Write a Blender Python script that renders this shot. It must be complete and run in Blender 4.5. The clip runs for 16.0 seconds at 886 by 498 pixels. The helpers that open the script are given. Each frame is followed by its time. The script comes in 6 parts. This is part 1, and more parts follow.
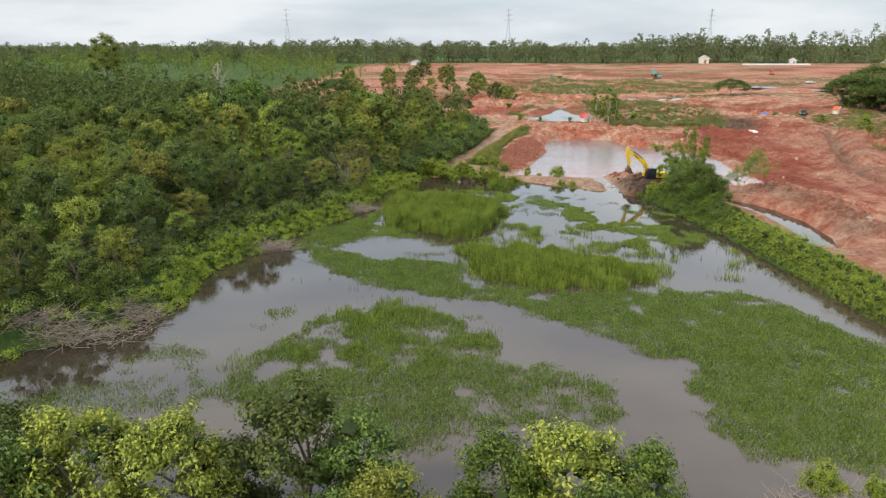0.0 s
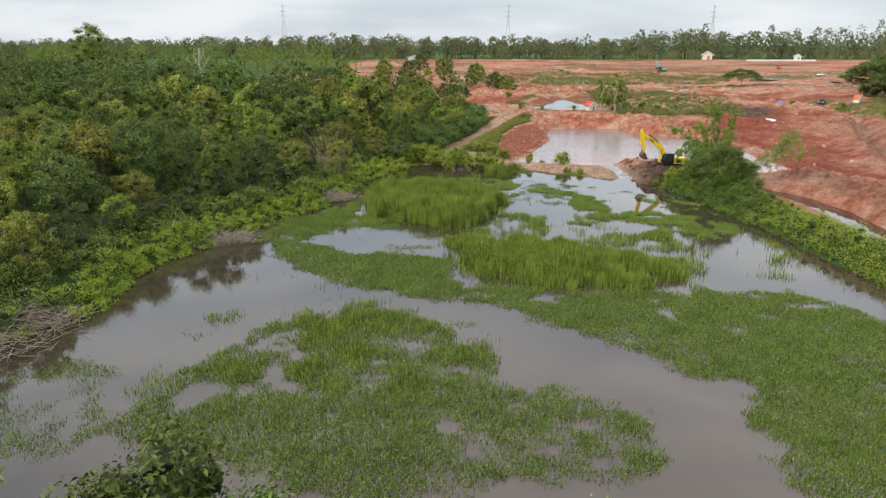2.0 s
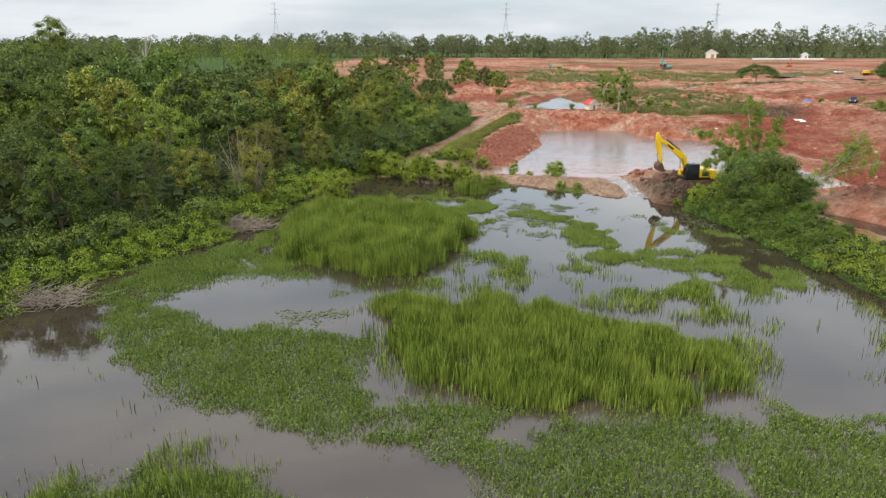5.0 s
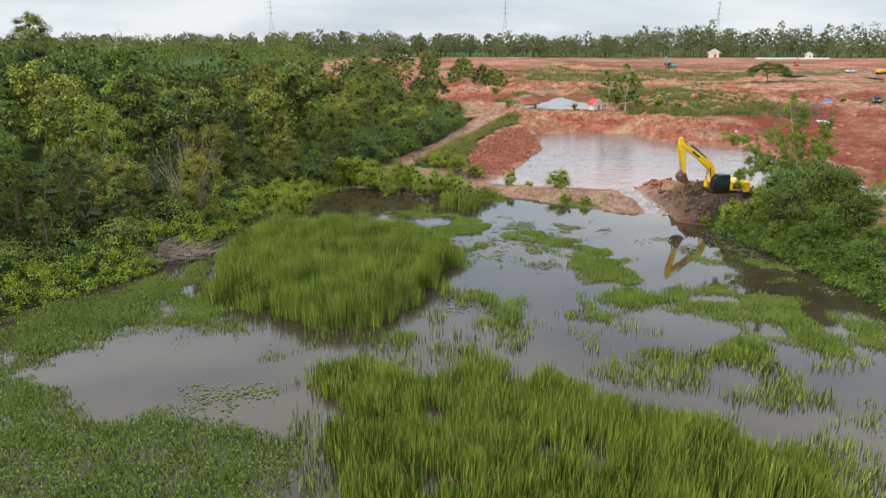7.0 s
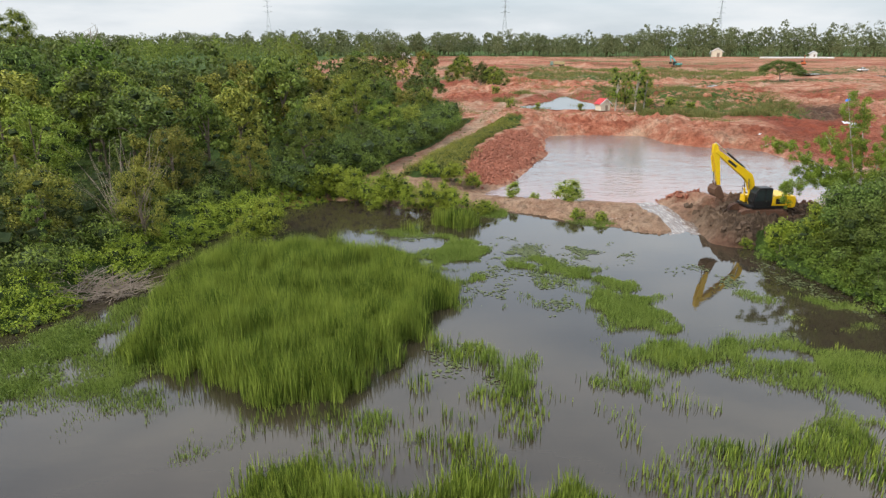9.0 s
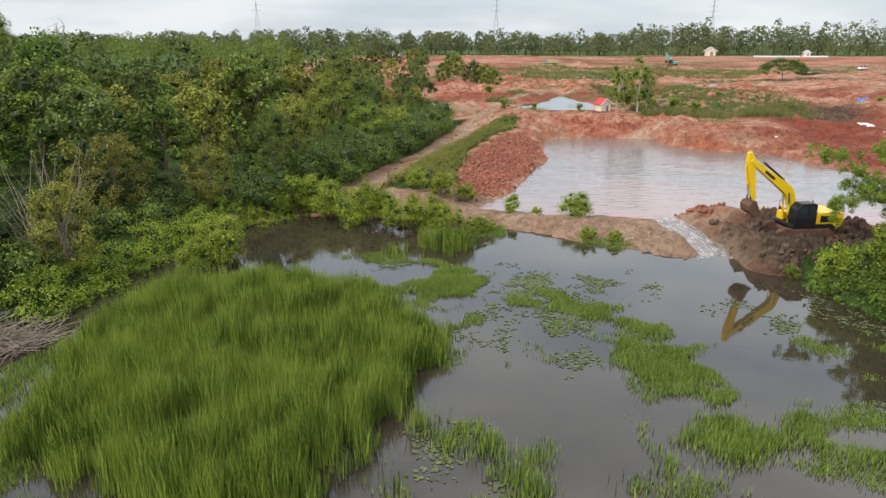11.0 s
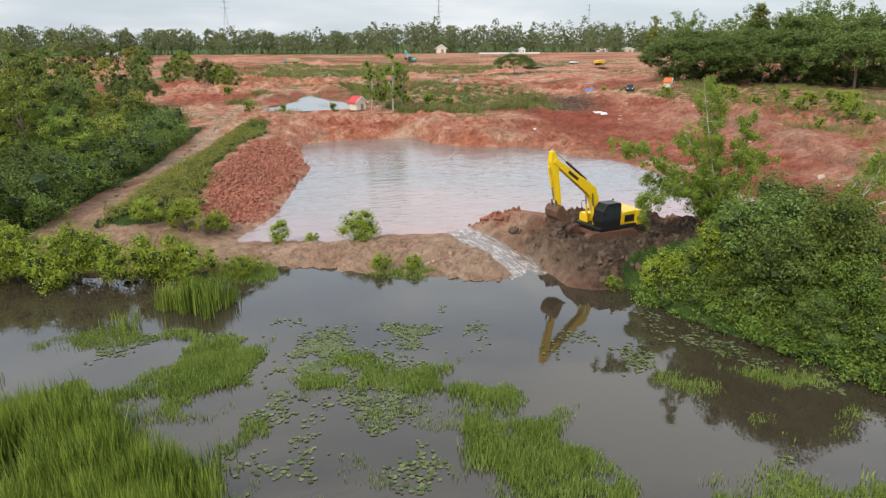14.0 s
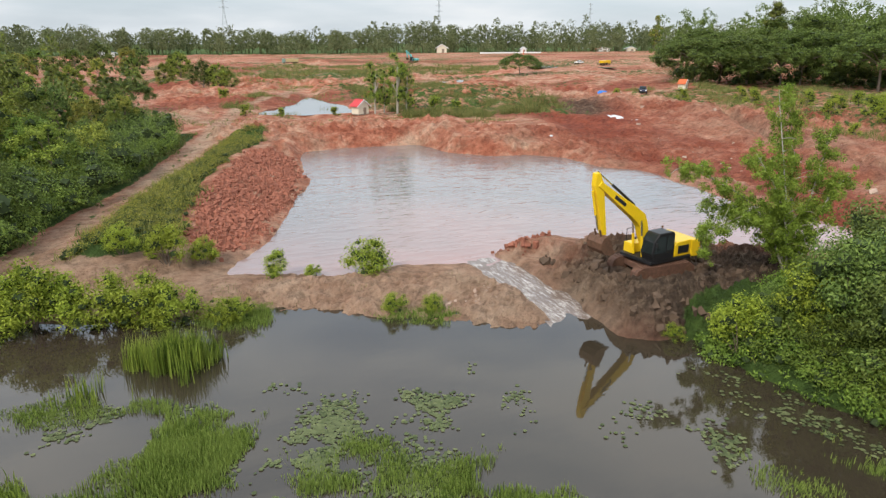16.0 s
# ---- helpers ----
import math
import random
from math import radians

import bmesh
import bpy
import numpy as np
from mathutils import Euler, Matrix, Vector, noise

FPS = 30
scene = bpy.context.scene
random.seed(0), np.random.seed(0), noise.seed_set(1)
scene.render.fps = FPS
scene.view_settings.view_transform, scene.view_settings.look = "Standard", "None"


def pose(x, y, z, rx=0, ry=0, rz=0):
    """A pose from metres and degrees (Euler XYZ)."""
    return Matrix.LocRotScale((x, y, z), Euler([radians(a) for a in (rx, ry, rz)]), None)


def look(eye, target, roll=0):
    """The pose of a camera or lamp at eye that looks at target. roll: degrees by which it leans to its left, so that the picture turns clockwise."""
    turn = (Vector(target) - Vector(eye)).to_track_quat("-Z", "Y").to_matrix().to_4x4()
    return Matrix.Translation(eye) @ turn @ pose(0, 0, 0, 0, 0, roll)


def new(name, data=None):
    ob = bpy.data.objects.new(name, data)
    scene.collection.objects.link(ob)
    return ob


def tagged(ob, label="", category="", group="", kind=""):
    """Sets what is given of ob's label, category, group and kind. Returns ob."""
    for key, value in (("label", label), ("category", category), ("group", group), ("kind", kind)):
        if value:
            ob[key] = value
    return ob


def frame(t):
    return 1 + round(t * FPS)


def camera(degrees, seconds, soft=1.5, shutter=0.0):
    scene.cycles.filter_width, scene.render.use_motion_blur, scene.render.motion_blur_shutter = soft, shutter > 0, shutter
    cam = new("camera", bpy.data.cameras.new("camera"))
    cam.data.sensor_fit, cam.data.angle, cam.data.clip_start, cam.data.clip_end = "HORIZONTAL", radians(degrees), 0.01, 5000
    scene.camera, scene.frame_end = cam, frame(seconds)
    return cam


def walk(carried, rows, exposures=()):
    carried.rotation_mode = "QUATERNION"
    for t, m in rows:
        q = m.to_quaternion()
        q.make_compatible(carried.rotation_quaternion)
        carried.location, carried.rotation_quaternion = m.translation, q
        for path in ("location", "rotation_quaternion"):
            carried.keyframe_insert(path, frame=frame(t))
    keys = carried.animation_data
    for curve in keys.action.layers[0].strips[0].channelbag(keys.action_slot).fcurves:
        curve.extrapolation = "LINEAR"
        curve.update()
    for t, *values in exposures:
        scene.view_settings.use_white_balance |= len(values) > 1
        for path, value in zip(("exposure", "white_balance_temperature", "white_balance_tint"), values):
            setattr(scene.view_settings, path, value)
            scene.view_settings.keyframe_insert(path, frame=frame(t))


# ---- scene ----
cam = camera(68.1, 16.0, soft=1.35)
METRES, EYE, TILT, LEAN, TURN = 95.0, 26.98, -17.5, 0.0, 0.0
ROWS = [
    (0.0, 0.0, 0.0, 0.0, -0.0, 0.0, -0.0),
    (0.5, 0.0005, 0.0315, -0.0123, -0.01, 0.01, -0.01),
    (1.0, 0.0029, 0.0656, -0.0209, -0.02, 0.0, -0.02),
    (1.5, 0.0078, 0.1025, -0.0175, -0.03, -0.01, -0.03),
    (2.0, 0.0143, 0.143, -0.0093, -0.03, 0.01, -0.03),
    (2.5, 0.0223, 0.1862, -0.0009, -0.03, 0.02, -0.04),
    (3.0, 0.0328, 0.2322, 0.0077, -0.02, 0.03, -0.04),
    (3.5, 0.0447, 0.2799, 0.0164, -0.03, 0.05, -0.03),
    (4.0, 0.0564, 0.327, 0.0258, -0.03, 0.06, -0.03),
    (6.5, 0.09, 0.5212, 0.0666, -0.08, 0.07, -0.08),
    (7.0, 0.0933, 0.5532, 0.0736, -0.1, 0.08, -0.08),
    (7.5, 0.0961, 0.5837, 0.0801, -0.1, 0.08, -0.08),
    (8.0, 0.0982, 0.6125, 0.0867, -0.11, 0.09, -0.06),
    (8.5, 0.0997, 0.6403, 0.0931, -0.12, 0.09, -0.06),
    (9.0, 0.1012, 0.6669, 0.0994, -0.13, 0.07, -0.06),
    (11.5, 0.1051, 0.7866, 0.1279, -1.48, 0.0, 0.35),
    (12.0, 0.1056, 0.8081, 0.1325, -6.88, -0.12, 2.1),
    (12.5, 0.106, 0.8291, 0.1375, -11.36, -0.35, 3.51),
    (13.0, 0.1071, 0.8499, 0.1422, -15.06, -0.61, 4.67),
    (13.5, 0.1087, 0.8703, 0.1469, -18.78, -0.96, 5.83),
    (14.0, 0.1106, 0.8901, 0.152, -21.66, -1.29, 6.71),
    (14.5, 0.1135, 0.9091, 0.1581, -21.71, -1.29, 6.72),
    (15.0, 0.117, 0.9275, 0.1644, -21.71, -1.31, 6.75),
    (15.5, 0.1212, 0.9459, 0.1705, -21.7, -1.32, 6.75),
    (16.0, 0.1258, 0.9635, 0.1767, -21.71, -1.34, 6.75),
]
walk(cam, [(t, pose(0, 0, EYE, TILT, LEAN, TURN) @ pose(METRES * x, METRES * y, METRES * z, 90 + pitch, roll, yaw)) for t, x, y, z, yaw, pitch, roll in ROWS])

# ---- world, sun, exposure ----
scene.view_settings.exposure = 0.16
SUN_EL, SUN_AZ = 42.0, 235.0          # degrees; azimuth is where the light comes from, clockwise from +y
world = bpy.data.worlds.new("sky")
scene.world = world
world.use_nodes = True
wn, wl = world.node_tree.nodes, world.node_tree.links
wn.clear()
w_out = wn.new("ShaderNodeOutputWorld")
w_bg = wn.new("ShaderNodeBackground")
w_sky = wn.new("ShaderNodeTexSky")
w_sky.sky_type, w_sky.sun_disc = 'NISHITA', False
w_sky.sun_elevation, w_sky.sun_rotation = radians(SUN_EL), radians(SUN_AZ)
w_sky.air_density, w_sky.dust_density = 1.0, 1.5
w_geo = wn.new("ShaderNodeTexCoord")
w_map = wn.new("ShaderNodeMapping")
w_map.inputs["Scale"].default_value = (1.0, 1.0, 5.0)
w_cloud = wn.new("ShaderNodeTexNoise")
w_cloud.inputs["Scale"].default_value, w_cloud.inputs["Detail"].default_value = 2.6, 7.0
w_cloud.inputs["Roughness"].default_value = 0.55
w_ramp = wn.new("ShaderNodeValToRGB")
w_ramp.color_ramp.elements[0].position, w_ramp.color_ramp.elements[1].position = 0.30, 0.62
w_ramp.color_ramp.elements[0].color, w_ramp.color_ramp.elements[1].color = (0.62, 0.62, 0.62, 1), (1, 1, 1, 1)
w_ccol = wn.new("ShaderNodeValToRGB")
w_ccol.color_ramp.elements[0].position, w_ccol.color_ramp.elements[1].position = 0.35, 0.66
w_ccol.color_ramp.elements[0].color, w_ccol.color_ramp.elements[1].color = (5.7, 6.5, 7.4, 1), (7.35, 7.6, 7.75, 1)
w_mix = wn.new("ShaderNodeMixRGB")
wl.new(w_geo.outputs["Generated"], w_map.inputs["Vector"])
wl.new(w_map.outputs["Vector"], w_cloud.inputs["Vector"])
wl.new(w_cloud.outputs["Fac"], w_ramp.inputs["Fac"])
wl.new(w_cloud.outputs["Fac"], w_ccol.inputs["Fac"])
wl.new(w_ramp.outputs["Color"], w_mix.inputs["Fac"])
wl.new(w_sky.outputs["Color"], w_mix.inputs["Color1"])
wl.new(w_ccol.outputs["Color"], w_mix.inputs["Color2"])
# an overcast sky is brighter overhead than at the horizon
w_sep = wn.new("ShaderNodeSeparateXYZ")
w_rise = wn.new("ShaderNodeMapRange")
w_rise.inputs["From Min"].default_value, w_rise.inputs["From Max"].default_value = 0.05, 0.17
w_rise.inputs["To Min"].default_value, w_rise.inputs["To Max"].default_value = 1.05, 1.76
w_scale = wn.new("ShaderNodeVectorMath")
w_scale.operation = 'SCALE'
wl.new(w_geo.outputs["Generated"], w_sep.inputs["Vector"])
wl.new(w_sep.outputs["Z"], w_rise.inputs["Value"])
wl.new(w_mix.outputs["Color"], w_scale.inputs[0])
wl.new(w_rise.outputs["Result"], w_scale.inputs["Scale"])
wl.new(w_scale.outputs["Vector"], w_bg.inputs["Color"])
w_bg.inputs["Strength"].default_value = 0.10
wl.new(w_bg.outputs["Background"], w_out.inputs["Surface"])

sun_data = bpy.data.lights.new("sun", 'SUN')
sun_data.energy, sun_data.angle, sun_data.color = 2.7, radians(9), (1.0, 0.93, 0.82)
sun = new("sun", sun_data)
_az, _el = radians(SUN_AZ), radians(SUN_EL)
sun.matrix_world = look((0, 0, 200), Vector((0, 0, 200)) - Vector((math.sin(_az) * math.cos(_el), math.cos(_az) * math.cos(_el), math.sin(_el))))


# ---- materials ----
class Mat:
    """A principled material with short ways to add nodes."""
    def __init__(self, name, rough=0.8, metal=0.0, spec=0.3):
        self.m = bpy.data.materials.new(name)
        self.m.use_nodes = True
        self.n, self.l = self.m.node_tree.nodes, self.m.node_tree.links
        self.b = self.n["Principled BSDF"]
        self.b.inputs["Roughness"].default_value = rough
        self.b.inputs["Metallic"].default_value = metal
        self.b.inputs["Specular IOR Level"].default_value = spec
        self.geo = self.n.new("ShaderNodeNewGeometry")
        self.info = self.n.new("ShaderNodeObjectInfo")
        self.pos = self.geo.outputs["Position"]

    def noise(self, scale, detail=4.0, rough=0.55, vec=None, stretch=None):
        t = self.n.new("ShaderNodeTexNoise")
        t.inputs["Scale"].default_value, t.inputs["Detail"].default_value = scale, detail
        t.inputs["Roughness"].default_value = rough
        v = vec or self.pos
        if stretch:
            mp = self.n.new("ShaderNodeMapping")
            mp.inputs["Scale"].default_value = stretch
            self.l.new(v, mp.inputs["Vector"])
            v = mp.outputs["Vector"]
        self.l.new(v, t.inputs["Vector"])
        return t.outputs["Fac"]

    def ramp(self, fac, *stops):
        r = self.n.new("ShaderNodeValToRGB")
        e = r.color_ramp.elements
        while len(e) < len(stops):
            e.new(0.5)
        for el, (p, c) in zip(e, stops):
            el.position = p
            el.color = (*c, 1) if isinstance(c, tuple) else (c, c, c, 1)
        self.l.new(fac, r.inputs["Fac"])
        return r.outputs["Color"]

    def mix(self, fac, a, b, mode='MIX'):
        x = self.n.new("ShaderNodeMixRGB")
        x.blend_type = mode
        for key, v in (("Fac", fac), ("Color1", a), ("Color2", b)):
            if isinstance(v, (int, float)):
                x.inputs[key].default_value = v if key == "Fac" else (v, v, v, 1)
            elif isinstance(v, tuple):
                x.inputs[key].default_value = (*v, 1)
            else:
                self.l.new(v, x.inputs[key])
        return x.outputs["Color"]

    def math(self, op, a, b=0.0):
        x = self.n.new("ShaderNodeMath")
        x.operation = op
        for i, v in enumerate((a, b)):
            if isinstance(v, (int, float)):
                x.inputs[i].default_value = v
            else:
                self.l.new(v, x.inputs[i])
        return x.outputs["Value"]

    def color(self, c):
        if isinstance(c, tuple):
            self.b.inputs["Base Color"].default_value = (*c, 1)
        else:
            self.l.new(c, self.b.inputs["Base Color"])
        return self

    def bump(self, height, strength=0.4, dist=0.1):
        x = self.n.new("ShaderNodeBump")
        x.inputs["Strength"].default_value, x.inputs["Distance"].default_value = strength, dist
        self.l.new(height, x.inputs["Height"])
        self.l.new(x.outputs["Normal"], self.b.inputs["Normal"])
        return self

    def rough(self, v):
        self.l.new(v, self.b.inputs["Roughness"])
        return self


def earth_material():
    k = Mat("red_earth", 0.95, spec=0.15)
    a = k.n.new("ShaderNodeAttribute")
    a.attribute_name = "zone"
    sep = k.n.new("ShaderNodeSeparateColor")
    k.l.new(a.outputs["Color"], sep.inputs["Color"])
    spoil = a.outputs["Alpha"]
    grass, road, dark = sep.outputs["Red"], sep.outputs["Green"], sep.outputs["Blue"]
    big, mid, fine = k.noise(0.035, 6, 0.6), k.noise(0.35, 7, 0.65), k.noise(3.5, 5, 0.7)
    red = k.ramp(mid, (0.34, (0.29, 0.085, 0.048)), (0.50, (0.48, 0.175, 0.105)), (0.66, (0.66, 0.38, 0.26)))
    red = k.mix(k.ramp(big, (0.42, 0.0), (0.66, 0.8)), red, k.ramp(mid, (0.3, (0.36, 0.165, 0.105)), (0.7, (0.56, 0.36, 0.25))))
    red = k.mix(k.ramp(k.noise(0.14, 7, 0.7), (0.50, 0.0), (0.62, 0.55)), red, k.ramp(mid, (0.3, (0.40, 0.24, 0.15)), (0.7, (0.66, 0.48, 0.35))))
    red = k.mix(dark, red, k.ramp(mid, (0.3, (0.19, 0.048, 0.028)), (0.7, (0.36, 0.10, 0.058))))
    red = k.mix(spoil, red, k.ramp(k.noise(0.9, 6, 0.7), (0.32, (0.055, 0.037, 0.027)), (0.52, (0.110, 0.076, 0.054)), (0.72, (0.27, 0.195, 0.135))))
    pale = k.ramp(mid, (0.3, (0.33, 0.195, 0.125)), (0.7, (0.55, 0.395, 0.28)))
    c = k.mix(road, red, pale)
    green = k.ramp(mid, (0.3, (0.035, 0.065, 0.015)), (0.55, (0.075, 0.125, 0.028)), (0.75, (0.14, 0.17, 0.05)))
    patch = k.math('ADD', grass, k.math('MULTIPLY', k.math('SUBTRACT', k.noise(0.6, 6, 0.7), 0.5), 1.5))
    c = k.mix(k.ramp(patch, (0.46, 0.0), (0.60, 1.0)), c, green)
    crumb = k.noise(1.3, 8, 0.75)
    c = k.mix(0.55, c, k.ramp(fine, (0.25, 0.55), (0.75, 1.0)), 'MULTIPLY')
    c = k.mix(0.6, c, k.ramp(crumb, (0.36, 0.30), (0.5, 0.95), (0.66, 1.35)), 'MULTIPLY')
    k.color(c)
    k.bump(k.math('ADD', k.math('ADD', mid, k.math('MULTIPLY', crumb, 0.9)), k.math('MULTIPLY', fine, 0.35)), 1.0, 0.75)
    return k.m


def water_material(name, deep, silt, ripple, scale, clear=None, shore=None):
    """Turbid water; clear: from and to which y the stirred-up silt settles; shore: x span darkened to paint in the
    wood's reflection.
    """
    k = Mat(name, 0.03, spec=0.5)
    k.b.inputs["IOR"].default_value = 1.5 if clear and not shore else 1.6
    amount = k.ramp(k.noise(0.06, 5, 0.6), (0.30, 0.0), (0.70, 1.0))
    if clear:
        xyz = k.n.new("ShaderNodeSeparateXYZ")
        k.l.new(k.pos, xyz.inputs["Vector"])
        span = k.n.new("ShaderNodeMapRange")
        span.inputs["From Min"].default_value, span.inputs["From Max"].default_value = clear
        span.inputs["To Min"].default_value, span.inputs["To Max"].default_value = 1.0, 0.0
        k.l.new(k.math('ADD', xyz.outputs["Y"], k.math('MULTIPLY', k.math('SUBTRACT', k.noise(0.05, 4), 0.5), 40.0)), span.inputs["Value"])
        # less silt colour towards the wood, painting its dark reflection on the water
        if shore:
            rim = k.n.new("ShaderNodeMapRange")
            rim.inputs["From Min"].default_value, rim.inputs["From Max"].default_value = shore
            k.l.new(xyz.outputs["X"], rim.inputs["Value"])
            amount = k.math('MULTIPLY', amount, rim.outputs["Result"])
            still = k.math('MULTIPLY', span.outputs["Result"], rim.outputs["Result"])
        else:
            still = span.outputs["Result"]
        amount = k.math('ADD', k.math('MULTIPLY', amount, 0.25 if shore else 0.10), k.math('MULTIPLY', still, 0.8))
    k.color(k.mix(amount, deep, silt))
    k.bump(k.math('ADD', k.noise(scale, 3, 0.5, stretch=(0.45, 1.6, 1)), k.math('MULTIPLY', k.noise(scale * 0.23, 3), 1.5)), ripple, 0.05 if ripple < 0.3 else 0.09)
    return k.m


def leaf_material(name, lo, mid, hi, trans=0.16, spread=1.0):
    """Foliage: colour varies by leaf, by clump and by plant."""
    k = Mat(name, 0.62, spec=0.25)
    lo, mid, hi = ((r * 1.04, g * 0.95, b * 0.96) for r, g, b in (lo, mid, hi))
    isl = k.geo.outputs["Random Per Island"]
    c = k.ramp(isl, (0.0, tuple(v * 0.62 for v in lo)), (0.45, tuple(v * 0.88 for v in mid)), (1.0, tuple(v * 1.08 for v in hi)))
    c = k.mix(k.ramp(k.noise(0.45, 3), (0.42, 0.0), (0.72, 0.6)), c, hi)
    hs = k.n.new("ShaderNodeHueSaturation")
    k.l.new(k.math('ADD', 0.503 - 0.019 * spread, k.math('MULTIPLY', k.info.outputs["Random"], 0.038 * spread)), hs.inputs["Hue"])
    k.l.new(k.math('ADD', 1.06 - 0.40 * spread, k.math('MULTIPLY', k.info.outputs["Random"], 0.80 * spread)), hs.inputs["Value"])
    k.l.new(c, hs.inputs["Color"])
    col = hs.outputs["Color"]
    k.color(col)
    tr = k.n.new("ShaderNodeBsdfTranslucent")
    k.l.new(col, tr.inputs["Color"])
    mx = k.n.new("ShaderNodeMixShader")
    mx.inputs["Fac"].default_value = trans
    k.l.new(k.b.outputs["BSDF"], mx.inputs[1])
    k.l.new(tr.outputs["BSDF"], mx.inputs[2])
    k.l.new(mx.outputs["Shader"], k.n["Material Output"].inputs["Surface"])
    return k.m


def plain(name, c, rough=0.6, metal=0.0, vary=0.25, scale=6.0, bump=0.15, spec=0.4):
    k = Mat(name, rough, metal, spec)
    n1, n2 = k.noise(scale, 5, 0.6), k.noise(scale * 0.13, 4)
    lo = tuple(v * (1 - vary) for v in c)
    col = k.mix(k.ramp(n1, (0.3, 0.0), (0.7, 1.0)), lo, c)
    k.color(k.mix(vary, col, k.ramp(n2, (0.3, 0.5), (0.7, 1.0)), 'MULTIPLY'))
    if bump:
        k.bump(n1, bump, 0.03)
    return k.m


M_EARTH = earth_material()
M_MARSH = water_material("marsh_water", (0.031, 0.025, 0.016), (0.076, 0.054, 0.039), 0.05, 1.6, (47, 95), (-36, -7))
M_POND = water_material("pond_water", (0.150, 0.142, 0.140), (0.36, 0.205, 0.18), 1.0, 1.0, (126, 150))
M_LEAF = leaf_material("broad_leaves", (0.060, 0.100, 0.015), (0.116, 0.172, 0.026), (0.195, 0.248, 0.044))
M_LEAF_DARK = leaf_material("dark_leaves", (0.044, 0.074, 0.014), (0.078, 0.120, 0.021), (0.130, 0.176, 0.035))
M_LEAF_OLIVE = leaf_material("olive_leaves", (0.085, 0.125, 0.018), (0.17, 0.205, 0.028), (0.30, 0.31, 0.052))
M_LEAF_FRESH = leaf_material("fresh_leaves", (0.095, 0.160, 0.012), (0.185, 0.265, 0.022), (0.31, 0.385, 0.045), 0.25, 0.3)
M_REED = leaf_material("reed_blades", (0.034, 0.070, 0.009), (0.090, 0.155, 0.016), (0.30, 0.385, 0.065), 0.3, 0.1)
M_MAT = leaf_material("marsh_grass", (0.090, 0.150, 0.024), (0.160, 0.245, 0.042), (0.26, 0.35, 0.085), 0.4, 0.1)
M_MAT_WIDE = leaf_material("floating_grass", (0.080, 0.135, 0.022), (0.135, 0.215, 0.036), (0.195, 0.28, 0.060), 0.35, 0.1)
M_PAD = leaf_material("lily_pads", (0.050, 0.078, 0.028), (0.085, 0.118, 0.045), (0.135, 0.165, 0.070), 0.1, 0.0)
# greyed, paler greens: distance haze painted into the leaf colour
M_LEAF_FAR = leaf_material("hazed_leaves", (0.080, 0.112, 0.044), (0.125, 0.162, 0.066), (0.19, 0.22, 0.10), 0.3, 0.0)
M_WISP = leaf_material("wispy_leaves", (0.085, 0.15, 0.016), (0.155, 0.25, 0.026), (0.25, 0.35, 0.05), 0.35, 0.0)
M_GRASS = leaf_material("field_grass", (0.080, 0.110, 0.024), (0.140, 0.175, 0.042), (0.23, 0.24, 0.085), 0.3, 0.2)
M_BUSH = leaf_material("bush_leaves", (0.040, 0.078, 0.010), (0.078, 0.132, 0.016), (0.150, 0.215, 0.032), 0.2, 0.7)
M_RAIN = leaf_material("rain_tree_leaves", (0.045, 0.082, 0.016), (0.078, 0.128, 0.024), (0.125, 0.180, 0.036), 0.15, 0.3)
M_CREEPER = leaf_material("creeper_leaves", (0.038, 0.066, 0.012), (0.058, 0.094, 0.016), (0.100, 0.140, 0.026), 0.12, 0.0)
# near-black green that paints the deep shade inside crowns
M_CORE_SHADE = plain("inner_foliage_shade", (0.034, 0.056, 0.013), 0.9, vary=0.4, scale=3)
M_BARK = plain("bark", (0.17, 0.13, 0.10), 0.9, scale=9)
M_BARK_PALE = plain("pale_bark", (0.42, 0.38, 0.32), 0.85, scale=9)
M_TWIG = plain("dry_twigs", (0.30, 0.24, 0.19), 0.9, scale=3)


# ---- helpers for meshes ----
RNG = np.random.default_rng(7)


def mesh_from(name, verts, faces, material, smooth=False):
    """A mesh from numpy arrays: verts (n, 3); faces (m, 3) or (m, 4)."""
    me = bpy.data.meshes.new(name)
    verts, faces = np.asarray(verts, dtype=np.float32), np.asarray(faces, dtype=np.int32)
    k = faces.shape[1]
    me.vertices.add(len(verts))
    me.vertices.foreach_set("co", verts.ravel())
    me.loops.add(faces.size)
    me.loops.foreach_set("vertex_index", faces.ravel())
    me.polygons.add(len(faces))
    me.polygons.foreach_set("loop_start", np.arange(0, faces.size, k, dtype=np.int32))
    me.polygons.foreach_set("loop_total", np.full(len(faces), k, dtype=np.int32))
    me.polygons.foreach_set("use_smooth", np.full(len(faces), smooth, dtype=bool))
    me.update(calc_edges=True)
    me.materials.append(material)
    return me


def part(name, bm, material, parent=None, label="", smooth=False):
    """Links a bmesh, or a ready mesh, as one object under a thing."""
    if isinstance(bm, bmesh.types.BMesh):
        me = bpy.data.meshes.new(name)
        bm.normal_update()
        if smooth:
            for f in bm.faces:
                f.smooth = True
        bm.to_mesh(me)
        bm.free()
        me.materials.append(material)
    else:
        me = bm
    ob = new(name, me)
    if parent:
        ob.parent = parent
    return tagged(ob, label)


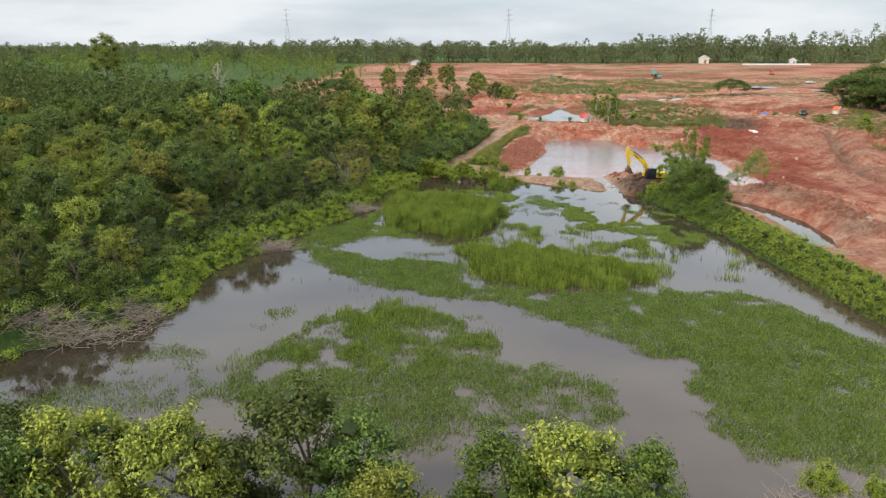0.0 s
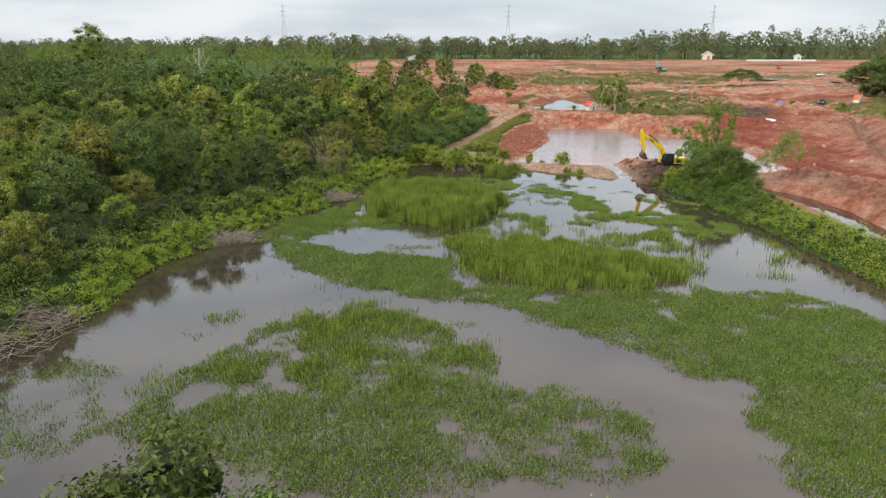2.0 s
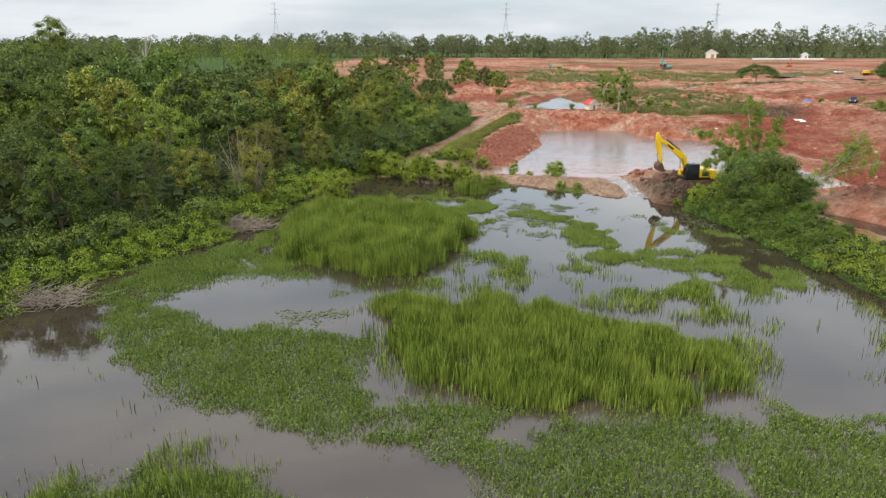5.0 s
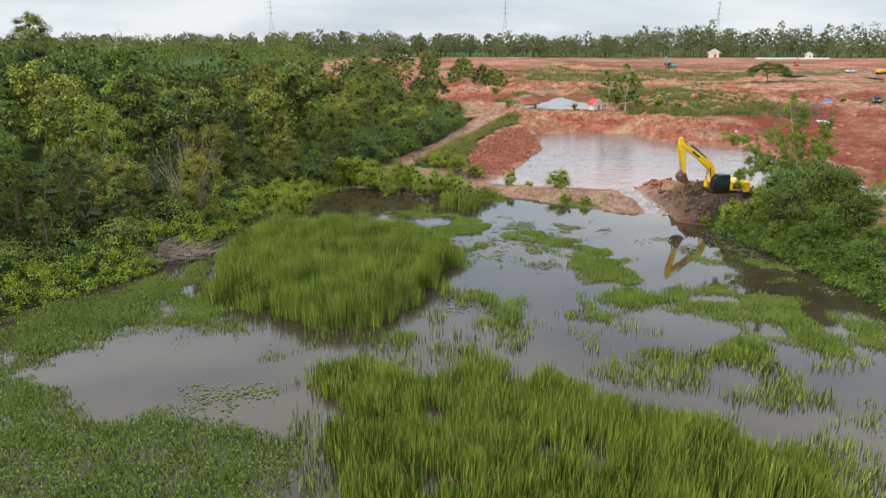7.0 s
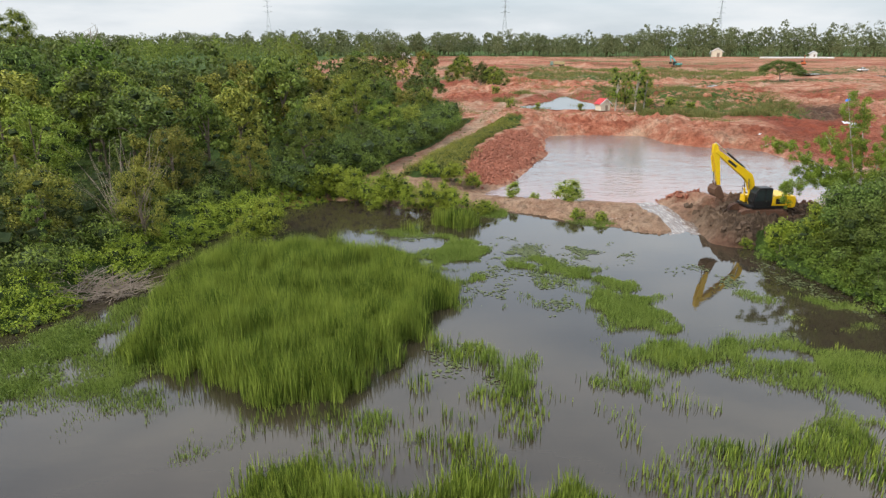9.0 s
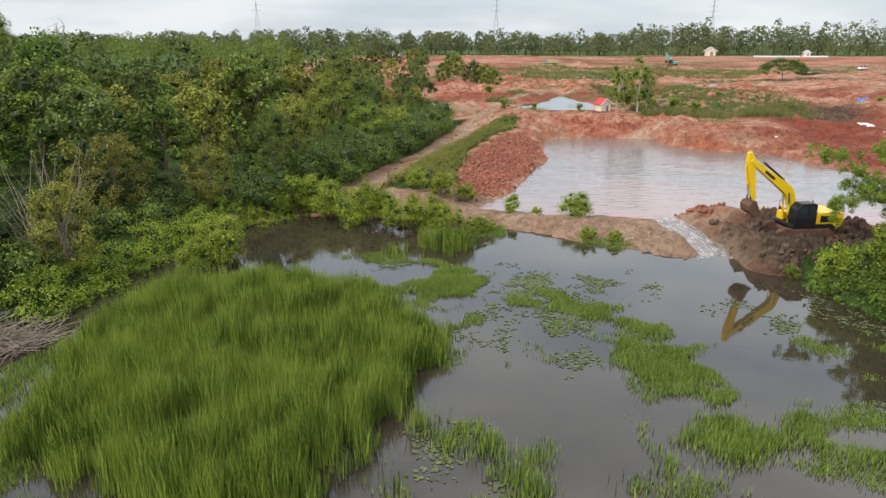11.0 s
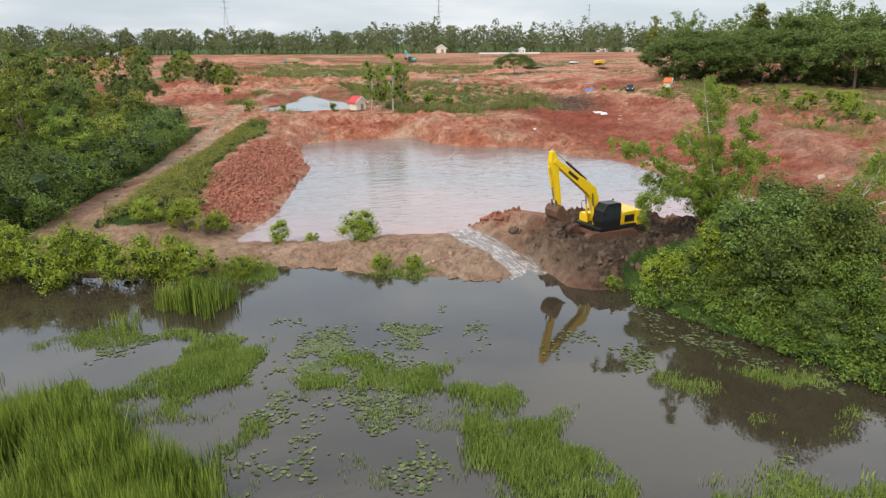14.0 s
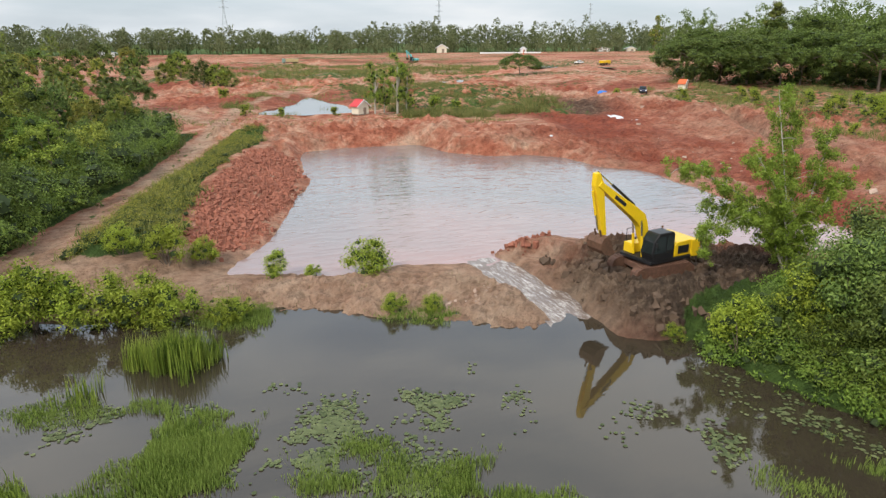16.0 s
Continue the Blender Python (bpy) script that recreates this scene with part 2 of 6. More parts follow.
def sdf(poly, x, y):
    """Signed distance to a closed outline, negative inside."""
    p = np.asarray(poly, dtype=float)
    d = np.full(x.shape, 1e18)
    inside = np.zeros(x.shape, dtype=bool)
    for (ax, ay), (bx, by) in zip(p, np.roll(p, -1, axis=0)):
        ex, ey = bx - ax, by - ay
        t = np.clip(((x - ax) * ex + (y - ay) * ey) / (ex * ex + ey * ey), 0, 1)
        d = np.minimum(d, (x - ax - t * ex) ** 2 + (y - ay - t * ey) ** 2)
        cross = (ay > y) != (by > y)
        with np.errstate(divide="ignore", invalid="ignore"):
            inside ^= cross & (x < (bx - ax) * (y - ay) / (by - ay if by != ay else 1e-9) + ax)
    d = np.sqrt(d)
    return np.where(inside, -d, d)


def near_line(line, x, y):
    """Distance to an open line."""
    d = np.full(x.shape, 1e18)
    for (ax, ay), (bx, by) in zip(line, line[1:]):
        ex, ey = bx - ax, by - ay
        t = np.clip(((x - ax) * ex + (y - ay) * ey) / (ex * ex + ey * ey), 0, 1)
        d = np.minimum(d, (x - ax - t * ex) ** 2 + (y - ay - t * ey) ** 2)
    return np.sqrt(d)


_TAB = np.random.default_rng(3).random((64, 64))


def vnoise(x, y, size, octaves=3, seed=0):
    """Smooth value noise, about -1 to 1."""
    out, amp = np.zeros(np.shape(x)), 1.0
    for o in range(octaves):
        u, v = np.asarray(x) / size + 17.3 * o + seed * 3.7, np.asarray(y) / size + 9.1 * o + seed * 5.1
        i, j = np.floor(u).astype(int), np.floor(v).astype(int)
        f, g = u - i, v - j
        f, g = f * f * (3 - 2 * f), g * g * (3 - 2 * g)
        a, b = _TAB[i % 64, j % 64], _TAB[(i + 1) % 64, j % 64]
        c, d = _TAB[i % 64, (j + 1) % 64], _TAB[(i + 1) % 64, (j + 1) % 64]
        out = out + amp * 2 * ((a * (1 - f) + b * f) * (1 - g) + (c * (1 - f) + d * f) * g - 0.5)
        size, amp = size * 0.5, amp * 0.5
    return out


def step(e0, e1, v):
    t = np.clip((v - e0) / (e1 - e0), 0, 1)
    return t * t * (3 - 2 * t)


# ---- plan ----
MARSH = [(-62, 48), (-41.7, 55.8), (-33.8, 61.4), (-30.7, 68.2), (-31.5, 80), (-27.3, 88), (-23, 99.2), (-17, 108.4), (-14, 118.7),
         (-12.5, 128), (-8, 138), (-4, 143), (1, 142), (4, 140.6), (9, 138.6), (15, 136.4), (17.5, 137.6), (21.4, 135.6), (24, 133.3), (28, 132.4), (30, 130),
         (33, 128.3), (35, 127.4), (37, 125), (39.8, 123), (39, 119), (41, 112), (42.8, 104), (43.5, 96), (45, 80), (45.8, 67), (48, 57), (53, 40),
         (57, 25), (40, 28), (26, 31), (10, 27), (-5, 28), (-20, 33), (-36, 37), (-50, 41)]
POND = [(15.1, 144.3), (19.3, 152.7), (23, 163), (27.3, 176), (28.5, 188), (31, 197), (38, 199), (50, 197.5), (51.3, 188), (56.1, 182.6),
        (61.5, 181.2), (65, 177), (65, 168.8), (69, 166), (68, 157.7), (66.6, 147), (68, 140), (67.6, 132), (62.5, 127.5), (57, 131.5), (52, 135),
        (45.5, 137.5), (40, 141.3), (35, 140.6), (33, 139.4), (31, 139.8), (27.1, 141.3), (22.6, 140.7), (18.2, 142.6)]
DITCH = [(51.5, 120), (55.5, 117), (58.2, 112), (59.4, 104), (58.5, 95), (56, 87), (52.8, 88), (54.2, 97), (54.3, 105), (52.5, 112.5)]
CHANNEL = [(33.8, 140.5), (34.0, 136), (34.6, 132.5), (34.2, 127)]
ROAD = [(33, 133.6), (27, 136.2), (20, 139.0), (12, 141.2), (5.5, 143.6), (2.0, 147), (2.4, 151), (5.8, 161), (10.3, 173), (15, 192), (18.8, 207), (22.8, 226), (28, 246), (40, 268), (52, 300)]
ROAD_B = [(21, 222), (12, 240), (-6, 262), (-40, 275)]
RUBBLE = [(12.6, 150.5), (14.8, 145), (19.4, 152.6), (23.2, 163), (27.2, 176), (28.4, 188), (25, 191), (20.4, 182), (16, 168)]
FOREST = [(-330, 95), (-62, 50), (-42.5, 57.5), (-35, 63), (-32.2, 69), (-33, 81), (-28.5, 89.5), (-24.5, 100), (-18.5, 109.5), (-15.5, 119.5), (-14, 129), (-9.5, 139.5),
          (-4.5, 145), (-1, 152), (2.5, 163), (6.5, 175), (11, 193), (13, 208), (10, 222), (-4, 236), (-60, 252), (-170, 330), (-240, 420), (-420, 420)]


SHOULDER = [(4.5, 147.5), (8, 146), (12.5, 148.5), (14.5, 160), (19, 181), (24.5, 193), (27, 204), (22, 204), (13.2, 176), (8.2, 161)]
# shallow pools in the field: centre, half sizes, turn, level
LONG_POOL = [(29.8, 233.4), (33.9, 243), (40, 251.5), (48, 273), (48.4, 254), (50.5, 245), (48, 229.6), (38, 228.7)]
POOL_SHAPES = [(97, 311, 14, 9, 0), (69, 228.5, 3.4, 5, 0), (172, 362, 6, 7, 0), (188, 338, 5, 4, 0)]
POOLS = []


def in_pool(p, x, y):
    c, s = math.cos(radians(p[4])), math.sin(radians(p[4]))
    u, v = (x - p[0]) * c + (y - p[1]) * s, -(x - p[0]) * s + (y - p[1]) * c
    return np.sqrt((u / p[2]) ** 2 + (v / p[3]) ** 2)


def height(x, y):
    """The ground's height above the marsh."""
    land = 1.5 + 1.7 * step(150, 300, y) + 0.25 * vnoise(x, y, 30, 3) + 0.10 * vnoise(x, y, 4, 2, 5)
    rough = step(6, 30, x) * step(120, 160, y)
    land = land + rough * (0.45 * (0.45 - np.abs(vnoise(x, y, 6.0, 3, 24))) + 0.34 * vnoise(x, y, 9, 3, 2) + 0.20 * (0.5 - np.abs(vnoise(x, y, 3.4, 3, 4))) + 0.10 * vnoise(x, y, 1.5, 1, 14))
    # the dam between marsh and pond, and the vegetated bund along the ditch
    land = np.where(near_line(ROAD[:5], x, y) < 7, np.minimum(land, 0.66 + 0.12 * vnoise(x, y, 3, 3, 8)), land)
    # the spoil heap under the digger
    heap = np.exp(-(((x - 43.5) / 8.0) ** 2 + ((y - 131.0) / 4.6) ** 2) ** 2)
    land = land * (1 - heap) + heap * (1.15 + 0.6 * vnoise(x, y, 2.4, 4, 6))
    heap2 = np.exp(-(((x - 40.0) / 4.5) ** 2 + ((y - 127.2) / 3.2) ** 2))
    land = land + heap2 * (0.1 + 0.4 * vnoise(x, y, 1.8, 3, 7))
    seat = np.hypot((x - 42.0) / 1.5, y - 130.9)
    land = np.where(seat < 4.5, 1.15 + (land - 1.15) * step(2.2, 4.5, seat) + 0.05 * vnoise(x, y, 1.5, 2), land)
    # far bench above the pond and the cut slope of the pit
    bench = near_line([(24, 205), (37, 206), (52, 204), (58, 192), (66, 187)], x, y)
    land = land + 0.8 * np.exp(-(bench / 6.0) ** 2)
    ridge = near_line([(72, 262), (96, 246), (112, 222), (124, 196), (128, 170), (120, 148), (104, 128)], x, y)
    pit = sdf([(72, 125), (66, 178), (78, 200), (92, 238), (106, 222), (117, 196), (120, 168), (110, 148), (92, 126)], x, y)
    land = land - 1.3 * step(4, -8, pit) * (1 + 0.15 * vnoise(x, y, 14, 2, 9))
    land = land + 0.8 * np.exp(-(ridge / 7.0) ** 2) * (1 + 0.4 * vnoise(x, y, 12, 3, 3))
    land = land + 2.0 * step(118, 150, x) * step(150, 190, y) * step(420, 300, y)
    land = land + 1.2 * np.exp(-(near_line([(62, 122), (66, 108), (63, 92), (64, 70)], x, y) / 3.5) ** 2) * (1 + 0.5 * vnoise(x, y, 5, 3, 1))
    # the washed-out gully east of the pit, with its broken rim
    cut = near_line([(118, 200), (108.2, 180), (103.4, 168), (97.6, 156), (93.8, 143.5), (92, 128)], x, y) + 0.8 * vnoise(x, y, 4, 3, 71)
    land = land + 1.0 * np.exp(-((cut - 4.5) / 3.0) ** 2) * (1 + 0.4 * vnoise(x, y, 5, 2, 72)) - 1.5 * step(2.6, 0.6, cut)
    land = land + 1.4 * np.exp(-(((x - 108) / 6) ** 2 + ((y - 196) / 9) ** 2))
    # wheel ruts across the pit floor
    for line in ([(76, 120), (82, 150), (86, 180), (93, 232)], [(72, 128), (77, 160), (79, 190), (88, 226)], [(80, 118), (87, 148), (92, 180), (97, 225)]):
        rut = near_line(line, x, y) + 0.5 * vnoise(x, y, 9, 2, 73)
        land = land - 0.22 * np.exp(-((np.abs(rut) - 1.1) / 0.5) ** 2)
    # mounds of dug soil over the field
    field = step(215, 260, y) * step(10, 60, x + 0.1 * y)
    land = land + field * np.maximum(0, vnoise(x, y, 22, 3, 12) - 0.25) * 2.6 * step(700, 450, y)
    # roadside and rubble shoulder
    sh = sdf(RUBBLE, x, y)
    land = land + 0.9 * np.exp(-(near_line([(11.5, 152), (16, 168), (20.5, 182), (25, 192)], x, y) / 3.0) ** 2)
    land = np.where(sdf(SHOULDER, x, y) < 2, np.maximum(land, 1.7 + 0.9 * step(1, -2.5, sdf(SHOULDER, x, y)) + 0.15 * vnoise(x, y, 3, 2)), land)
    # water beds
    wob = 0.7 * vnoise(x, y, 4.5, 3, 11)
    dm, dp, dd = sdf(MARSH, x, y) + wob, sdf(POND, x, y) + 0.6 * wob, sdf(DITCH, x, y) + 0.3 * wob
    wide = np.where(sh < 1.5, 6.5, 2.2)
    z = land * step(-0.6, 2.6, dm) - 0.9 * step(0.2, -3.0, dm)
    z = np.where(dm > 2.6, land, z)
    zp = 0.35 + (land - 0.35) * step(-0.4, 1, dp / wide) - 1.2 * step(0.3, -3, dp)
    z = np.where(dp < wide, np.minimum(z, zp), z)
    z = np.where(dd < 2, np.minimum(z, 0.3 + (land - 0.3) * step(-0.3, 2, dd) - 0.6 * step(0.2, -1.5, dd)), z)
    dl = sdf(LONG_POOL, x, y) + 0.5 * vnoise(x, y, 5, 2, 16)
    z = np.where(dl < 6, np.minimum(z, 2.5 + (z - 2.5) * step(-0.5, 6, dl) - 0.4 * step(0.3, -2, dl)), z)
    for p in POOLS:
        q = in_pool(p, x, y) + 0.10 * vnoise(x, y, 5, 2, 15)
        z = np.where(q < 2.0, np.minimum(z, p[5] + (z - p[5]) * step(0.9, 2.0, q) - 0.35 * step(1.05, 0.7, q)), z)
    ch = near_line(CHANNEL, x, y)
    ch = ch + 0.30 * vnoise(x, y, 1.6, 2, 27)
    z = np.where(ch < 2.3, np.minimum(z, -0.35 + 1.7 * step(1.0, 2.3, ch)), z)
    return z


for p in POOL_SHAPES:
    a = np.linspace(0, 6.1, 14)
    u, v = p[2] * 0.9 * np.cos(a), p[3] * 0.9 * np.sin(a)
    c, q = math.cos(radians(p[4])), math.sin(radians(p[4]))
    POOLS.append((*p, float(np.percentile(height(p[0] + u * c - v * q, p[1] + u * q + v * c), 40))))


def axis(lo, hi, cell, far_lo, far_hi, grow=1.13):
    """Even steps between lo and hi, then growing steps to the far ends."""
    v = list(np.arange(lo, hi, cell))
    s = cell
    while v[-1] < far_hi:
        s *= grow
        v.append(v[-1] + s)
    s = cell
    while v[0] > far_lo:
        s *= grow
        v.insert(0, v[0] - s)
    return np.array(v)


gx, gy = axis(-48, 128, 0.8, -4200, 4200), axis(22, 236, 0.8, -700, 4600, 1.045)
X, Y = np.meshgrid(gx, gy)
Z = height(X, Y)
nx, ny = len(gx), len(gy)
idx = np.arange(nx * ny).reshape(ny, nx)
quads = np.stack([idx[:-1, :-1], idx[:-1, 1:], idx[1:, 1:], idx[1:, :-1]], axis=-1).reshape(-1, 4)


def ground_z(x, y):
    i = min(max(int(np.searchsorted(gx, x)) - 1, 0), nx - 2)
    j = min(max(int(np.searchsorted(gy, y)) - 1, 0), ny - 2)
    u, v = (x - gx[i]) / (gx[i + 1] - gx[i]), (y - gy[j]) / (gy[j + 1] - gy[j])
    return float((Z[j, i] * (1 - u) + Z[j, i + 1] * u) * (1 - v) + (Z[j + 1, i] * (1 - u) + Z[j + 1, i + 1] * u) * v)


ground_mesh = mesh_from("ground", np.stack([X.ravel(), Y.ravel(), Z.ravel()], axis=1), quads, M_EARTH, True)

def paint_zones(me, X, Y):
    """Cover of the ground by place: grass, pale trodden soil, dark fresh-cut soil, brown spoil."""
    road_d = np.minimum(near_line(ROAD, X, Y), near_line(ROAD_B, X, Y))
    g = step(3, -3, sdf(FOREST, X, Y)) + step(8, 14, -X) * step(300, 260, Y)
    g = np.maximum(g, step(0.8, -1.0, sdf(SHOULDER, X, Y)))
    g = np.maximum(g, 0.9 * step(8, 5, near_line(ROAD[5:11], X, Y)) * step(3, 0, sdf(FOREST, X, Y) - 2))
    g = np.maximum(g, 0.52 * step(114, 126, X) * step(140, 165, Y) * step(262, 235, Y))
    g = np.maximum(g, 0.56 * step(205, 222, Y) * step(40, 60, X) * step(330, 280, Y) * step(110, 92, X))
    g = np.maximum(g, (0.43 + 0.20 * vnoise(X, Y * 2.6, 60, 3, 41)) * step(225, 280, Y))
    g = np.maximum(g, step(835, 900, Y) + step(36, 30, Y) + step(-60, -120, X) + step(500, 900, X))
    g = np.maximum(g, step(5.0, 3.6, near_line(BUND_LINE, X, Y)))
    g = g * step(1.5, 2.6, road_d) * step(0.0, 1.5, sdf(RUBBLE, X, Y))
    g = np.maximum(g, 0.52 * step(0.55, 0.2, road_d) * step(146, 152, Y))
    r = step(2.2, 1.2, road_d) * (0.75 + 0.3 * vnoise(X, Y, 5, 2))
    r = np.maximum(r, 0.85 * step(10.0, 6.0, near_line(ROAD[:5], X, Y)) * step(40, 33, X))
    r = np.maximum(r, 0.9 * step(25, 8, near_line([(270, 780), (330, 760), (420, 760)], X, Y)))
    r = np.maximum(r, 0.35 * step(10, 6, near_line(GULLY, X, Y)) * step(0, 4, sdf(PIT_SOIL, X, Y)) * (0.75 + 0.5 * vnoise(X, Y, 7, 3, 74)))
    b = step(4, -5, sdf(PIT_SOIL, X, Y) + 5 * vnoise(X, Y, 16, 3, 45)) * (0.9 + 0.3 * vnoise(X, Y, 12, 2))
    b = np.maximum(b, 0.70 * step(22, 14, near_line(GULLY, X, Y)) * (0.8 + 0.6 * vnoise(X, Y, 9, 3, 75)))
    b = np.maximum(b, 0.85 * step(0.10, 0.5, vnoise(X, Y * 1.6, 38, 3, 44)) * step(225, 260, Y))
    heap = 1.3 * np.exp(-(((X - 42.6) / 9.4) ** 2 + ((Y - 129.0) / 8.2) ** 2) ** 2) + 0.9 * np.exp(-(((X - 99) / 7.0) ** 2 + ((Y - 224) / 9.0) ** 2) ** 2)
    heap = heap + 0.5 * np.exp(-(((X - 30.5) / 3.0) ** 2 + ((Y - 131.2) / 2.2) ** 2)) + 0.45 * step(5, 1, near_line([(62, 122), (65, 108), (62.5, 92)], X, Y)) + 0.5 * step(2.2, 1.0, near_line(GULLY, X, Y))
    zone = np.stack([np.clip(q, 0, 1) for q in (g, r, b, heap)], axis=-1).reshape(-1, 4).astype(np.float32)
    me.color_attributes.new("zone", 'FLOAT_COLOR', 'POINT').data.foreach_set("color", zone.ravel())


PIT_SOIL = [(66, 122), (70, 178), (62, 188), (74, 200), (84, 236), (98, 236), (104, 218), (100, 198), (94, 172), (89, 158), (85, 146), (81, 132), (76, 114)]
GULLY = [(118, 200), (108.2, 180), (103.4, 168), (97.6, 156), (93.8, 143.5), (92, 128)]
BUND_LINE = [(42, 121), (44, 112), (46, 100), (47.4, 86), (48, 72), (50.5, 60), (54, 45)]
paint_zones(ground_mesh, X, Y)
tagged(new("ground", ground_mesh), "red laterite earth with tracks and grassy patches", "ground", kind="structure")


def ground_at(x, y):
    """The ground sheet's height at many places."""
    i, j = np.clip(np.searchsorted(gx, x) - 1, 0, nx - 2), np.clip(np.searchsorted(gy, y) - 1, 0, ny - 2)
    u, v = (x - gx[i]) / (gx[i + 1] - gx[i]), (y - gy[j]) / (gy[j + 1] - gy[j])
    return (Z[j, i] * (1 - u) + Z[j, i + 1] * u) * (1 - v) + (Z[j + 1, i] * (1 - u) + Z[j + 1, i + 1] * u) * v


def relief(name, x0, x1, y0, y1, cell, lump, size, mask, label, category, crisp=True):
    """Broken soil lying on the ground: a close-meshed crust of lumps, sinking in where the mask ends."""
    x, y = np.meshgrid(np.arange(x0, x1, cell), np.arange(y0, y1, cell))
    m = np.clip(mask(x, y), 0, 1)
    for p in POOLS:
        m = m * step(1.05, 1.7, in_pool(p, x, y))
    n1, n2 = vnoise(x, y, size, 4, 51), vnoise(x, y, size * 0.33, 3, 52)
    if crisp and lump < 1.0:
        n1 = 0.6 * n1 + 0.4 * np.round(vnoise(x, y, size * 0.8, 3, 54) * 3.2) / 3.2
        n2 = n2 + 0.8 * (0.5 - np.abs(vnoise(x, y, size * 0.22, 2, 55)))
    z = ground_at(x, y) + m * (0.04 + lump * (0.55 - np.abs(n1)) + lump * 0.45 * n2 + lump * 0.3 * vnoise(x, y, size * 2.3, 2, 53)) - (1 - m) * 0.35
    n, k = x.shape
    q = np.arange(n * k).reshape(n, k)
    me = mesh_from(name, np.column_stack([x.ravel(), y.ravel(), z.ravel()]), np.stack([q[:-1, :-1], q[:-1, 1:], q[1:, 1:], q[1:, :-1]], axis=-1).reshape(-1, 4), M_EARTH, not crisp)
    paint_zones(me, x, y)
    return tagged(new(name, me), label, category, kind="stuff")


relief("spoil_heap", 33.5, 55, 120.5, 142, 0.17, 0.92, 1.35, lambda x, y: 1.25 * np.exp(-(((x - 43.4) / 8.8) ** 2 + ((y - 130.0) / 8.0) ** 2) ** 3) * step(1.3, 2.2, near_line(CHANNEL, x, y)) * step(2.3, 3.4, np.hypot((x - 42.0) / 1.5, y - 130.9)),
       "heap of freshly dug brown clay between pond and marsh", "soil")
relief("dam_soil", 16, 35, 126, 143, 0.19, 0.30, 1.1, lambda x, y: step(4.6, 2.8, near_line([(19, 138.6), (24, 136.6), (29, 133.6), (31.6, 131)], x, y)) * step(1.3, 2.2, near_line(CHANNEL, x, y)),
       "trodden tan clay of the low dam", "soil")
relief("pond_bank", 18, 92, 162, 222, 0.38, 1.0, 3.2, lambda x, y: step(13, 7, near_line([(27, 206), (40, 207), (53, 203), (59, 192), (68, 184), (74, 178)], x, y)) * step(-1.0, 1.0, sdf(POND, x, y)),
       "broken red earth bank behind the pond", "soil")
relief("pit_bank", 84, 134, 140, 250, 0.5, 0.99, 3.6, lambda x, y: step(11, 6, near_line([(96, 246), (112, 222), (124, 196), (128, 170), (120, 148)], x, y)),
       "broken red earth slope of the dug pit", "soil")
relief("ditch_bank", 58, 80, 84, 130, 0.32, 0.8, 2.6, lambda x, y: step(8, 5, near_line([(64, 124), (68, 108), (66, 92)], x, y)) * step(0.4, 1.6, sdf(DITCH, x, y)),
       "mottled tan and red clay bank beside the ditch", "soil")
relief("field_soil", 8, 135, 214, 345, 0.85, 1.5, 7.5, lambda x, y: step(214, 222, y) * step(345, 325, y) * step(8, 16, x) * step(135, 120, x) * step(7.0, 14.0, sdf(LONG_POOL, x, y))
       * step(5, 9, np.hypot(x - 48.8, y - 227)) * step(2.0, 4.0, np.minimum(near_line(ROAD, x, y), near_line(ROAD_B, x, y))),
       "mounds of dug red earth on the cleared field", "soil")
relief("pit_floor", 66, 126, 118, 244, 0.6, 0.45, 3.0, lambda x, y: step(1, -3, sdf([(72, 125), (68, 178), (80, 200), (92, 238), (106, 222), (117, 196), (120, 168), (110, 148), (92, 124)], x, y)),
       "churned dark red floor of the pit", "soil")


def water_sheet(name, outline, z, material, label, grow=0.0):
    p = np.array(outline, dtype=float)
    if grow:
        nrm = np.roll(p, -1, axis=0) - np.roll(p, 1, axis=0)
        nrm = np.stack([nrm[:, 1], -nrm[:, 0]], axis=1) / np.linalg.norm(nrm, axis=1)[:, None]
        area = np.sum(p[:, 0] * np.roll(p[:, 1], -1) - p[:, 1] * np.roll(p[:, 0], -1))
        p = p + nrm * grow * np.sign(area)
    bm = bmesh.new()
    f = bm.faces.new([bm.verts.new((a, c, z)) for a, c in p])
    bmesh.ops.triangulate(bm, faces=[f])
    if bm.faces[:][0].normal.z < 0:
        bmesh.ops.reverse_faces(bm, faces=bm.faces[:])
    return tagged(part(name, bm, material), label, "water", kind="structure")


water_sheet("marsh_water", [(-90, 12), (62, 12), (51, 60), (49, 118), (36, 133), (30, 137), (10, 143), (-2, 148), (-30, 148), (-90, 70)], 0.0, M_MARSH, "still muddy brown marsh water mirroring the sky")
water_sheet("pond_water", POND, 0.35, M_POND, "rippled silty pinkish pond water in a red pit", 1.2)
for p in POOLS:
    c, q = math.cos(radians(p[4])), math.sin(radians(p[4]))
    water_sheet("pool_water", [(p[0] + c * p[2] * 1.15 * math.cos(a) - q * p[3] * 1.15 * math.sin(a), p[1] + q * p[2] * 1.15 * math.cos(a) + c * p[3] * 1.15 * math.sin(a)) for a in [k * math.pi / 12 for k in range(24)]],
                p[5], M_MARSH, "shallow rain pool in red earth reflecting the sky")
water_sheet("pool_water", LONG_POOL, 2.5, M_MARSH, "pale pool of still water reflecting the white sky", 1.0)
water_sheet("ditch_water", DITCH, 0.3, M_MARSH, "narrow ditch of still grey water", 0.8)


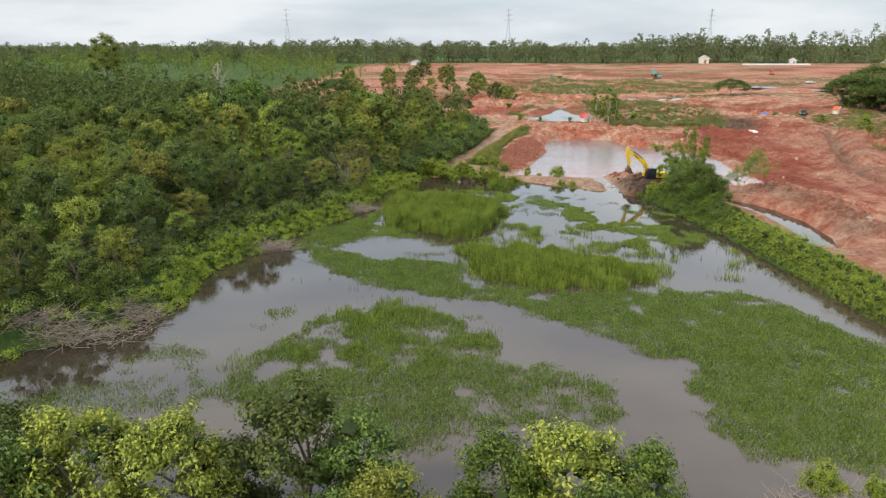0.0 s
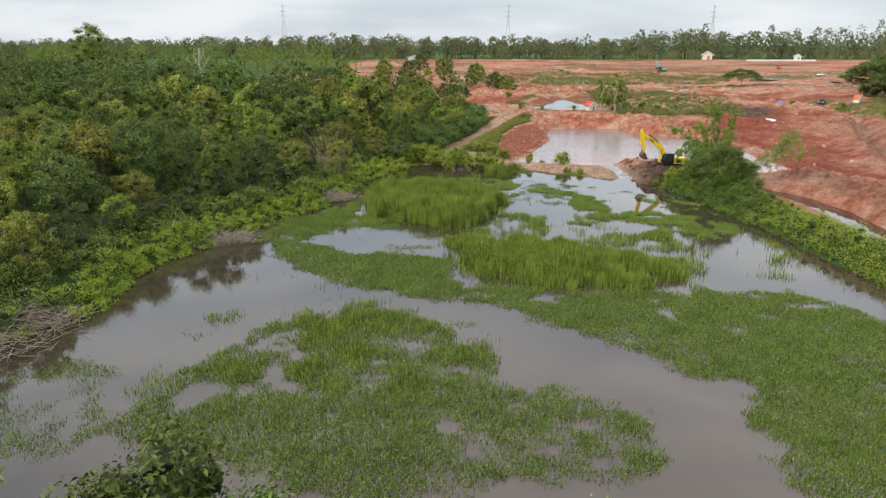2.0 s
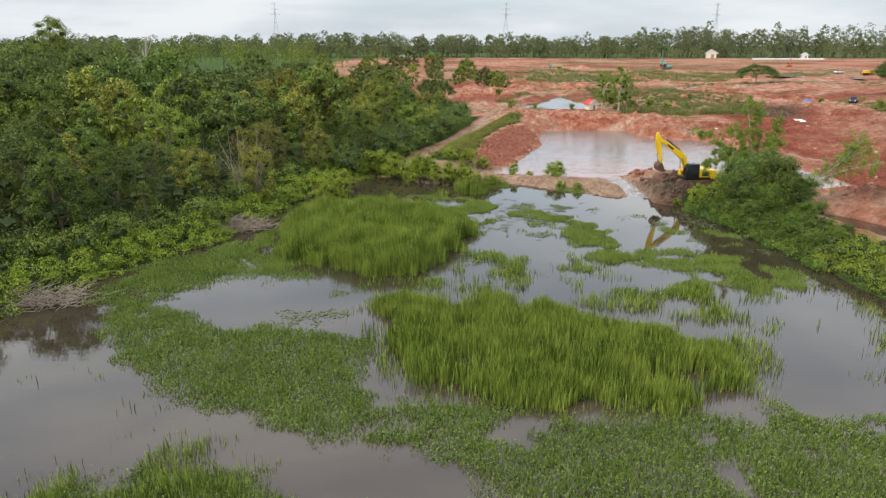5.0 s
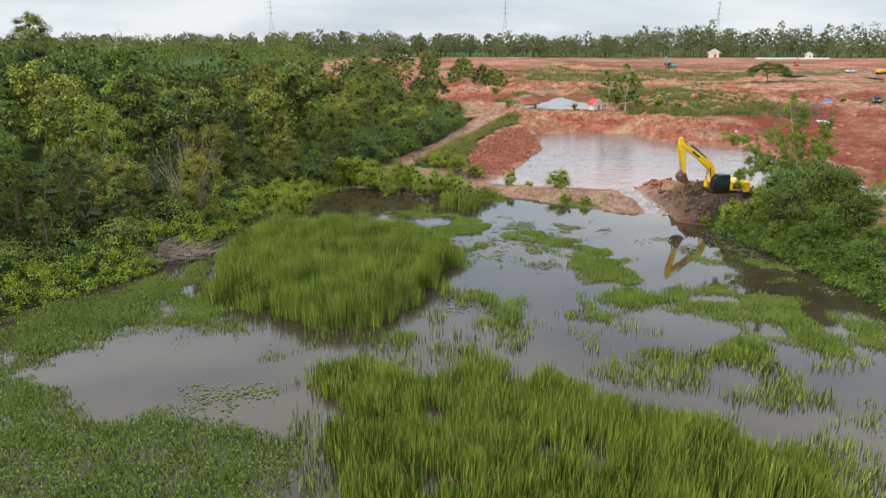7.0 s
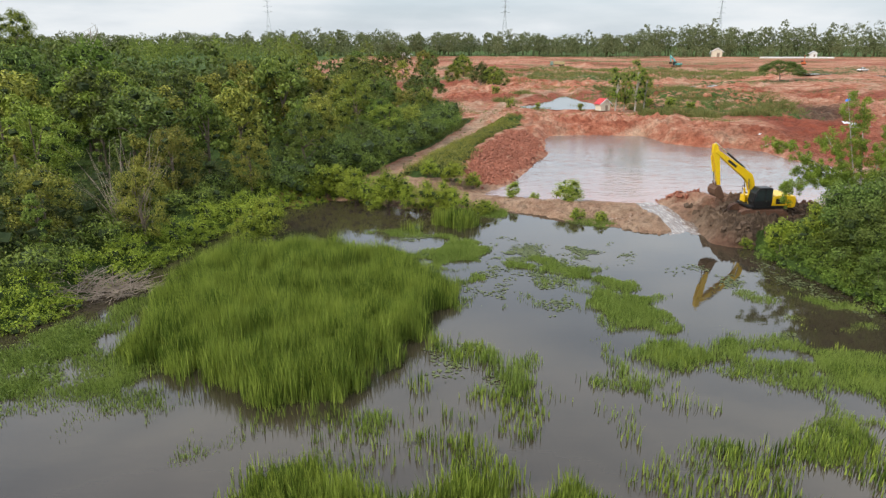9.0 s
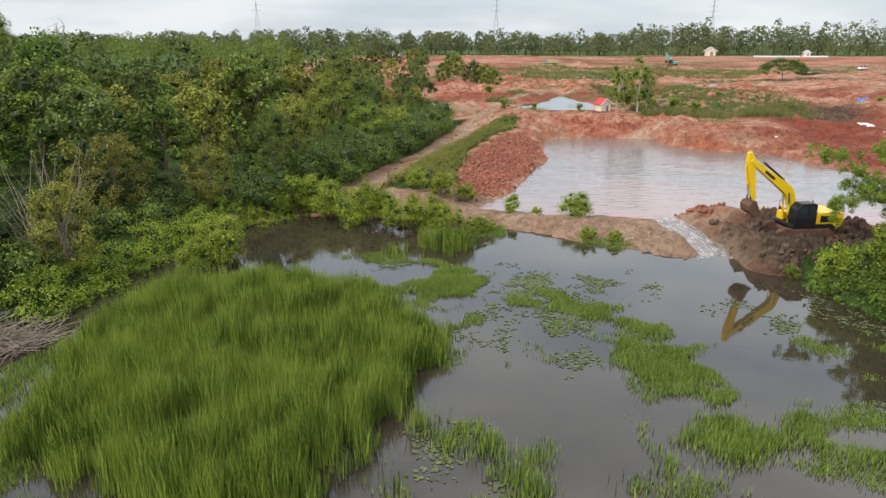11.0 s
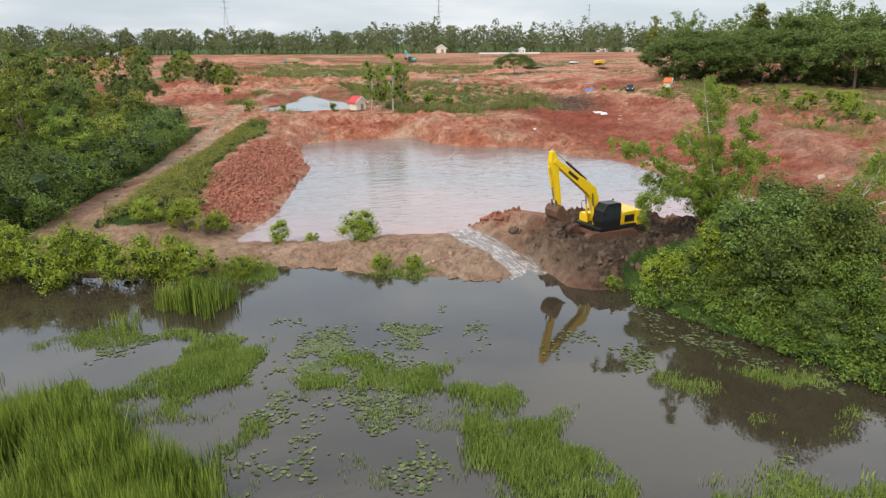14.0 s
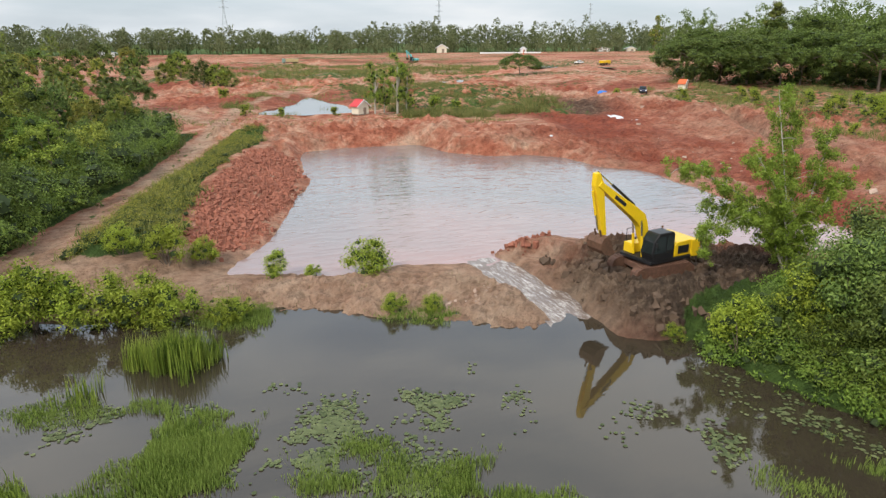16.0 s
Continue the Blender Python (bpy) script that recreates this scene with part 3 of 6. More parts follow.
# ---- plants ----
def leaf_cloud(rng, centres, radii, count, size, flat=0.75, up=0.5):
    """Rhombic leaves, folded a little, scattered through soft clumps."""
    c = np.asarray(centres, dtype=float)
    rr = np.asarray(radii, dtype=float)
    w = rr ** 2
    pick = rng.choice(len(c), count, p=w / w.sum())
    d = rng.normal(size=(count, 3))
    d /= np.linalg.norm(d, axis=1)[:, None]
    rad = rng.random(count) ** 0.42 * (1.0 + 0.18 * rng.random(count) ** 3)
    p = c[pick] + d * (rr[pick] * rad)[:, None] * np.array([1, 1, flat])
    nrm = d * 1.0 + rng.normal(size=(count, 3)) * 0.38 + np.array([0, 0, up * 0.7])
    nrm /= np.linalg.norm(nrm, axis=1)[:, None]
    t = np.cross(nrm, rng.normal(size=(count, 3)))
    t /= np.linalg.norm(t, axis=1)[:, None]
    s = np.cross(nrm, t)
    ln = size * (0.6 + 0.8 * rng.random(count))[:, None]
    tip = np.array([0, 0, -0.25]) * ln
    v = np.stack([p - t * ln, p - s * ln * 0.45, p + t * ln + tip, p + s * ln * 0.45], axis=1).reshape(-1, 3)
    f = np.arange(count * 4).reshape(-1, 4)
    return v, f


def lumps(rng, centres, radii, count=5, flat=0.8):
    """Smaller tufts sitting on the upper and outer sides of each clump."""
    c, rr = np.repeat(np.asarray(centres, dtype=float), count, axis=0), np.repeat(np.asarray(radii, dtype=float), count)
    d = rng.normal(size=(len(c), 3)) + np.array([0, 0, 0.35])
    d /= np.linalg.norm(d, axis=1)[:, None]
    return c + d * (rr * (0.45 + 0.35 * rng.random(len(c))))[:, None] * np.array([1, 1, flat]), rr * (0.48 + 0.26 * rng.random(len(c)))


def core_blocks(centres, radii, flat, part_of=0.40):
    """The dense inside of the clumps: one turned block each, coloured dark to stand for shade."""
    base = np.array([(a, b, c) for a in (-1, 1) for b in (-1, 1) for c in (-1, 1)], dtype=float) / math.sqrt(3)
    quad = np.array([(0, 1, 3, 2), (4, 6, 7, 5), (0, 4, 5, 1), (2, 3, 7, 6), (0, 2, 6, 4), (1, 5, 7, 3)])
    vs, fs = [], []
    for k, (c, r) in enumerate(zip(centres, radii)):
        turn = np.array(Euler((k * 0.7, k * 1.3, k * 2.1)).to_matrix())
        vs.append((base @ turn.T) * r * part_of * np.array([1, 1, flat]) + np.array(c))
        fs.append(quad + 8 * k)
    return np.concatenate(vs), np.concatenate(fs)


def foliage_mesh(name, rng, centres, radii, count, size, material, flat=0.8, up=0.5, floor=None):
    """Leaves round their dense inside, whose dark blocks stand for shade, as one mesh."""
    v, f = leaf_cloud(rng, *lumps(rng, centres, radii, 5, flat), count, size, 0.85, up)
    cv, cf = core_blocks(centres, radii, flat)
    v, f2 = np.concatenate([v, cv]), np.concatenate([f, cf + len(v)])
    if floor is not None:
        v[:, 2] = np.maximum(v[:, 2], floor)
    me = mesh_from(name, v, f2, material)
    me.materials.append(M_CORE_SHADE)
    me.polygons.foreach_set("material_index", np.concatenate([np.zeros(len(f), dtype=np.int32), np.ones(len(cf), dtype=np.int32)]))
    return me


def limb(bm, pts, r0, r1, sides=6):
    """A tapered round limb through the points."""
    rings, n = [], len(pts)
    for i, p in enumerate(pts):
        p = Vector(p)
        d = (Vector(pts[min(i + 1, n - 1)]) - Vector(pts[max(i - 1, 0)])).normalized()
        a = d.orthogonal().normalized()
        e = d.cross(a)
        r = r0 + (r1 - r0) * i / (n - 1)
        rings.append([bm.verts.new(p + (a * math.cos(2 * math.pi * k / sides) + e * math.sin(2 * math.pi * k / sides)) * r) for k in range(sides)])
    for q, w in zip(rings, rings[1:]):
        for k in range(sides):
            bm.faces.new((q[k], q[(k + 1) % sides], w[(k + 1) % sides], w[k]))
    bm.faces.new(rings[-1])


def clump_points(rng, kind, h, w):
    """Centres and radii of leaf clumps for a plant of height h and crown width w."""
    c, r = [], []
    if kind == "round":
        low = 0.12 + 0.16 * rng.random()
        for n_ in range(20):
            u = (n_ + rng.random()) / 20
            a, q = n_ * 2.4 + 0.7 * rng.random(), 0.62 + 0.38 * rng.random()
            prof = math.sqrt(max(0.04, 1 - (1.15 * u - 0.15) ** 2)) * (0.75 + 0.25 * min(1, u / 0.2))
            c.append((math.cos(a) * q * w * 0.40 * prof, math.sin(a) * q * w * 0.40 * prof, h * (low + (0.88 - low) * u)))
            r.append(w * (0.12 + 0.08 * rng.random()))
    elif kind == "tall":
        for _ in range(24):
            a, q, u = rng.random() * 6.283, math.sqrt(rng.random()), rng.random()
            prof = (1.05 - 0.75 * u) if u > 0.25 else 0.45 + 1.6 * u
            c.append((math.cos(a) * q * w * 0.42 * prof, math.sin(a) * q * w * 0.42 * prof, h * (0.20 + 0.76 * u)))
            r.append(w * (0.10 + 0.08 * rng.random()))
    elif kind == "umbrella":
        for _ in range(130):
            a, q = rng.random() * 6.283, math.sqrt(rng.random())
            c.append((math.cos(a) * q * w * 0.46, math.sin(a) * q * w * 0.46, h * (0.93 - 0.48 * q ** 2.6 + 0.10 * (rng.random() - 0.5) - (0.25 * rng.random() if rng.random() < 0.3 else 0))))
            r.append(w * (0.045 + 0.035 * rng.random()))
    else:
        for _ in range(20):
            a, q, u = rng.random() * 6.283, math.sqrt(rng.random()), rng.random()
            c.append((math.cos(a) * q * w * 0.38 * (1.05 - 0.55 * u), math.sin(a) * q * w * 0.38 * (1.05 - 0.55 * u), h * (0.10 + 0.78 * u)))
            r.append(w * (0.13 + 0.10 * rng.random()))
    return c, r


def plant_meshes(seed, kind, h, w, leaves, size, leaf, bark):
    """Crown and trunk meshes of one variety."""
    rng = np.random.default_rng(seed)
    c, r = clump_points(rng, kind, h, w)
    flat = 0.45 if kind == "umbrella" else 0.8
    crown = foliage_mesh("crown", rng, c, r, leaves, size, leaf, flat, 0.5, 0.02)
    bm = bmesh.new()
    fork = h * (0.42 if kind in ("round", "umbrella") else 0.75 if kind == "tall" else 0.12)
    tr = 0.018 * h + 0.05
    lean = rng.normal(size=2) * 0.03 * h
    top = (lean[0], lean[1], fork)
    if kind != "shrub":
        limb(bm, [(0, 0, -0.5), (lean[0] * 0.3, lean[1] * 0.3, fork * 0.5), top], tr, tr * 0.65)
    else:
        top = (0, 0, -0.3)
    for k in rng.choice(len(c), 12 if kind == "umbrella" else 8, replace=False):
        e = Vector(c[k])
        s = Vector(top) if e.z > fork else Vector((lean[0] * 0.5, lean[1] * 0.5, max(0.1, e.z * 0.7 - 0.3)))
        mid = s.lerp(e, 0.5) + Vector((0, 0, 0.06 * h))
        limb(bm, [s, mid, e], tr * 0.45, tr * 0.10, 5)
    me = bpy.data.meshes.new("trunk")
    bm.to_mesh(me)
    bm.free()
    me.materials.append(bark)
    return crown, me


def plant(name, meshes, x, y, scale, turn, label, category, group="", z=None, tall=1.0):
    root = new(name)
    root.matrix_world = pose(x, y, ground_z(x, y) if z is None else z, 0, 0, turn) @ Matrix.Diagonal((scale, scale, scale * tall, 1))
    part("crown", meshes[0], None, root)
    part("trunk" if "tree" in name else "stem", meshes[1], None, root)
    return tagged(root, label, category, group)


M_LEAF_LIME = leaf_material("lime_green_leaves", (0.080, 0.128, 0.014), (0.150, 0.215, 0.024), (0.250, 0.310, 0.046), 0.2, 0.6)
WOOD_LEAVES = (M_LEAF, M_LEAF_OLIVE, M_LEAF_DARK, M_LEAF_LIME, M_BUSH)
V_FAR = [plant_meshes(11 + i, "round", 10, (8.5, 7.6, 9.6, 8.0, 9.0)[i], 3900, 0.20, WOOD_LEAVES[i], M_BARK) for i in range(5)]
V_ROUND = [plant_meshes(11 + i, "round", 10, (8.5, 7.6, 9.6, 8.0, 9.0)[i], 8800, 0.122, WOOD_LEAVES[i], M_BARK) for i in range(5)]
V_TALL = [plant_meshes(31 + i, "tall", 13, 6.5, 3800, 0.19, (M_LEAF, M_LEAF_OLIVE)[i], M_BARK) for i in range(2)]
V_SHRUB = [plant_meshes(51 + i, "shrub", 3.2, 4.2, 5200, 0.075, M_LEAF_FRESH, M_BARK) for i in range(3)]
V_UMB = [plant_meshes(71 + i, "umbrella", 13, 24, 20000, 0.20, M_RAIN, M_BARK) for i in range(2)]

LABELS = {"round": "broad green leafy tree in the dense wood", "tall": "slender tall tree with pale trunk in the wood", "shrub": "bright green leafy shrub at the water's edge"}


def scatter(outline, spacing, rng, jitter=0.45):
    p = np.array(outline)
    out = []
    for yy in np.arange(p[:, 1].min(), p[:, 1].max(), spacing):
        for xx in np.arange(p[:, 0].min(), p[:, 0].max(), spacing):
            out.append((xx + rng.normal() * spacing * jitter, yy + rng.normal() * spacing * jitter))
    a = np.array(out)
    return a[sdf(outline, a[:, 0], a[:, 1]) < 0]


rng = np.random.default_rng(21)
# the wood on the far side of the marsh's edge: single trees where they can be told apart
pts = scatter(FOREST, 7.1, rng)
pts = pts[(pts[:, 0] > -0.78 * pts[:, 1] - 14)]
pts = pts[np.argsort(pts[:, 1] - 0.35 * pts[:, 0])]
near, rest = pts[:265], pts[265:]
for x, y in near:
    yellow = x > -34 and 150 < y < 215 and rng.random() < 0.55
    edge = -float(sdf(FOREST, np.array([x]), np.array([y]))[0])
    k = rng.random()
    s = (0.62 + 0.5 * min(1, edge / 22)) * (0.8 + 0.4 * rng.random())
    if k < 0.78:
        plant("tree", (V_ROUND if y < 135 or x > -12 else V_FAR)[1 if yellow else rng.integers(5)], x, y, s * (1.22 if rng.random() < 0.25 else 0.96), rng.random() * 360, LABELS["round"], "tree", "trees of the wood", tall=0.85 + 0.3 * rng.random())
    else:
        plant("tree", V_TALL[rng.integers(2)], x, y, s * 0.62, rng.random() * 360, LABELS["tall"], "tree", "trees of the wood")


def joined_trees(name, places, label, leaves=420, size=0.62, leaf=None):
    """Far trees in one mesh: a stem and a loose crown each."""
    vs, fs, n = [], [], 0
    for x, y, h, w in places:
        c, r = clump_points(rng, "round", h, w)
        v, f = leaf_cloud(rng, *lumps(rng, c, r, 3), leaves, size, 0.8, 0.45)
        z0 = ground_z(x, y)
        v = v + np.array([x, y, z0])
        ring = np.array([(math.cos(a) * 0.025 * h * q + x, math.sin(a) * 0.025 * h * q + y, z0 + zz) for zz, q in ((-0.5, 1), (h * 0.45, 0.5)) for a in (0, 2.09, 4.19)])
        vs += [v, ring]
        m = n + len(v)
        fs += [f + n, np.array([(m, m + 1, m + 4, m + 3), (m + 1, m + 2, m + 5, m + 4), (m + 2, m, m + 3, m + 5)])]
        n = m + 6
    me = mesh_from(name, np.concatenate(vs), np.concatenate(fs), leaf or M_LEAF)
    return tagged(new(name, me), label, "trees", kind="stuff")


rim = 0.5 + 0.5 * np.clip(-sdf(FOREST, rest[:, 0], rest[:, 1]) / 45, 0, 1)
kinds = rng.choice(5, len(rest), p=(0.24, 0.12, 0.30, 0.08, 0.26))
for k_, leaf_ in enumerate((M_LEAF_DARK, M_CREEPER, M_CREEPER, M_BUSH, M_RAIN)):
    joined_trees("wood", [(x, y, (9 + 9 * rng.random() ** 1.5 + 4 * min(1, y / 300)) * (1.2 if rng.random() < 0.08 else 1) * lower, 7 + 5 * rng.random()) for (x, y), lower in zip(rest[kinds == k_], rim[kinds == k_])],
                 "dense green wood stretching to the horizon", 270, 0.46, leaf_)
far, fore = [], []
for row, d in enumerate((872, 890, 915, 950)):
    for xx in np.arange(-760, 1000, 11):
        x_, tall_ = xx + rng.normal() * 7, 0.72 + 0.42 * rng.random() + 0.22 * float(vnoise(xx, d, 90, 3, 61))
        far.append((x_, d + rng.normal() * 9 + 0.10 * max(0, -xx) + 16 * math.sin(xx * 0.02) + 12 * math.sin(xx * 0.053), (25 + 13 * step(200, 440, xx)) * tall_ * (1.2 if rng.random() < 0.05 else 1), 15 + 12 * rng.random()))
for xx in np.arange(-700, 980, 11):
    if float(vnoise(xx, 0, 70, 2, 62)) > -0.5:
        fore.append((xx + rng.normal() * 6, 845 + rng.normal() * 12 + 0.10 * max(0, -xx) + 16 * math.sin(xx * 0.02), 9 + 11 * rng.random(), 14 + 9 * rng.random()))
# both far rows wear the leaf colour with haze mixed in
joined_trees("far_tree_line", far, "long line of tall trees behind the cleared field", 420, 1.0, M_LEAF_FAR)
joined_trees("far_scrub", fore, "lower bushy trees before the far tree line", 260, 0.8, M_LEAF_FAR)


# ---- marsh plants ----
def blades(p, h, w, rng, bend=0.35, segs=2):
    """Upright grass blades standing on the points p (n, 3)."""
    n = len(p)
    a = rng.random(n) * 6.283
    side = np.stack([np.cos(a), np.sin(a), np.zeros(n)], axis=1)
    b = rng.random(n) * 6.283
    out = np.stack([np.cos(b), np.sin(b), np.zeros(n)], axis=1) * (bend * rng.random(n) * h)[:, None]
    up = np.zeros((n, 3))
    up[:, 2] = h
    hw = (w * (0.6 + 0.8 * rng.random(n)))[:, None] * 0.5
    mid = p + up * 0.6 + out * 0.35
    tip = p + up + out
    if segs == 1:
        v = np.stack([p - side * hw, p + side * hw, tip], axis=1).reshape(-1, 3)
        return v, np.arange(n * 3).reshape(-1, 3)
    v = np.stack([p - side * hw, p + side * hw, mid + side * hw * 0.8, tip, mid - side * hw * 0.8], axis=1).reshape(-1, 3)
    k = np.arange(n)[:, None] * 5
    f = np.concatenate([k + np.array([[0, 1, 2]]), k + np.array([[0, 2, 4]]), k + np.array([[4, 2, 3]])])
    return v, f


def fill(outline, per_m2, rng, gap_size=2.5, keep=-0.6, fray=1.3):
    """Random places in an outline, with a frayed edge and open gaps."""
    p = np.array(outline, dtype=float)
    lo, hi = p.min(axis=0) - 1.5, p.max(axis=0) + 1.5
    n = int((hi - lo).prod() * per_m2)
    q = lo + rng.random((n, 2)) * (hi - lo)
    d = sdf(outline, q[:, 0], q[:, 1]) + fray * vnoise(q[:, 0], q[:, 1], 2.2, 3, 21)
    gap = vnoise(q[:, 0], q[:, 1], gap_size, 3, 22)
    chance = np.clip(-d * 0.7 + 0.12, 0, 1) * np.clip((gap - keep) / 0.8, 0, 1)
    return q[(d < 0) & (rng.random(n) < chance)]


def grass_bed(name, patches, material, label, category, rng, segs=2):
    """One bed of standing blades; a patch is an outline, blades per square metre, height, width, gaps."""
    vs, fs, n = [], [], 0
    for outline, per, h, w, keep in patches:
        q = fill(outline, per, rng, keep=keep)
        tuft = vnoise(q[:, 0], q[:, 1], 1.2, 2, 23)
        hh = h * (0.76 + 0.20 * tuft) * (0.55 + 0.7 * rng.random(len(q)))
        d = sdf(outline, q[:, 0], q[:, 1])
        hh = hh * (0.66 + 0.34 * np.clip(-d / 1.3, 0, 1))
        v, f = blades(np.column_stack([q, np.full(len(q), -0.05)]), np.maximum(hh, 0.08), w, rng, segs=segs, bend=0.28 if segs == 2 else 0.6)
        vs.append(v)
        fs.append(f + n)
        n += len(v)
    v, f = np.concatenate(vs), np.concatenate(fs)
    if segs == 1:
        # the flat lower leaves of the mat
        ls, n = [], 0
        for outline, per, h, w, keep in patches:
            q = fill(outline, per * 0.4, rng, keep=keep)
            z = 0.02 + h * 0.75 * rng.random(len(q)) ** 1.4
            a, rad = rng.random(len(q)) * 6.283, 0.05 + 0.06 * rng.random(len(q))
            tilt = rng.normal(size=(len(q), 2)) * 0.35
            for da, m in ((0, 1.0), (2.2, 0.6), (4.1, 0.6)):
                dx, dy = np.cos(a + da) * rad * m, np.sin(a + da) * rad * m
                ls.append(np.stack([q[:, 0] + dx, q[:, 1] + dy, z + dx * tilt[:, 0] + dy * tilt[:, 1]], axis=1))
            n += len(q)
        tri = [np.stack(ls[k:k + 3], axis=1).reshape(-1, 3) for k in range(0, len(ls), 3)]
        tri = np.concatenate(tri)
        f = np.concatenate([f, np.arange(len(tri)).reshape(-1, 3) + len(v)])
        v = np.concatenate([v, tri])
    return tagged(new(name, mesh_from(name, v, f, material)), label, category, kind="stuff")


g_rng = np.random.default_rng(5)
REED_A = [(-11.2, 111), (-9.8, 103.2), (-4.2, 99), (1.0, 95.6), (5.6, 96.2), (7.4, 101), (10.3, 106), (10.2, 113.6), (6.0, 120.6), (-2.6, 122.8), (-8.8, 120.6)]
REED_B = [(2.6, 90.2), (3.2, 81.7), (5, 76), (14, 73.6), (22.5, 73.6), (26.2, 77), (26.4, 81), (24.0, 84.2), (19.6, 86.4), (13.3, 90.3)]
REED_C = [(9.5, 130.6), (11.2, 128.7), (12.9, 128.1), (13.3, 131.1), (11.3, 133.3), (9.7, 132.5)]
REED_D = [(7.2, 129.2), (9.8, 128.8), (9.9, 131.2), (7.3, 131.3)]
grass_bed("reed_bed", [(REED_A, 300, 2.6, 0.035, -0.95)], M_REED, "dense stand of tall bright green reeds in marsh water", "reeds", g_rng)
grass_bed("reed_bed", [(REED_B, 210, 1.7, 0.044, -1.05)], M_REED, "dense stand of tall bright green reeds in marsh water", "reeds", g_rng)
grass_bed("reed_bed", [(REED_C, 280, 3.0, 0.042, -1.2), (REED_D, 70, 2.0, 0.042, -0.6)], M_REED, "small loose stand of green reeds in marsh water", "reeds", g_rng)


def wider(outline, k):
    """The outline grown about its middle."""
    p = np.array(outline)
    return [tuple(q) for q in p.mean(axis=0) + (p - p.mean(axis=0)) * k]


TALL_N = [(-17.2, 60.1), (-9.4, 70.7), (-2, 70), (5.6, 62.5), (5.8, 54.1), (-4.3, 52.5), (-14.7, 53.5)]
grass_bed("sparse_reeds", [
    (TALL_N, 62, 0.9, 0.036, -0.30),
    (wider(REED_A, 1.16), 26, 1.0, 0.045, -0.25), (wider(REED_B, 1.18), 30, 1.0, 0.045, -0.30),
    ([(27, 92), (31, 98), (40, 96), (44, 84), (40, 76), (30, 78), (33, 88)], 26, 0.8, 0.05, 0.0),
    ([(5.2, 102.3), (14.6, 103.4), (17.5, 92), (13, 90.4), (8.2, 91.5)], 36, 0.9, 0.05, -0.05),
    ([(17.8, 95.5), (22, 98), (27.1, 98.3), (34.6, 89.5), (31, 80), (27.5, 78.5), (24, 85), (18.5, 89)], 40, 0.85, 0.05, -0.1),
    ([(-26, 74), (-16, 79), (-8, 74), (-12, 66), (-20, 62)], 5, 0.7, 0.05, 0.35),
    ([(19.5, 99), (20.2, 104), (25, 106.5), (29.5, 105.2), (27.1, 98.6)], 36, 0.75, 0.06, -0.2),
    ([(28, 108), (36, 105), (38, 99), (31, 103)], 14, 0.5, 0.06, 0.0),
    ([(2.6, 88.6), (3.9, 95.2), (7.5, 99.9), (10.8, 104.4), (20.6, 103.6), (27.4, 101.4), (35.8, 100.7), (31.0, 88.6)], 16, 0.8, 0.05, -0.05),
], M_REED, "sparse emergent grass standing in shallow marsh water", "reeds", g_rng)
N1 = [(-20.7, 49.0), (-17.2, 59), (-15.0, 64.5), (-9.2, 68), (-4.2, 69), (3.4, 65), (6.1, 56), (11.0, 53.5), (15.1, 51.2), (14.9, 47.2), (11.8, 43.2), (7.4, 44.5), (-0.2, 40.6), (-3.9, 41.3), (-7.1, 43.4), (-15.4, 46.8)]
N2 = [(20.1, 50.0), (20.7, 43.9), (21.2, 40.6), (31, 38), (44, 42), (43.4, 57.5), (41.1, 62.8), (39.5, 69.0), (34.9, 73.0), (28.5, 73.8), (14.8, 74.2), (7.4, 69.5), (10.6, 64.8), (15.1, 60.6), (17.8, 59.4), (18.7, 57), (22.6, 54.1)]
N3 = [(-22.6, 94), (-20.2, 100.9), (-14, 107.6), (-11.6, 106), (-10.6, 99), (-14, 93), (-15.5, 90), (-9.6, 86), (-3.4, 85.3), (2.6, 84), (3.3, 77), (14.7, 73.8), (7.4, 69.4), (3.6, 69.4), (-2.9, 72.5), (-11.7, 77.6), (-17.7, 84)]
grass_bed("marsh_grass", [
    (N1, 120, 0.46, 0.07, -1.0), (N2, 135, 0.44, 0.075, -1.25), (N3, 130, 0.46, 0.075, -1.25),
    ([(-35.7, 46.4), (-32.3, 53), (-28, 58.8), (-24.4, 59.4), (-20.5, 53), (-20, 47), (-27, 43), (-34, 44)], 68, 0.35, 0.055, -0.20),
], M_MAT_WIDE, "wide low floating mats of fresh green marsh grass", "grass", g_rng, segs=1)
MATS = []
MATS.append(([(2.0, 128.9), (7.7, 128.7), (8.0, 127.9), (2.2, 127.8)], 272, 0.39, 0.034, -0.95))
MATS.append(([(3.1, 122.6), (8, 119.2), (11, 118.2), (13.2, 118.7), (15.1, 124), (12.6, 126.3), (12.4, 129), (10, 128), (9.8, 123.5), (6.2, 122.8)], 340, 0.51, 0.034, -0.90))
MATS.append(([(11.7, 116.8), (13.1, 117.6), (15.0, 114.7), (13.4, 113.9), (11.9, 115)], 340, 0.50, 0.034, -1.05))
MATS.append(([(16.3, 118.4), (18.7, 120.7), (20, 119.3), (17.7, 117.4)], 306, 0.44, 0.034, -0.75))
MATS.append(([(15.6, 119.4), (18.2, 121.1), (19.2, 120.3), (16.4, 118.6)], 306, 0.44, 0.034, -0.75))
MATS.append(([(20.6, 119.6), (23.5, 117.6), (25.6, 113.4), (24.2, 112.1), (21.6, 113.9), (20.8, 117)], 340, 0.50, 0.034, -0.70))
MATS.append(([(19.2, 111.1), (23.3, 112.2), (25.7, 111.7), (26, 106), (23.2, 105.2), (21.1, 105.4), (21.2, 108)], 323, 0.55, 0.034, -0.65))
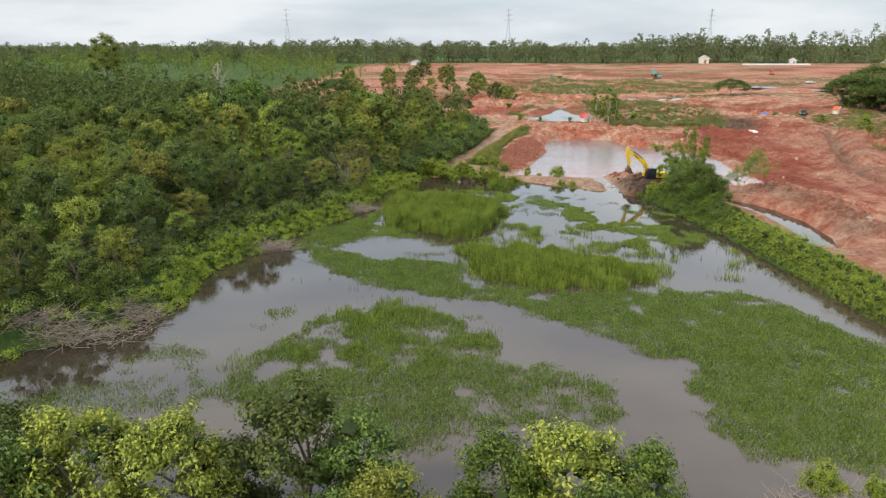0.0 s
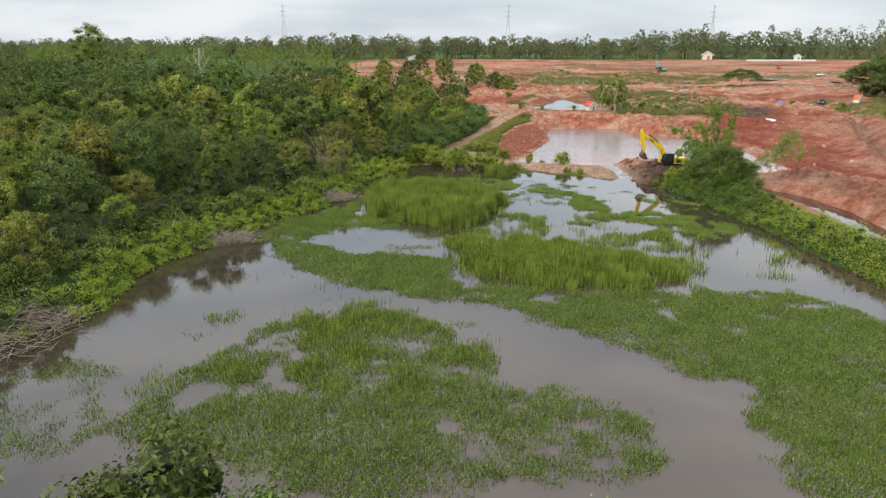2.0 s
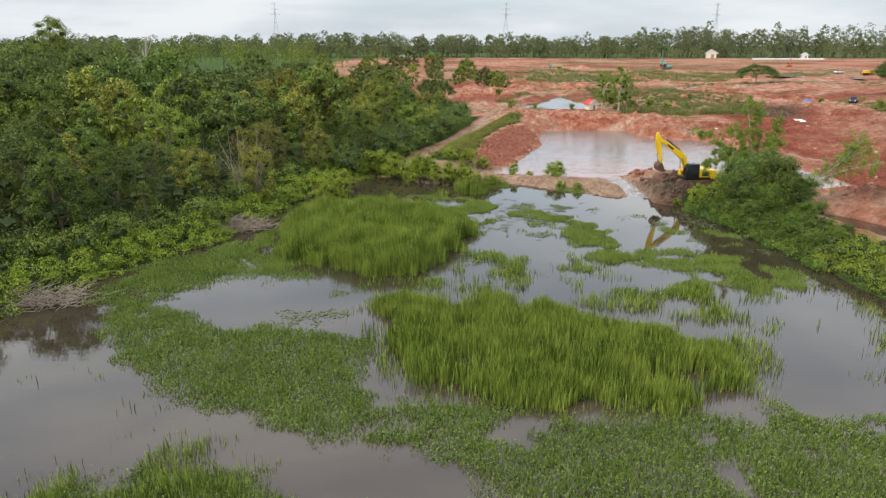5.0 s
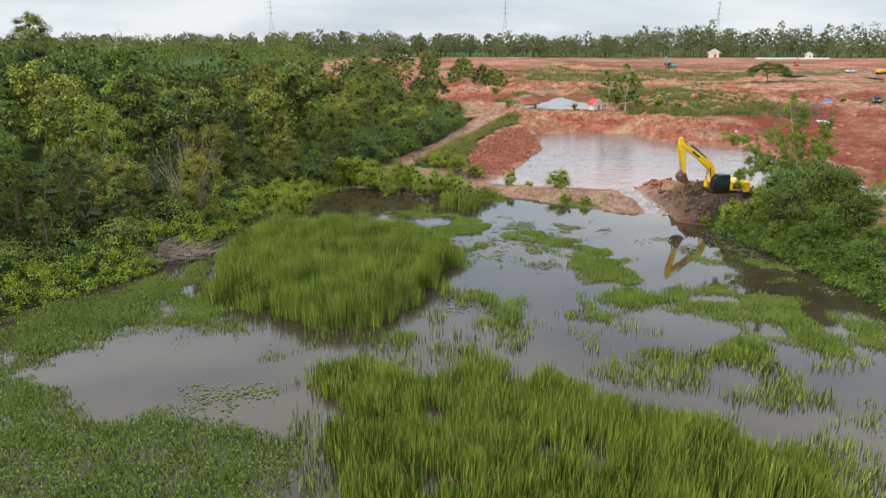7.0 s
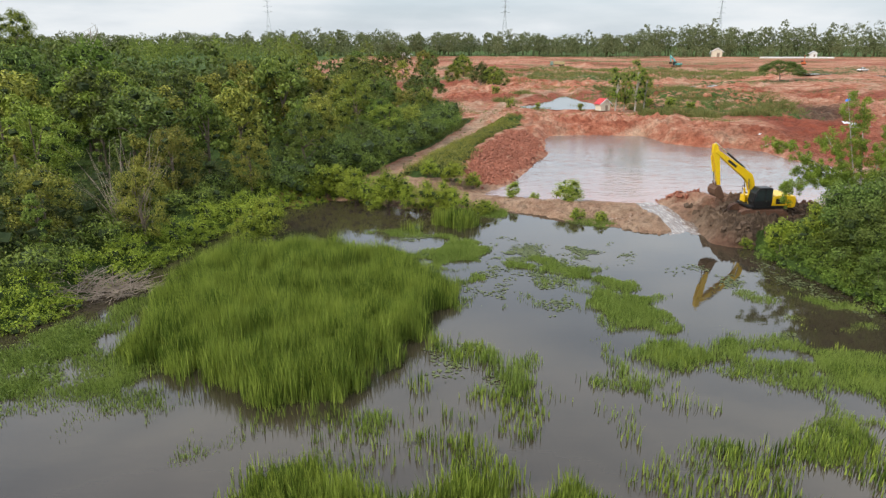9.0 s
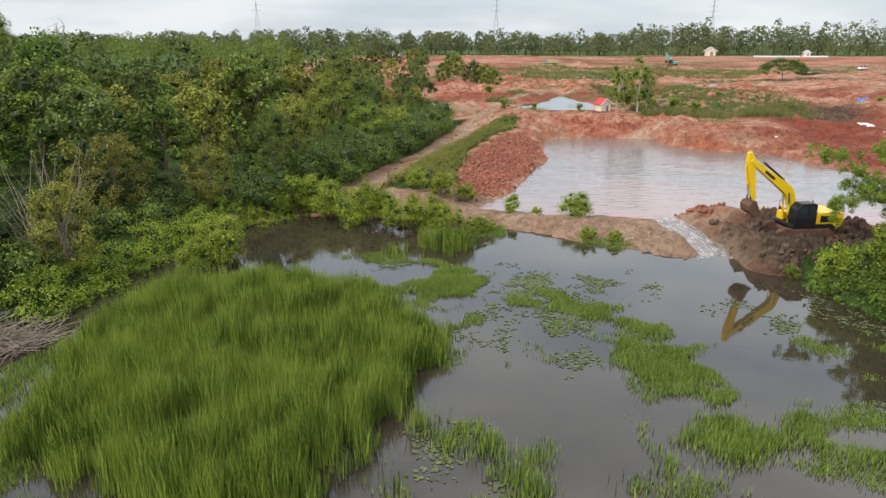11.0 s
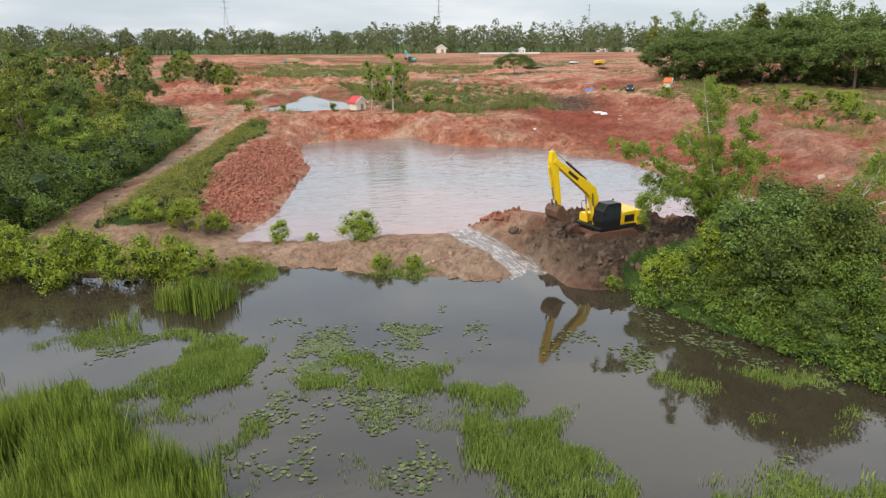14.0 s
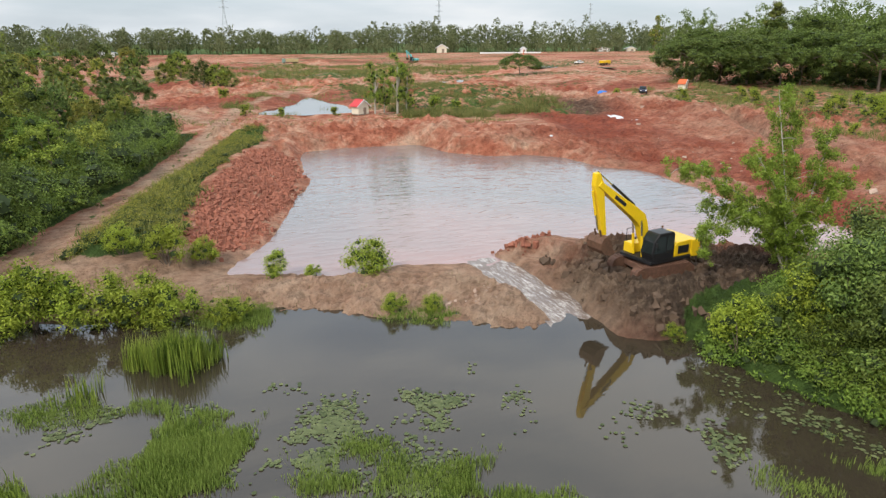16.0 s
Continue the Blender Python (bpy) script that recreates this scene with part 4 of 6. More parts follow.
MATS.append(([(25.6, 106), (29.7, 105.6), (30.5, 103.4), (37.9, 102.8), (40, 97), (38.8, 92), (34.3, 91.6), (29, 93.5), (27.5, 99), (24, 101.5)], 272, 0.46, 0.034, -0.50))
MATS.append(([(34.6, 112), (35.7, 113.6), (38.8, 112.2), (40, 108.5), (37, 108.6)], 323, 0.44, 0.034, -0.65))
MATS.append(([(30.5, 112.5), (33, 114), (37, 109), (36.2, 107.6), (33, 109.4)], 204, 0.35, 0.034, -0.55))
MATS.append(([(12.5, 109.8), (15, 110.8), (16.6, 109.5), (14.5, 108.4)], 170, 0.39, 0.034, -0.35))
MATS.append(([(10.2, 113), (13, 112), (11.6, 105), (10.2, 106)], 153, 0.61, 0.034, -0.25))
MATS.append(([(-9, 100), (-3, 97), (4, 93), (3, 91.5), (-4, 95), (-10, 97)], 102, 0.39, 0.034, -0.15))
MATS.append(([(28.2, 133.5), (23.5, 134.2), (23.8, 131.8), (27.6, 131.2)], 340, 0.50, 0.034, -1.05))
MATS.append(([(17.5, 138), (12, 139), (13, 135.2), (18.2, 134.6)], 306, 0.55, 0.034, -0.85))
MATS.append(([(10.0, 125.1), (10.4, 127.9), (11.8, 127.9), (13.1, 126.8), (14.9, 123.9), (14.6, 122.2), (13.8, 119.4), (12.5, 119.5), (9.2, 120.9), (6.4, 122.1), (7.1, 122.9), (9.1, 122.6)], 330, 0.42, 0.032, -1.0))
MATS.append(([(4.0, 129.4), (5.6, 129.3), (7.2, 129.2), (8.8, 127.6), (7.3, 127.7), (5.4, 127.9)], 260, 0.25, 0.032, -0.8))
MATS.append(([(13.2, 118.9), (14.2, 121.7), (15.8, 123.8), (18.0, 124.8), (18.9, 123.4), (18.1, 121.5), (17.9, 119.8), (16.3, 117.1)], 40, 0.22, 0.03, 0.1))
MATS.append(([(15.6, 117.5), (17.6, 119.8), (18.7, 120.6), (20.9, 120.3), (22.1, 119.2), (21.6, 116.3), (18.3, 115.3)], 260, 0.36, 0.032, -0.55))
MATS.append(([(12.6, 139.8), (16.6, 137.4), (15.9, 133.4), (13.6, 133.8), (12.9, 137.1)], 120, 0.34, 0.032, -0.1))
MATS.append(([(4.1, 122.3), (7.1, 122.7), (10.3, 122.6), (12.5, 125.8), (14.8, 124.2), (14.6, 120.8), (13.1, 118.2), (12.1, 115.5), (4.3, 118.7)], 200, 0.36, 0.034, -0.6))
MATS.append(([(17.8, 121.1), (21.4, 119.6), (25.6, 113.4), (23.8, 110.5), (16.0, 113.8)], 210, 0.38, 0.034, -0.40))
MATS.append(([(25.5, 105.9), (29.5, 105.9), (34.0, 102.8), (31.5, 100.3), (22.0, 102.2)], 210, 0.40, 0.034, -0.55))
MATS.append(([(19.5, 105.7), (29.8, 108.5), (39.1, 94.9), (36.0, 90.2), (26.7, 91.7), (19.1, 94.8)], 60, 0.40, 0.036, 0.05))
MATS.append(([(20, 104.5), (19.5, 110.5), (24, 113), (27, 109.5), (26, 104)], 170, 0.36, 0.034, -0.3))
MATS.append(([(-13, 101), (-9.5, 108), (-9, 101), (-3, 96), (2, 92.5), (-2, 91), (-8, 95)], 110, 0.36, 0.034, -0.3))
MATS.append(([(5, 131), (9, 130), (8.5, 126), (5.5, 126.5)], 40, 0.33, 0.034, -0.15))
MATS.append(([(-16.4, 102.4), (-16.1, 105.2), (-14.1, 109.2), (-11.6, 115.9), (-8.9, 112.2), (-10.1, 104.4), (-5.3, 99.9), (-7.6, 98.0), (-12.4, 101.3), (-13.6, 98.0)], 190, 0.45, 0.04, -0.9))
MATS.append(([(-13.6, 98.0), (-11.2, 98.6), (-9.1, 99.9), (-6.6, 99.3), (-7.6, 96.9), (-10.8, 96.3), (-11.2, 94.2)], 160, 0.42, 0.04, -0.6))
MATS.append(([(10.8, 102.8), (15.1, 102.1), (15.3, 98.0), (11.3, 97.5)], 120, 1.0, 0.04, -0.7))
MATS.append(([(20.4, 102.8), (25.5, 105.7), (28.7, 104.4), (28.0, 101.4), (23.6, 100.0), (21.2, 97.5), (19.2, 98.1)], 190, 0.7, 0.04, -0.8))
MATS.append(([(28.0, 102.8), (32.8, 102.1), (35.6, 100.3), (32.0, 94.8), (29.6, 98.1)], 170, 0.5, 0.04, -0.7))
MATS.append(([(4.9, 96.0), (7.7, 96.6), (9.3, 93.3), (5.8, 94.0)], 90, 0.8, 0.045, -0.5))
MATS.append(([(18.2, 97.5), (21.1, 96.3), (19.9, 93.3), (17.9, 95.0)], 80, 0.75, 0.045, -0.4))
MATS.append(([(20.1, 93.8), (25.3, 93.3), (23.9, 91.6), (20.5, 91.2)], 80, 0.7, 0.045, -0.4))
MATS.append(([(27.1, 94.3), (31.7, 94.3), (30.5, 92.4), (27.5, 91.2), (26.1, 92.4)], 120, 0.7, 0.045, -0.6))
MATS.append(([(1.1, 129.0), (3.8, 129.5), (6.8, 128.6), (6.8, 127.7), (4.0, 128.2), (1.4, 127.3)], 220, 0.35, 0.034, -0.9))
MATS.append(([(7.2, 121.3), (9.7, 123.3), (12.7, 125.3), (14.7, 124.1), (13.3, 119.9), (11.6, 118.3), (9.6, 118.1), (8.2, 119.2)], 300, 0.45, 0.034, -0.8))
MATS.append(([(11.7, 116.5), (12.8, 117.5), (14.9, 115.4), (15.0, 113.9), (12.2, 114.7)], 300, 0.45, 0.034, -0.9))
MATS.append(([(20.8, 119.3), (22.9, 118.1), (23.7, 115.2), (25.7, 114.1), (23.9, 112.6), (21.5, 113.4), (20.8, 116.7)], 300, 0.45, 0.034, -0.9))
MATS.append(([(18.6, 110.7), (20.8, 111.9), (23.7, 112.2), (26.2, 111.4), (25.9, 108.5), (26.1, 106.4), (25.0, 105.8), (21.3, 107.7), (19.0, 108.7)], 260, 0.55, 0.034, -0.7))
MATS.append(([(15.5, 110.5), (16.8, 111.9), (17.6, 110.7), (17.4, 109.3)], 240, 0.5, 0.034, -0.7))
MATS.append(([(26.2, 105.7), (28.6, 106.2), (29.7, 104.9), (29.0, 103.5), (26.0, 104.4)], 240, 0.5, 0.034, -0.7))
MATS.append(([(35.9, 113.7), (38.1, 113.5), (37.4, 111.0), (34.4, 111.0)], 240, 0.35, 0.034, -0.6))
MATS.append(([(36.7, 107.8), (39.6, 107.7), (40.3, 106.3), (37.2, 104.2), (36.9, 106.2)], 240, 0.4, 0.034, -0.6))
MATS.append(([(8.1, 113.6), (9.1, 114.7), (10.2, 113.5), (9.9, 112.1)], 200, 0.6, 0.034, -0.6))
MATS.append(([(-20.7, 65.4), (-19.5, 68.3), (-16.8, 69.3), (-16.6, 65.4), (-18.8, 61.4)], 60, 0.5, 0.05, -0.2))
MATS.append(([(-9.8, 71.4), (-3.3, 71.4), (-0.2, 65.5), (6.2, 62.2), (4.6, 59.3), (-1.4, 61.4), (-6.7, 65.5)], 40, 0.8, 0.05, 0.0))
MATS.append(([(-21.8, 54.4), (-19.9, 57.9), (-15.3, 62.1), (-10.2, 60.6), (-11.7, 55.5), (-15.0, 50.4), (-19.3, 50.4)], 40, 0.6, 0.05, 0.0))
grass_bed("marsh_grass", MATS, M_MAT, "small floating mats of fresh green marsh grass", "grass", g_rng, segs=2)

# lily pads: notched round leaves lying on the water
PADS = []
PADS.append([(16.5, 112), (20, 113), (21, 109), (17.5, 108)])
PADS.append([(28.5, 118.5), (31.5, 119.2), (32, 117.4), (29, 116.8)])
PADS.append([(14.0, 123.8), (18.6, 124.2), (17.4, 118.7), (14.0, 119.0)])
PADS.append([(21.4, 123.4), (25.8, 122.3), (24.9, 119.7), (22.0, 120.0)])
PADS.append([(24.2, 126), (26.2, 125.9), (25.2, 124)])
PADS.append([(32.0, 116.9), (34.6, 116.3), (32.8, 112.4), (30.9, 113.2)])
PADS.append([(6.1, 125.5), (6.7, 128.6), (8.9, 128.2), (8.8, 125.5)])
PADS.append([(14.6, 125.4), (16.2, 128.1), (17.3, 126.2)])
PADS.append([(35.2, 120.7), (36.8, 118.2), (37.4, 114.4), (35.6, 115.5)])
PADS.append([(11.0, 112), (12.4, 117.6), (15, 122), (17.8, 120), (16.8, 115.5), (14.6, 110)])
PADS.append([(-5.5, 89), (-1, 89.2), (0, 85.2), (-3.4, 84.5)])
PADS.append([(16.5, 117), (20, 118), (20.5, 113), (17, 112.5)])
PADS.append([(9, 103), (13, 104), (13, 99), (9.5, 99)])
PADS.append([(13.2, 118.9), (14.2, 121.7), (15.8, 123.8), (18.0, 124.8), (18.9, 123.4), (18.1, 121.5), (17.9, 119.8), (16.3, 117.1)])
PADS.append([(5.9, 125.9), (6.7, 126.7), (8.8, 126.5), (8.7, 125.6), (7.2, 125.1)])
PADS.append([(19, 124.6), (21, 122), (17.6, 121), (16, 124)])
PADS.append([(15.6, 117.5), (17.6, 119.8), (18.7, 120.6), (20.9, 120.3), (22.1, 119.2), (21.6, 116.3), (18.3, 115.3)])
PADS.append([(10.0, 125.1), (10.4, 127.9), (11.8, 127.9), (13.1, 126.8), (14.9, 123.9), (14.6, 122.2), (13.8, 119.4), (12.5, 119.5), (9.2, 120.9), (6.4, 122.1), (7.1, 122.9), (9.1, 122.6)])
PADS.append([(36.5, 121), (39, 116), (40.5, 109), (41, 103), (38.6, 104), (37.6, 110), (36, 115)])
PADS.append([(22, 124), (28, 122.5), (27, 119), (22, 120)])
PADS.append([(13.0, 119.4), (16.6, 124.1), (18.5, 122.5), (16.7, 117.3), (14.7, 118.7)])
PADS.append([(12.2, 111.2), (11.7, 114.4), (14.8, 113.6), (15.4, 112.9), (13.5, 111.3)])
PADS.append([(16.7, 115.1), (17.5, 113.4), (16.5, 112.4), (16.1, 113.9)])
PADS.append([(21.7, 123.2), (25.2, 122.2), (24.3, 120.9)])
PADS.append([(31.5, 114.8), (33.2, 114.1), (31.9, 113.0)])
PADS.append([(31.3, 105.6), (32.7, 105.2), (31.8, 104.4), (30.9, 105.0)])
PADS.append([(21.9, 123.4), (25.8, 122.1), (24.9, 119.8), (21.7, 120.6)])
PADS.append([(32.2, 116.2), (34.5, 116.2), (33.1, 112.8), (31.6, 113.0)])
PADS.append([(15.3, 123.3), (18.5, 124.0), (17.8, 120.4), (15.0, 118.9), (13.7, 119.8)])
PADS.append([(6.2, 126.2), (8.6, 126.6), (8.9, 125.6), (6.8, 125.1)])
vs, fs, n, single = [], [], 0, []
for outline in PADS:
    q = fill(outline, 30, g_rng, 1.6, -0.65, 0.8)
    for (x, y) in q:
        if 13.5 < x < 26 and 117.5 < y < 123.5 and len(single) < 280:
            single.append((x, y))
            continue
        rad, a0 = 0.05 + 0.07 * g_rng.random(), g_rng.random() * 6.283
        ang = a0 + np.linspace(0.15, 6.13, 10)
        tilt = g_rng.normal(size=2) * 0.05
        ring = np.stack([x + rad * np.cos(ang), y + rad * np.sin(ang), 0.018 + 0.012 * g_rng.random() + rad * (np.cos(ang) * tilt[0] + np.sin(ang) * tilt[1]) + 0.01], axis=1)
        vs += [np.array([[x, y, 0.02]]), ring]
        fs.append(np.array([(n, n + k, n + k + 1) for k in range(1, 10)]))
        n += 11
lily_pads = tagged(new("lily_pads", mesh_from("lily_pads", np.concatenate(vs), np.concatenate(fs), M_PAD)), "round grey-green lily pads floating on brown water", "lily pads", kind="stuff")
pad_meshes = []
for k in range(3):
    ang = np.linspace(0.15 + 0.05 * k, 6.13 - 0.04 * k, 12)
    ring = np.stack([np.cos(ang) * (1 + 0.06 * np.sin(3 * ang + k)), np.sin(ang), 0.10 * np.cos(ang * 2 + k)], axis=1)
    pad_meshes.append(mesh_from("lily_pad", np.concatenate([[[0, 0, 0]], ring]), np.array([(0, j, j + 1) for j in range(1, 12)]), M_PAD))
for x, y in single:
    ob = part("lily_pad", pad_meshes[g_rng.integers(3)], None, lily_pads)
    ob.matrix_basis = pose(x, y, 0.03 + 0.012 * g_rng.random(), 0, 0, g_rng.random() * 360) @ Matrix.Scale(0.05 + 0.07 * g_rng.random(), 4)


# ---- bank plants ----
def thicket(name, centres, radii, count, size, material, label, category="undergrowth", flat=0.8):
    return tagged(new(name, foliage_mesh(name, g_rng, centres, radii, count, size, material, flat, 0.6)), label, category, kind="stuff")


def along(line, gap, width, rise, rad, rng):
    """Clump centres along a line, resting on the ground."""
    c, r = [], []
    for (ax, ay), (bx, by) in zip(line, line[1:]):
        ln = math.hypot(bx - ax, by - ay)
        for k in range(max(1, int(ln / gap))):
            t = (k + rng.random()) / max(1, int(ln / gap))
            o = (rng.random() - 0.5) * width
            x, y = ax + (bx - ax) * t - (by - ay) / ln * o, ay + (by - ay) * t + (bx - ax) / ln * o
            q = rad * (0.6 + 0.8 * rng.random())
            if any(abs(x - e[0]) < e[2] * 0.5 and abs(y - e[1]) < e[3] * 0.8 for e in HEAPS) and rng.random() < 0.8:
                continue
            c.append((x, y, max(0.0, ground_z(x, y)) + rise * rng.random() + q * 0.2))
            r.append(q)
    return c, r


HEAPS = ((-38, 59.6, 10, 3.2, 1.6, 620), (-32.8, 64.6, 4, 2.6, 1.3, 300), (-24.6, 90.0, 4.5, 2.6, 1.0, 280), (-14.8, 112.2, 4.5, 3, 1.0, 320), (24.5, 34.5, 5, 2, 1.4, 260))
LEFT_SHORE = [(-60, 50.5), (-42.5, 57.8), (-35, 62.8), (-31.8, 69), (-32.6, 81), (-28.2, 89.4), (-24, 100), (-18, 109.2), (-15.2, 119.5), (-13.7, 128.8), (-9.2, 139), (-4.5, 144.2), (0, 144)]
c, r_ = along(LEFT_SHORE, 0.36, 2.6, 0.5, 0.9, g_rng)
c2, r2 = along([(x + 1.5, y - 0.9) for x, y in LEFT_SHORE], 0.34, 2.2, 0.15, 0.62, g_rng)
c, r_ = c + c2, r_ + r2
thicket("shore_creeper", c, r_, 120000, 0.085, M_LEAF_FRESH, "low bright green creeper along the marsh's edge")
c, r_ = along([(x - 4.0, y + 1.2) for x, y in LEFT_SHORE], 0.35, 6.0, 1.4, 1.3, g_rng)
thicket("undergrowth", c, r_, 76000, 0.11, M_LEAF, "dense green undergrowth in front of the wood")
c, r_ = along([(-10, 141), (-6, 148), (-1, 156), (2.5, 168), (6.5, 182), (9, 196), (10, 210), (2, 226)], 0.22, 7.0, 3.2, 1.7, g_rng)
thicket("undergrowth", c, r_, 80000, 0.115, M_LEAF_DARK, "tall leafy undergrowth at the edge of the wood")
c, r_ = along([(150, 251), (162, 246), (174, 236), (184, 222), (194, 206)], 0.4, 10.0, 4.0, 2.6, g_rng)
thicket("undergrowth", c, r_, 40000, 0.2, M_CREEPER, "dark undergrowth beneath the rain trees")
c, r_ = along([(-1, 150), (2.0, 162), (6.0, 175), (10.6, 193), (13, 208)], 0.35, 4.0, 1.6, 1.2, g_rng)
thicket("undergrowth", c, r_, 48000, 0.10, M_LEAF, "dense green undergrowth between wood and track")
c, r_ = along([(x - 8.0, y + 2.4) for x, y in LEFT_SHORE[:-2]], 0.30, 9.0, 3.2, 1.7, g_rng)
# dark leaf colour stands in for the shade between the trunks
thicket("undergrowth", c, r_, 60000, 0.12, M_LEAF_DARK, "saplings and bushes between the trunks, shade put into their dark leaf colour")
BUND = [(41.6, 121), (43.8, 112), (45.4, 104), (46.6, 96), (48.0, 84), (48.8, 72), (50.4, 60), (54, 45)]
c, r_ = along(BUND, 0.20, 3.6, 1.1, 0.95, g_rng)
c2, r2 = along([(x - 1.8, y) for x, y in BUND], 0.25, 2.2, 0.5, 0.8, g_rng)
c3, r3 = along([(40.4, 121), (41.4, 114), (42.8, 106), (43.8, 97), (45.2, 82), (46.0, 69), (48, 57)], 0.25, 1.2, 0.35, 0.6, g_rng)
c4, r4 = along([(x - 0.6, y) for x, y in BUND], 0.25, 4.0, 0.2, 0.7, g_rng)
c, r_ = c + c2 + c3 + c4, r_ + r2 + r3 + r4
low = [k for k in range(len(c)) if c[k][1] < 101]
top = [k for k in range(len(c)) if c[k][1] >= 101]
thicket("bund_creeper", [c[k] for k in low], [r_[k] for k in low], 90000, 0.072, M_LEAF_FRESH, "bright green creeper covering the bund beside the ditch")
thicket("bund_creeper", [c[k] for k in top], [r_[k] for k in top], 60000, 0.085, M_BUSH, "dense green creeper on the bank below the bushes")
c, r_ = along([(39.8, 122.6), (41.0, 121), (41.6, 118), (42.0, 114), (42.8, 109), (43.6, 104)], 0.15, 3.2, 0.3, 0.65, g_rng)
c2, r2 = along([(38.6, 122.6), (39.2, 119.5), (40.0, 115.5), (41.2, 110), (42.2, 104.5), (43.0, 98)], 0.22, 1.8, 0.2, 0.5, g_rng)
c3, r3 = along([(43, 122), (47.5, 123.5), (51, 123)], 0.12, 2.5, 0.6, 0.8, g_rng)
c, r_ = c + c2 + c3, r_ + r2 + r3
thicket("bank_creeper", c, r_, 46000, 0.085, M_BUSH, "green creeper hanging over the marsh's bank")
q = fill(SHOULDER, 2.6, g_rng, 3, -2.0, 0.6)
thicket("weeds", [(x, y, ground_z(x, y) + 0.25) for x, y in q], [0.45 + 0.55 * g_rng.random() for _ in q], 60000, 0.07, M_LEAF_OLIVE, "tall green weeds on the track's shoulder")


def grass_on_ground(name, outline, per, h, w, keep, label):
    q = fill(outline, per, g_rng, 6.0, keep, 1.5)
    z = height(q[:, 0], q[:, 1]) - 0.03
    v, f = blades(np.column_stack([q, z]), h * (0.5 + g_rng.random(len(q))), w, g_rng, segs=1, bend=0.8)
    return tagged(new(name, mesh_from(name, v, f, M_GRASS)), label, "grass", kind="stuff")


grass_on_ground("grass", [(39.5, 122), (41, 113), (43, 104), (44, 96), (45.4, 80), (46, 67), (50, 50), (56, 45), (53, 60), (51.5, 75), (50.5, 90), (49.5, 104), (48, 114), (46, 124)], 45, 0.55, 0.07, -1.5, "rank green grass on the bund")
grass_on_ground("grass", SHOULDER, 30, 0.7, 0.09, -0.9, "long green grass on the track's shoulder")
grass_on_ground("grass", [(0, 150), (4, 163), (8.5, 176), (13.5, 194), (16.5, 208), (13, 208), (10, 193), (5.5, 176), (1.5, 163), (-2, 152)], 26, 0.55, 0.09, -0.7, "green grass verge beside the dirt track")
grass_on_ground("grass", [(55, 216), (80, 214), (98, 226), (104, 262), (90, 300), (60, 300), (58, 250)], 30, 1.1, 0.13, -0.45, "patchy green grass on the cleared field")
grass_on_ground("grass", [(27, 238), (40, 241), (50, 236), (62, 236), (62, 246), (64, 270), (60, 284), (60, 252), (52, 243), (38, 242), (26, 244), (34, 262), (44, 284), (38, 280), (27, 258), (20, 244)], 26, 0.9, 0.11, -0.25, "rank green grass round the pale pool")
grass_on_ground("grass", [(113, 160), (118, 190), (120, 215), (112, 246), (150, 255), (175, 215), (170, 170), (150, 150)], 16, 0.8, 0.10, -0.1, "green scrub grass below the rain trees")
grass_on_ground("grass", [(20, 290), (60, 330), (160, 345), (190, 430), (90, 470), (20, 420)], 4, 1.1, 0.26, -0.1, "patchy green grass on the cleared field")

grass_on_ground("grass", [(20, 204), (60, 208), (76, 204), (92, 244), (140, 330), (60, 345), (18, 300), (14, 235)], 9, 0.55, 0.10, 0.12, "scattered tufts of weeds on the red earth")
grass_on_ground("grass", [(22, 196), (28, 203), (54, 203), (62, 190), (72, 182), (76, 196), (56, 212), (24, 214)], 5, 0.4, 0.09, 0.2, "sparse weeds on the bank behind the pond")

grass_on_ground("grass", [(13, 142.5), (22, 140), (31, 137), (33, 132), (29, 132.5), (20, 136), (12, 139.5)], 30, 0.22, 0.05, 0.05, "short trampled grass on the clay dam")

SHRUBS = [(0.2, 141.6, 1.0), (4.0, 139.6, 1.05), (7.6, 138.4, 0.95), (11.0, 137.4, 0.7), (14.2, 136.2, 0.5), (8.6, 146.6, 0.6), (-3.8, 143.2, 1.0), (2.2, 140.2, 1.05), (5.8, 139.2, 0.85), (9.4, 138.0, 0.95), (12.0, 137.2, 0.75), (15.5, 136.4, 0.45), (11.5, 145.6, 0.75), (14, 146.6, 0.55), (18.6, 142.0, 0.5), (24.6, 140.4, 0.8),
          (24.6, 133.6, 0.4), (26.8, 133.0, 0.35), (-5.8, 126.2, 1.05), (-7.6, 124.2, 0.8), (37.9, 123.6, 0.30), (39.6, 120.6, 0.85), (41.6, 118.6, 0.95), (21, 141.2, 0.3),
          (-1.8, 144.4, 0.9), (-6, 142.5, 0.8), (24.5, 36.0, 0.7), (27.5, 35.0, 0.55)]
for x, y, s in SHRUBS:
    plant("shrub", V_SHRUB[g_rng.integers(3)], x, y, s * 1.22, g_rng.random() * 360, LABELS["shrub"], "shrub", "waterside shrubs", z=max(-0.05, ground_z(x, y) - 0.1), tall=1.0)
V_FIELD = [plant_meshes(61, "shrub", 3.2, 4.2, 2200, 0.11, M_LEAF_FRESH, M_BARK)]
V_BIG = [plant_meshes(91 + i, "shrub", 6.2, 7.5, 16000, 0.092, (M_BUSH, M_LEAF_DARK)[i], M_BARK) for i in range(2)]
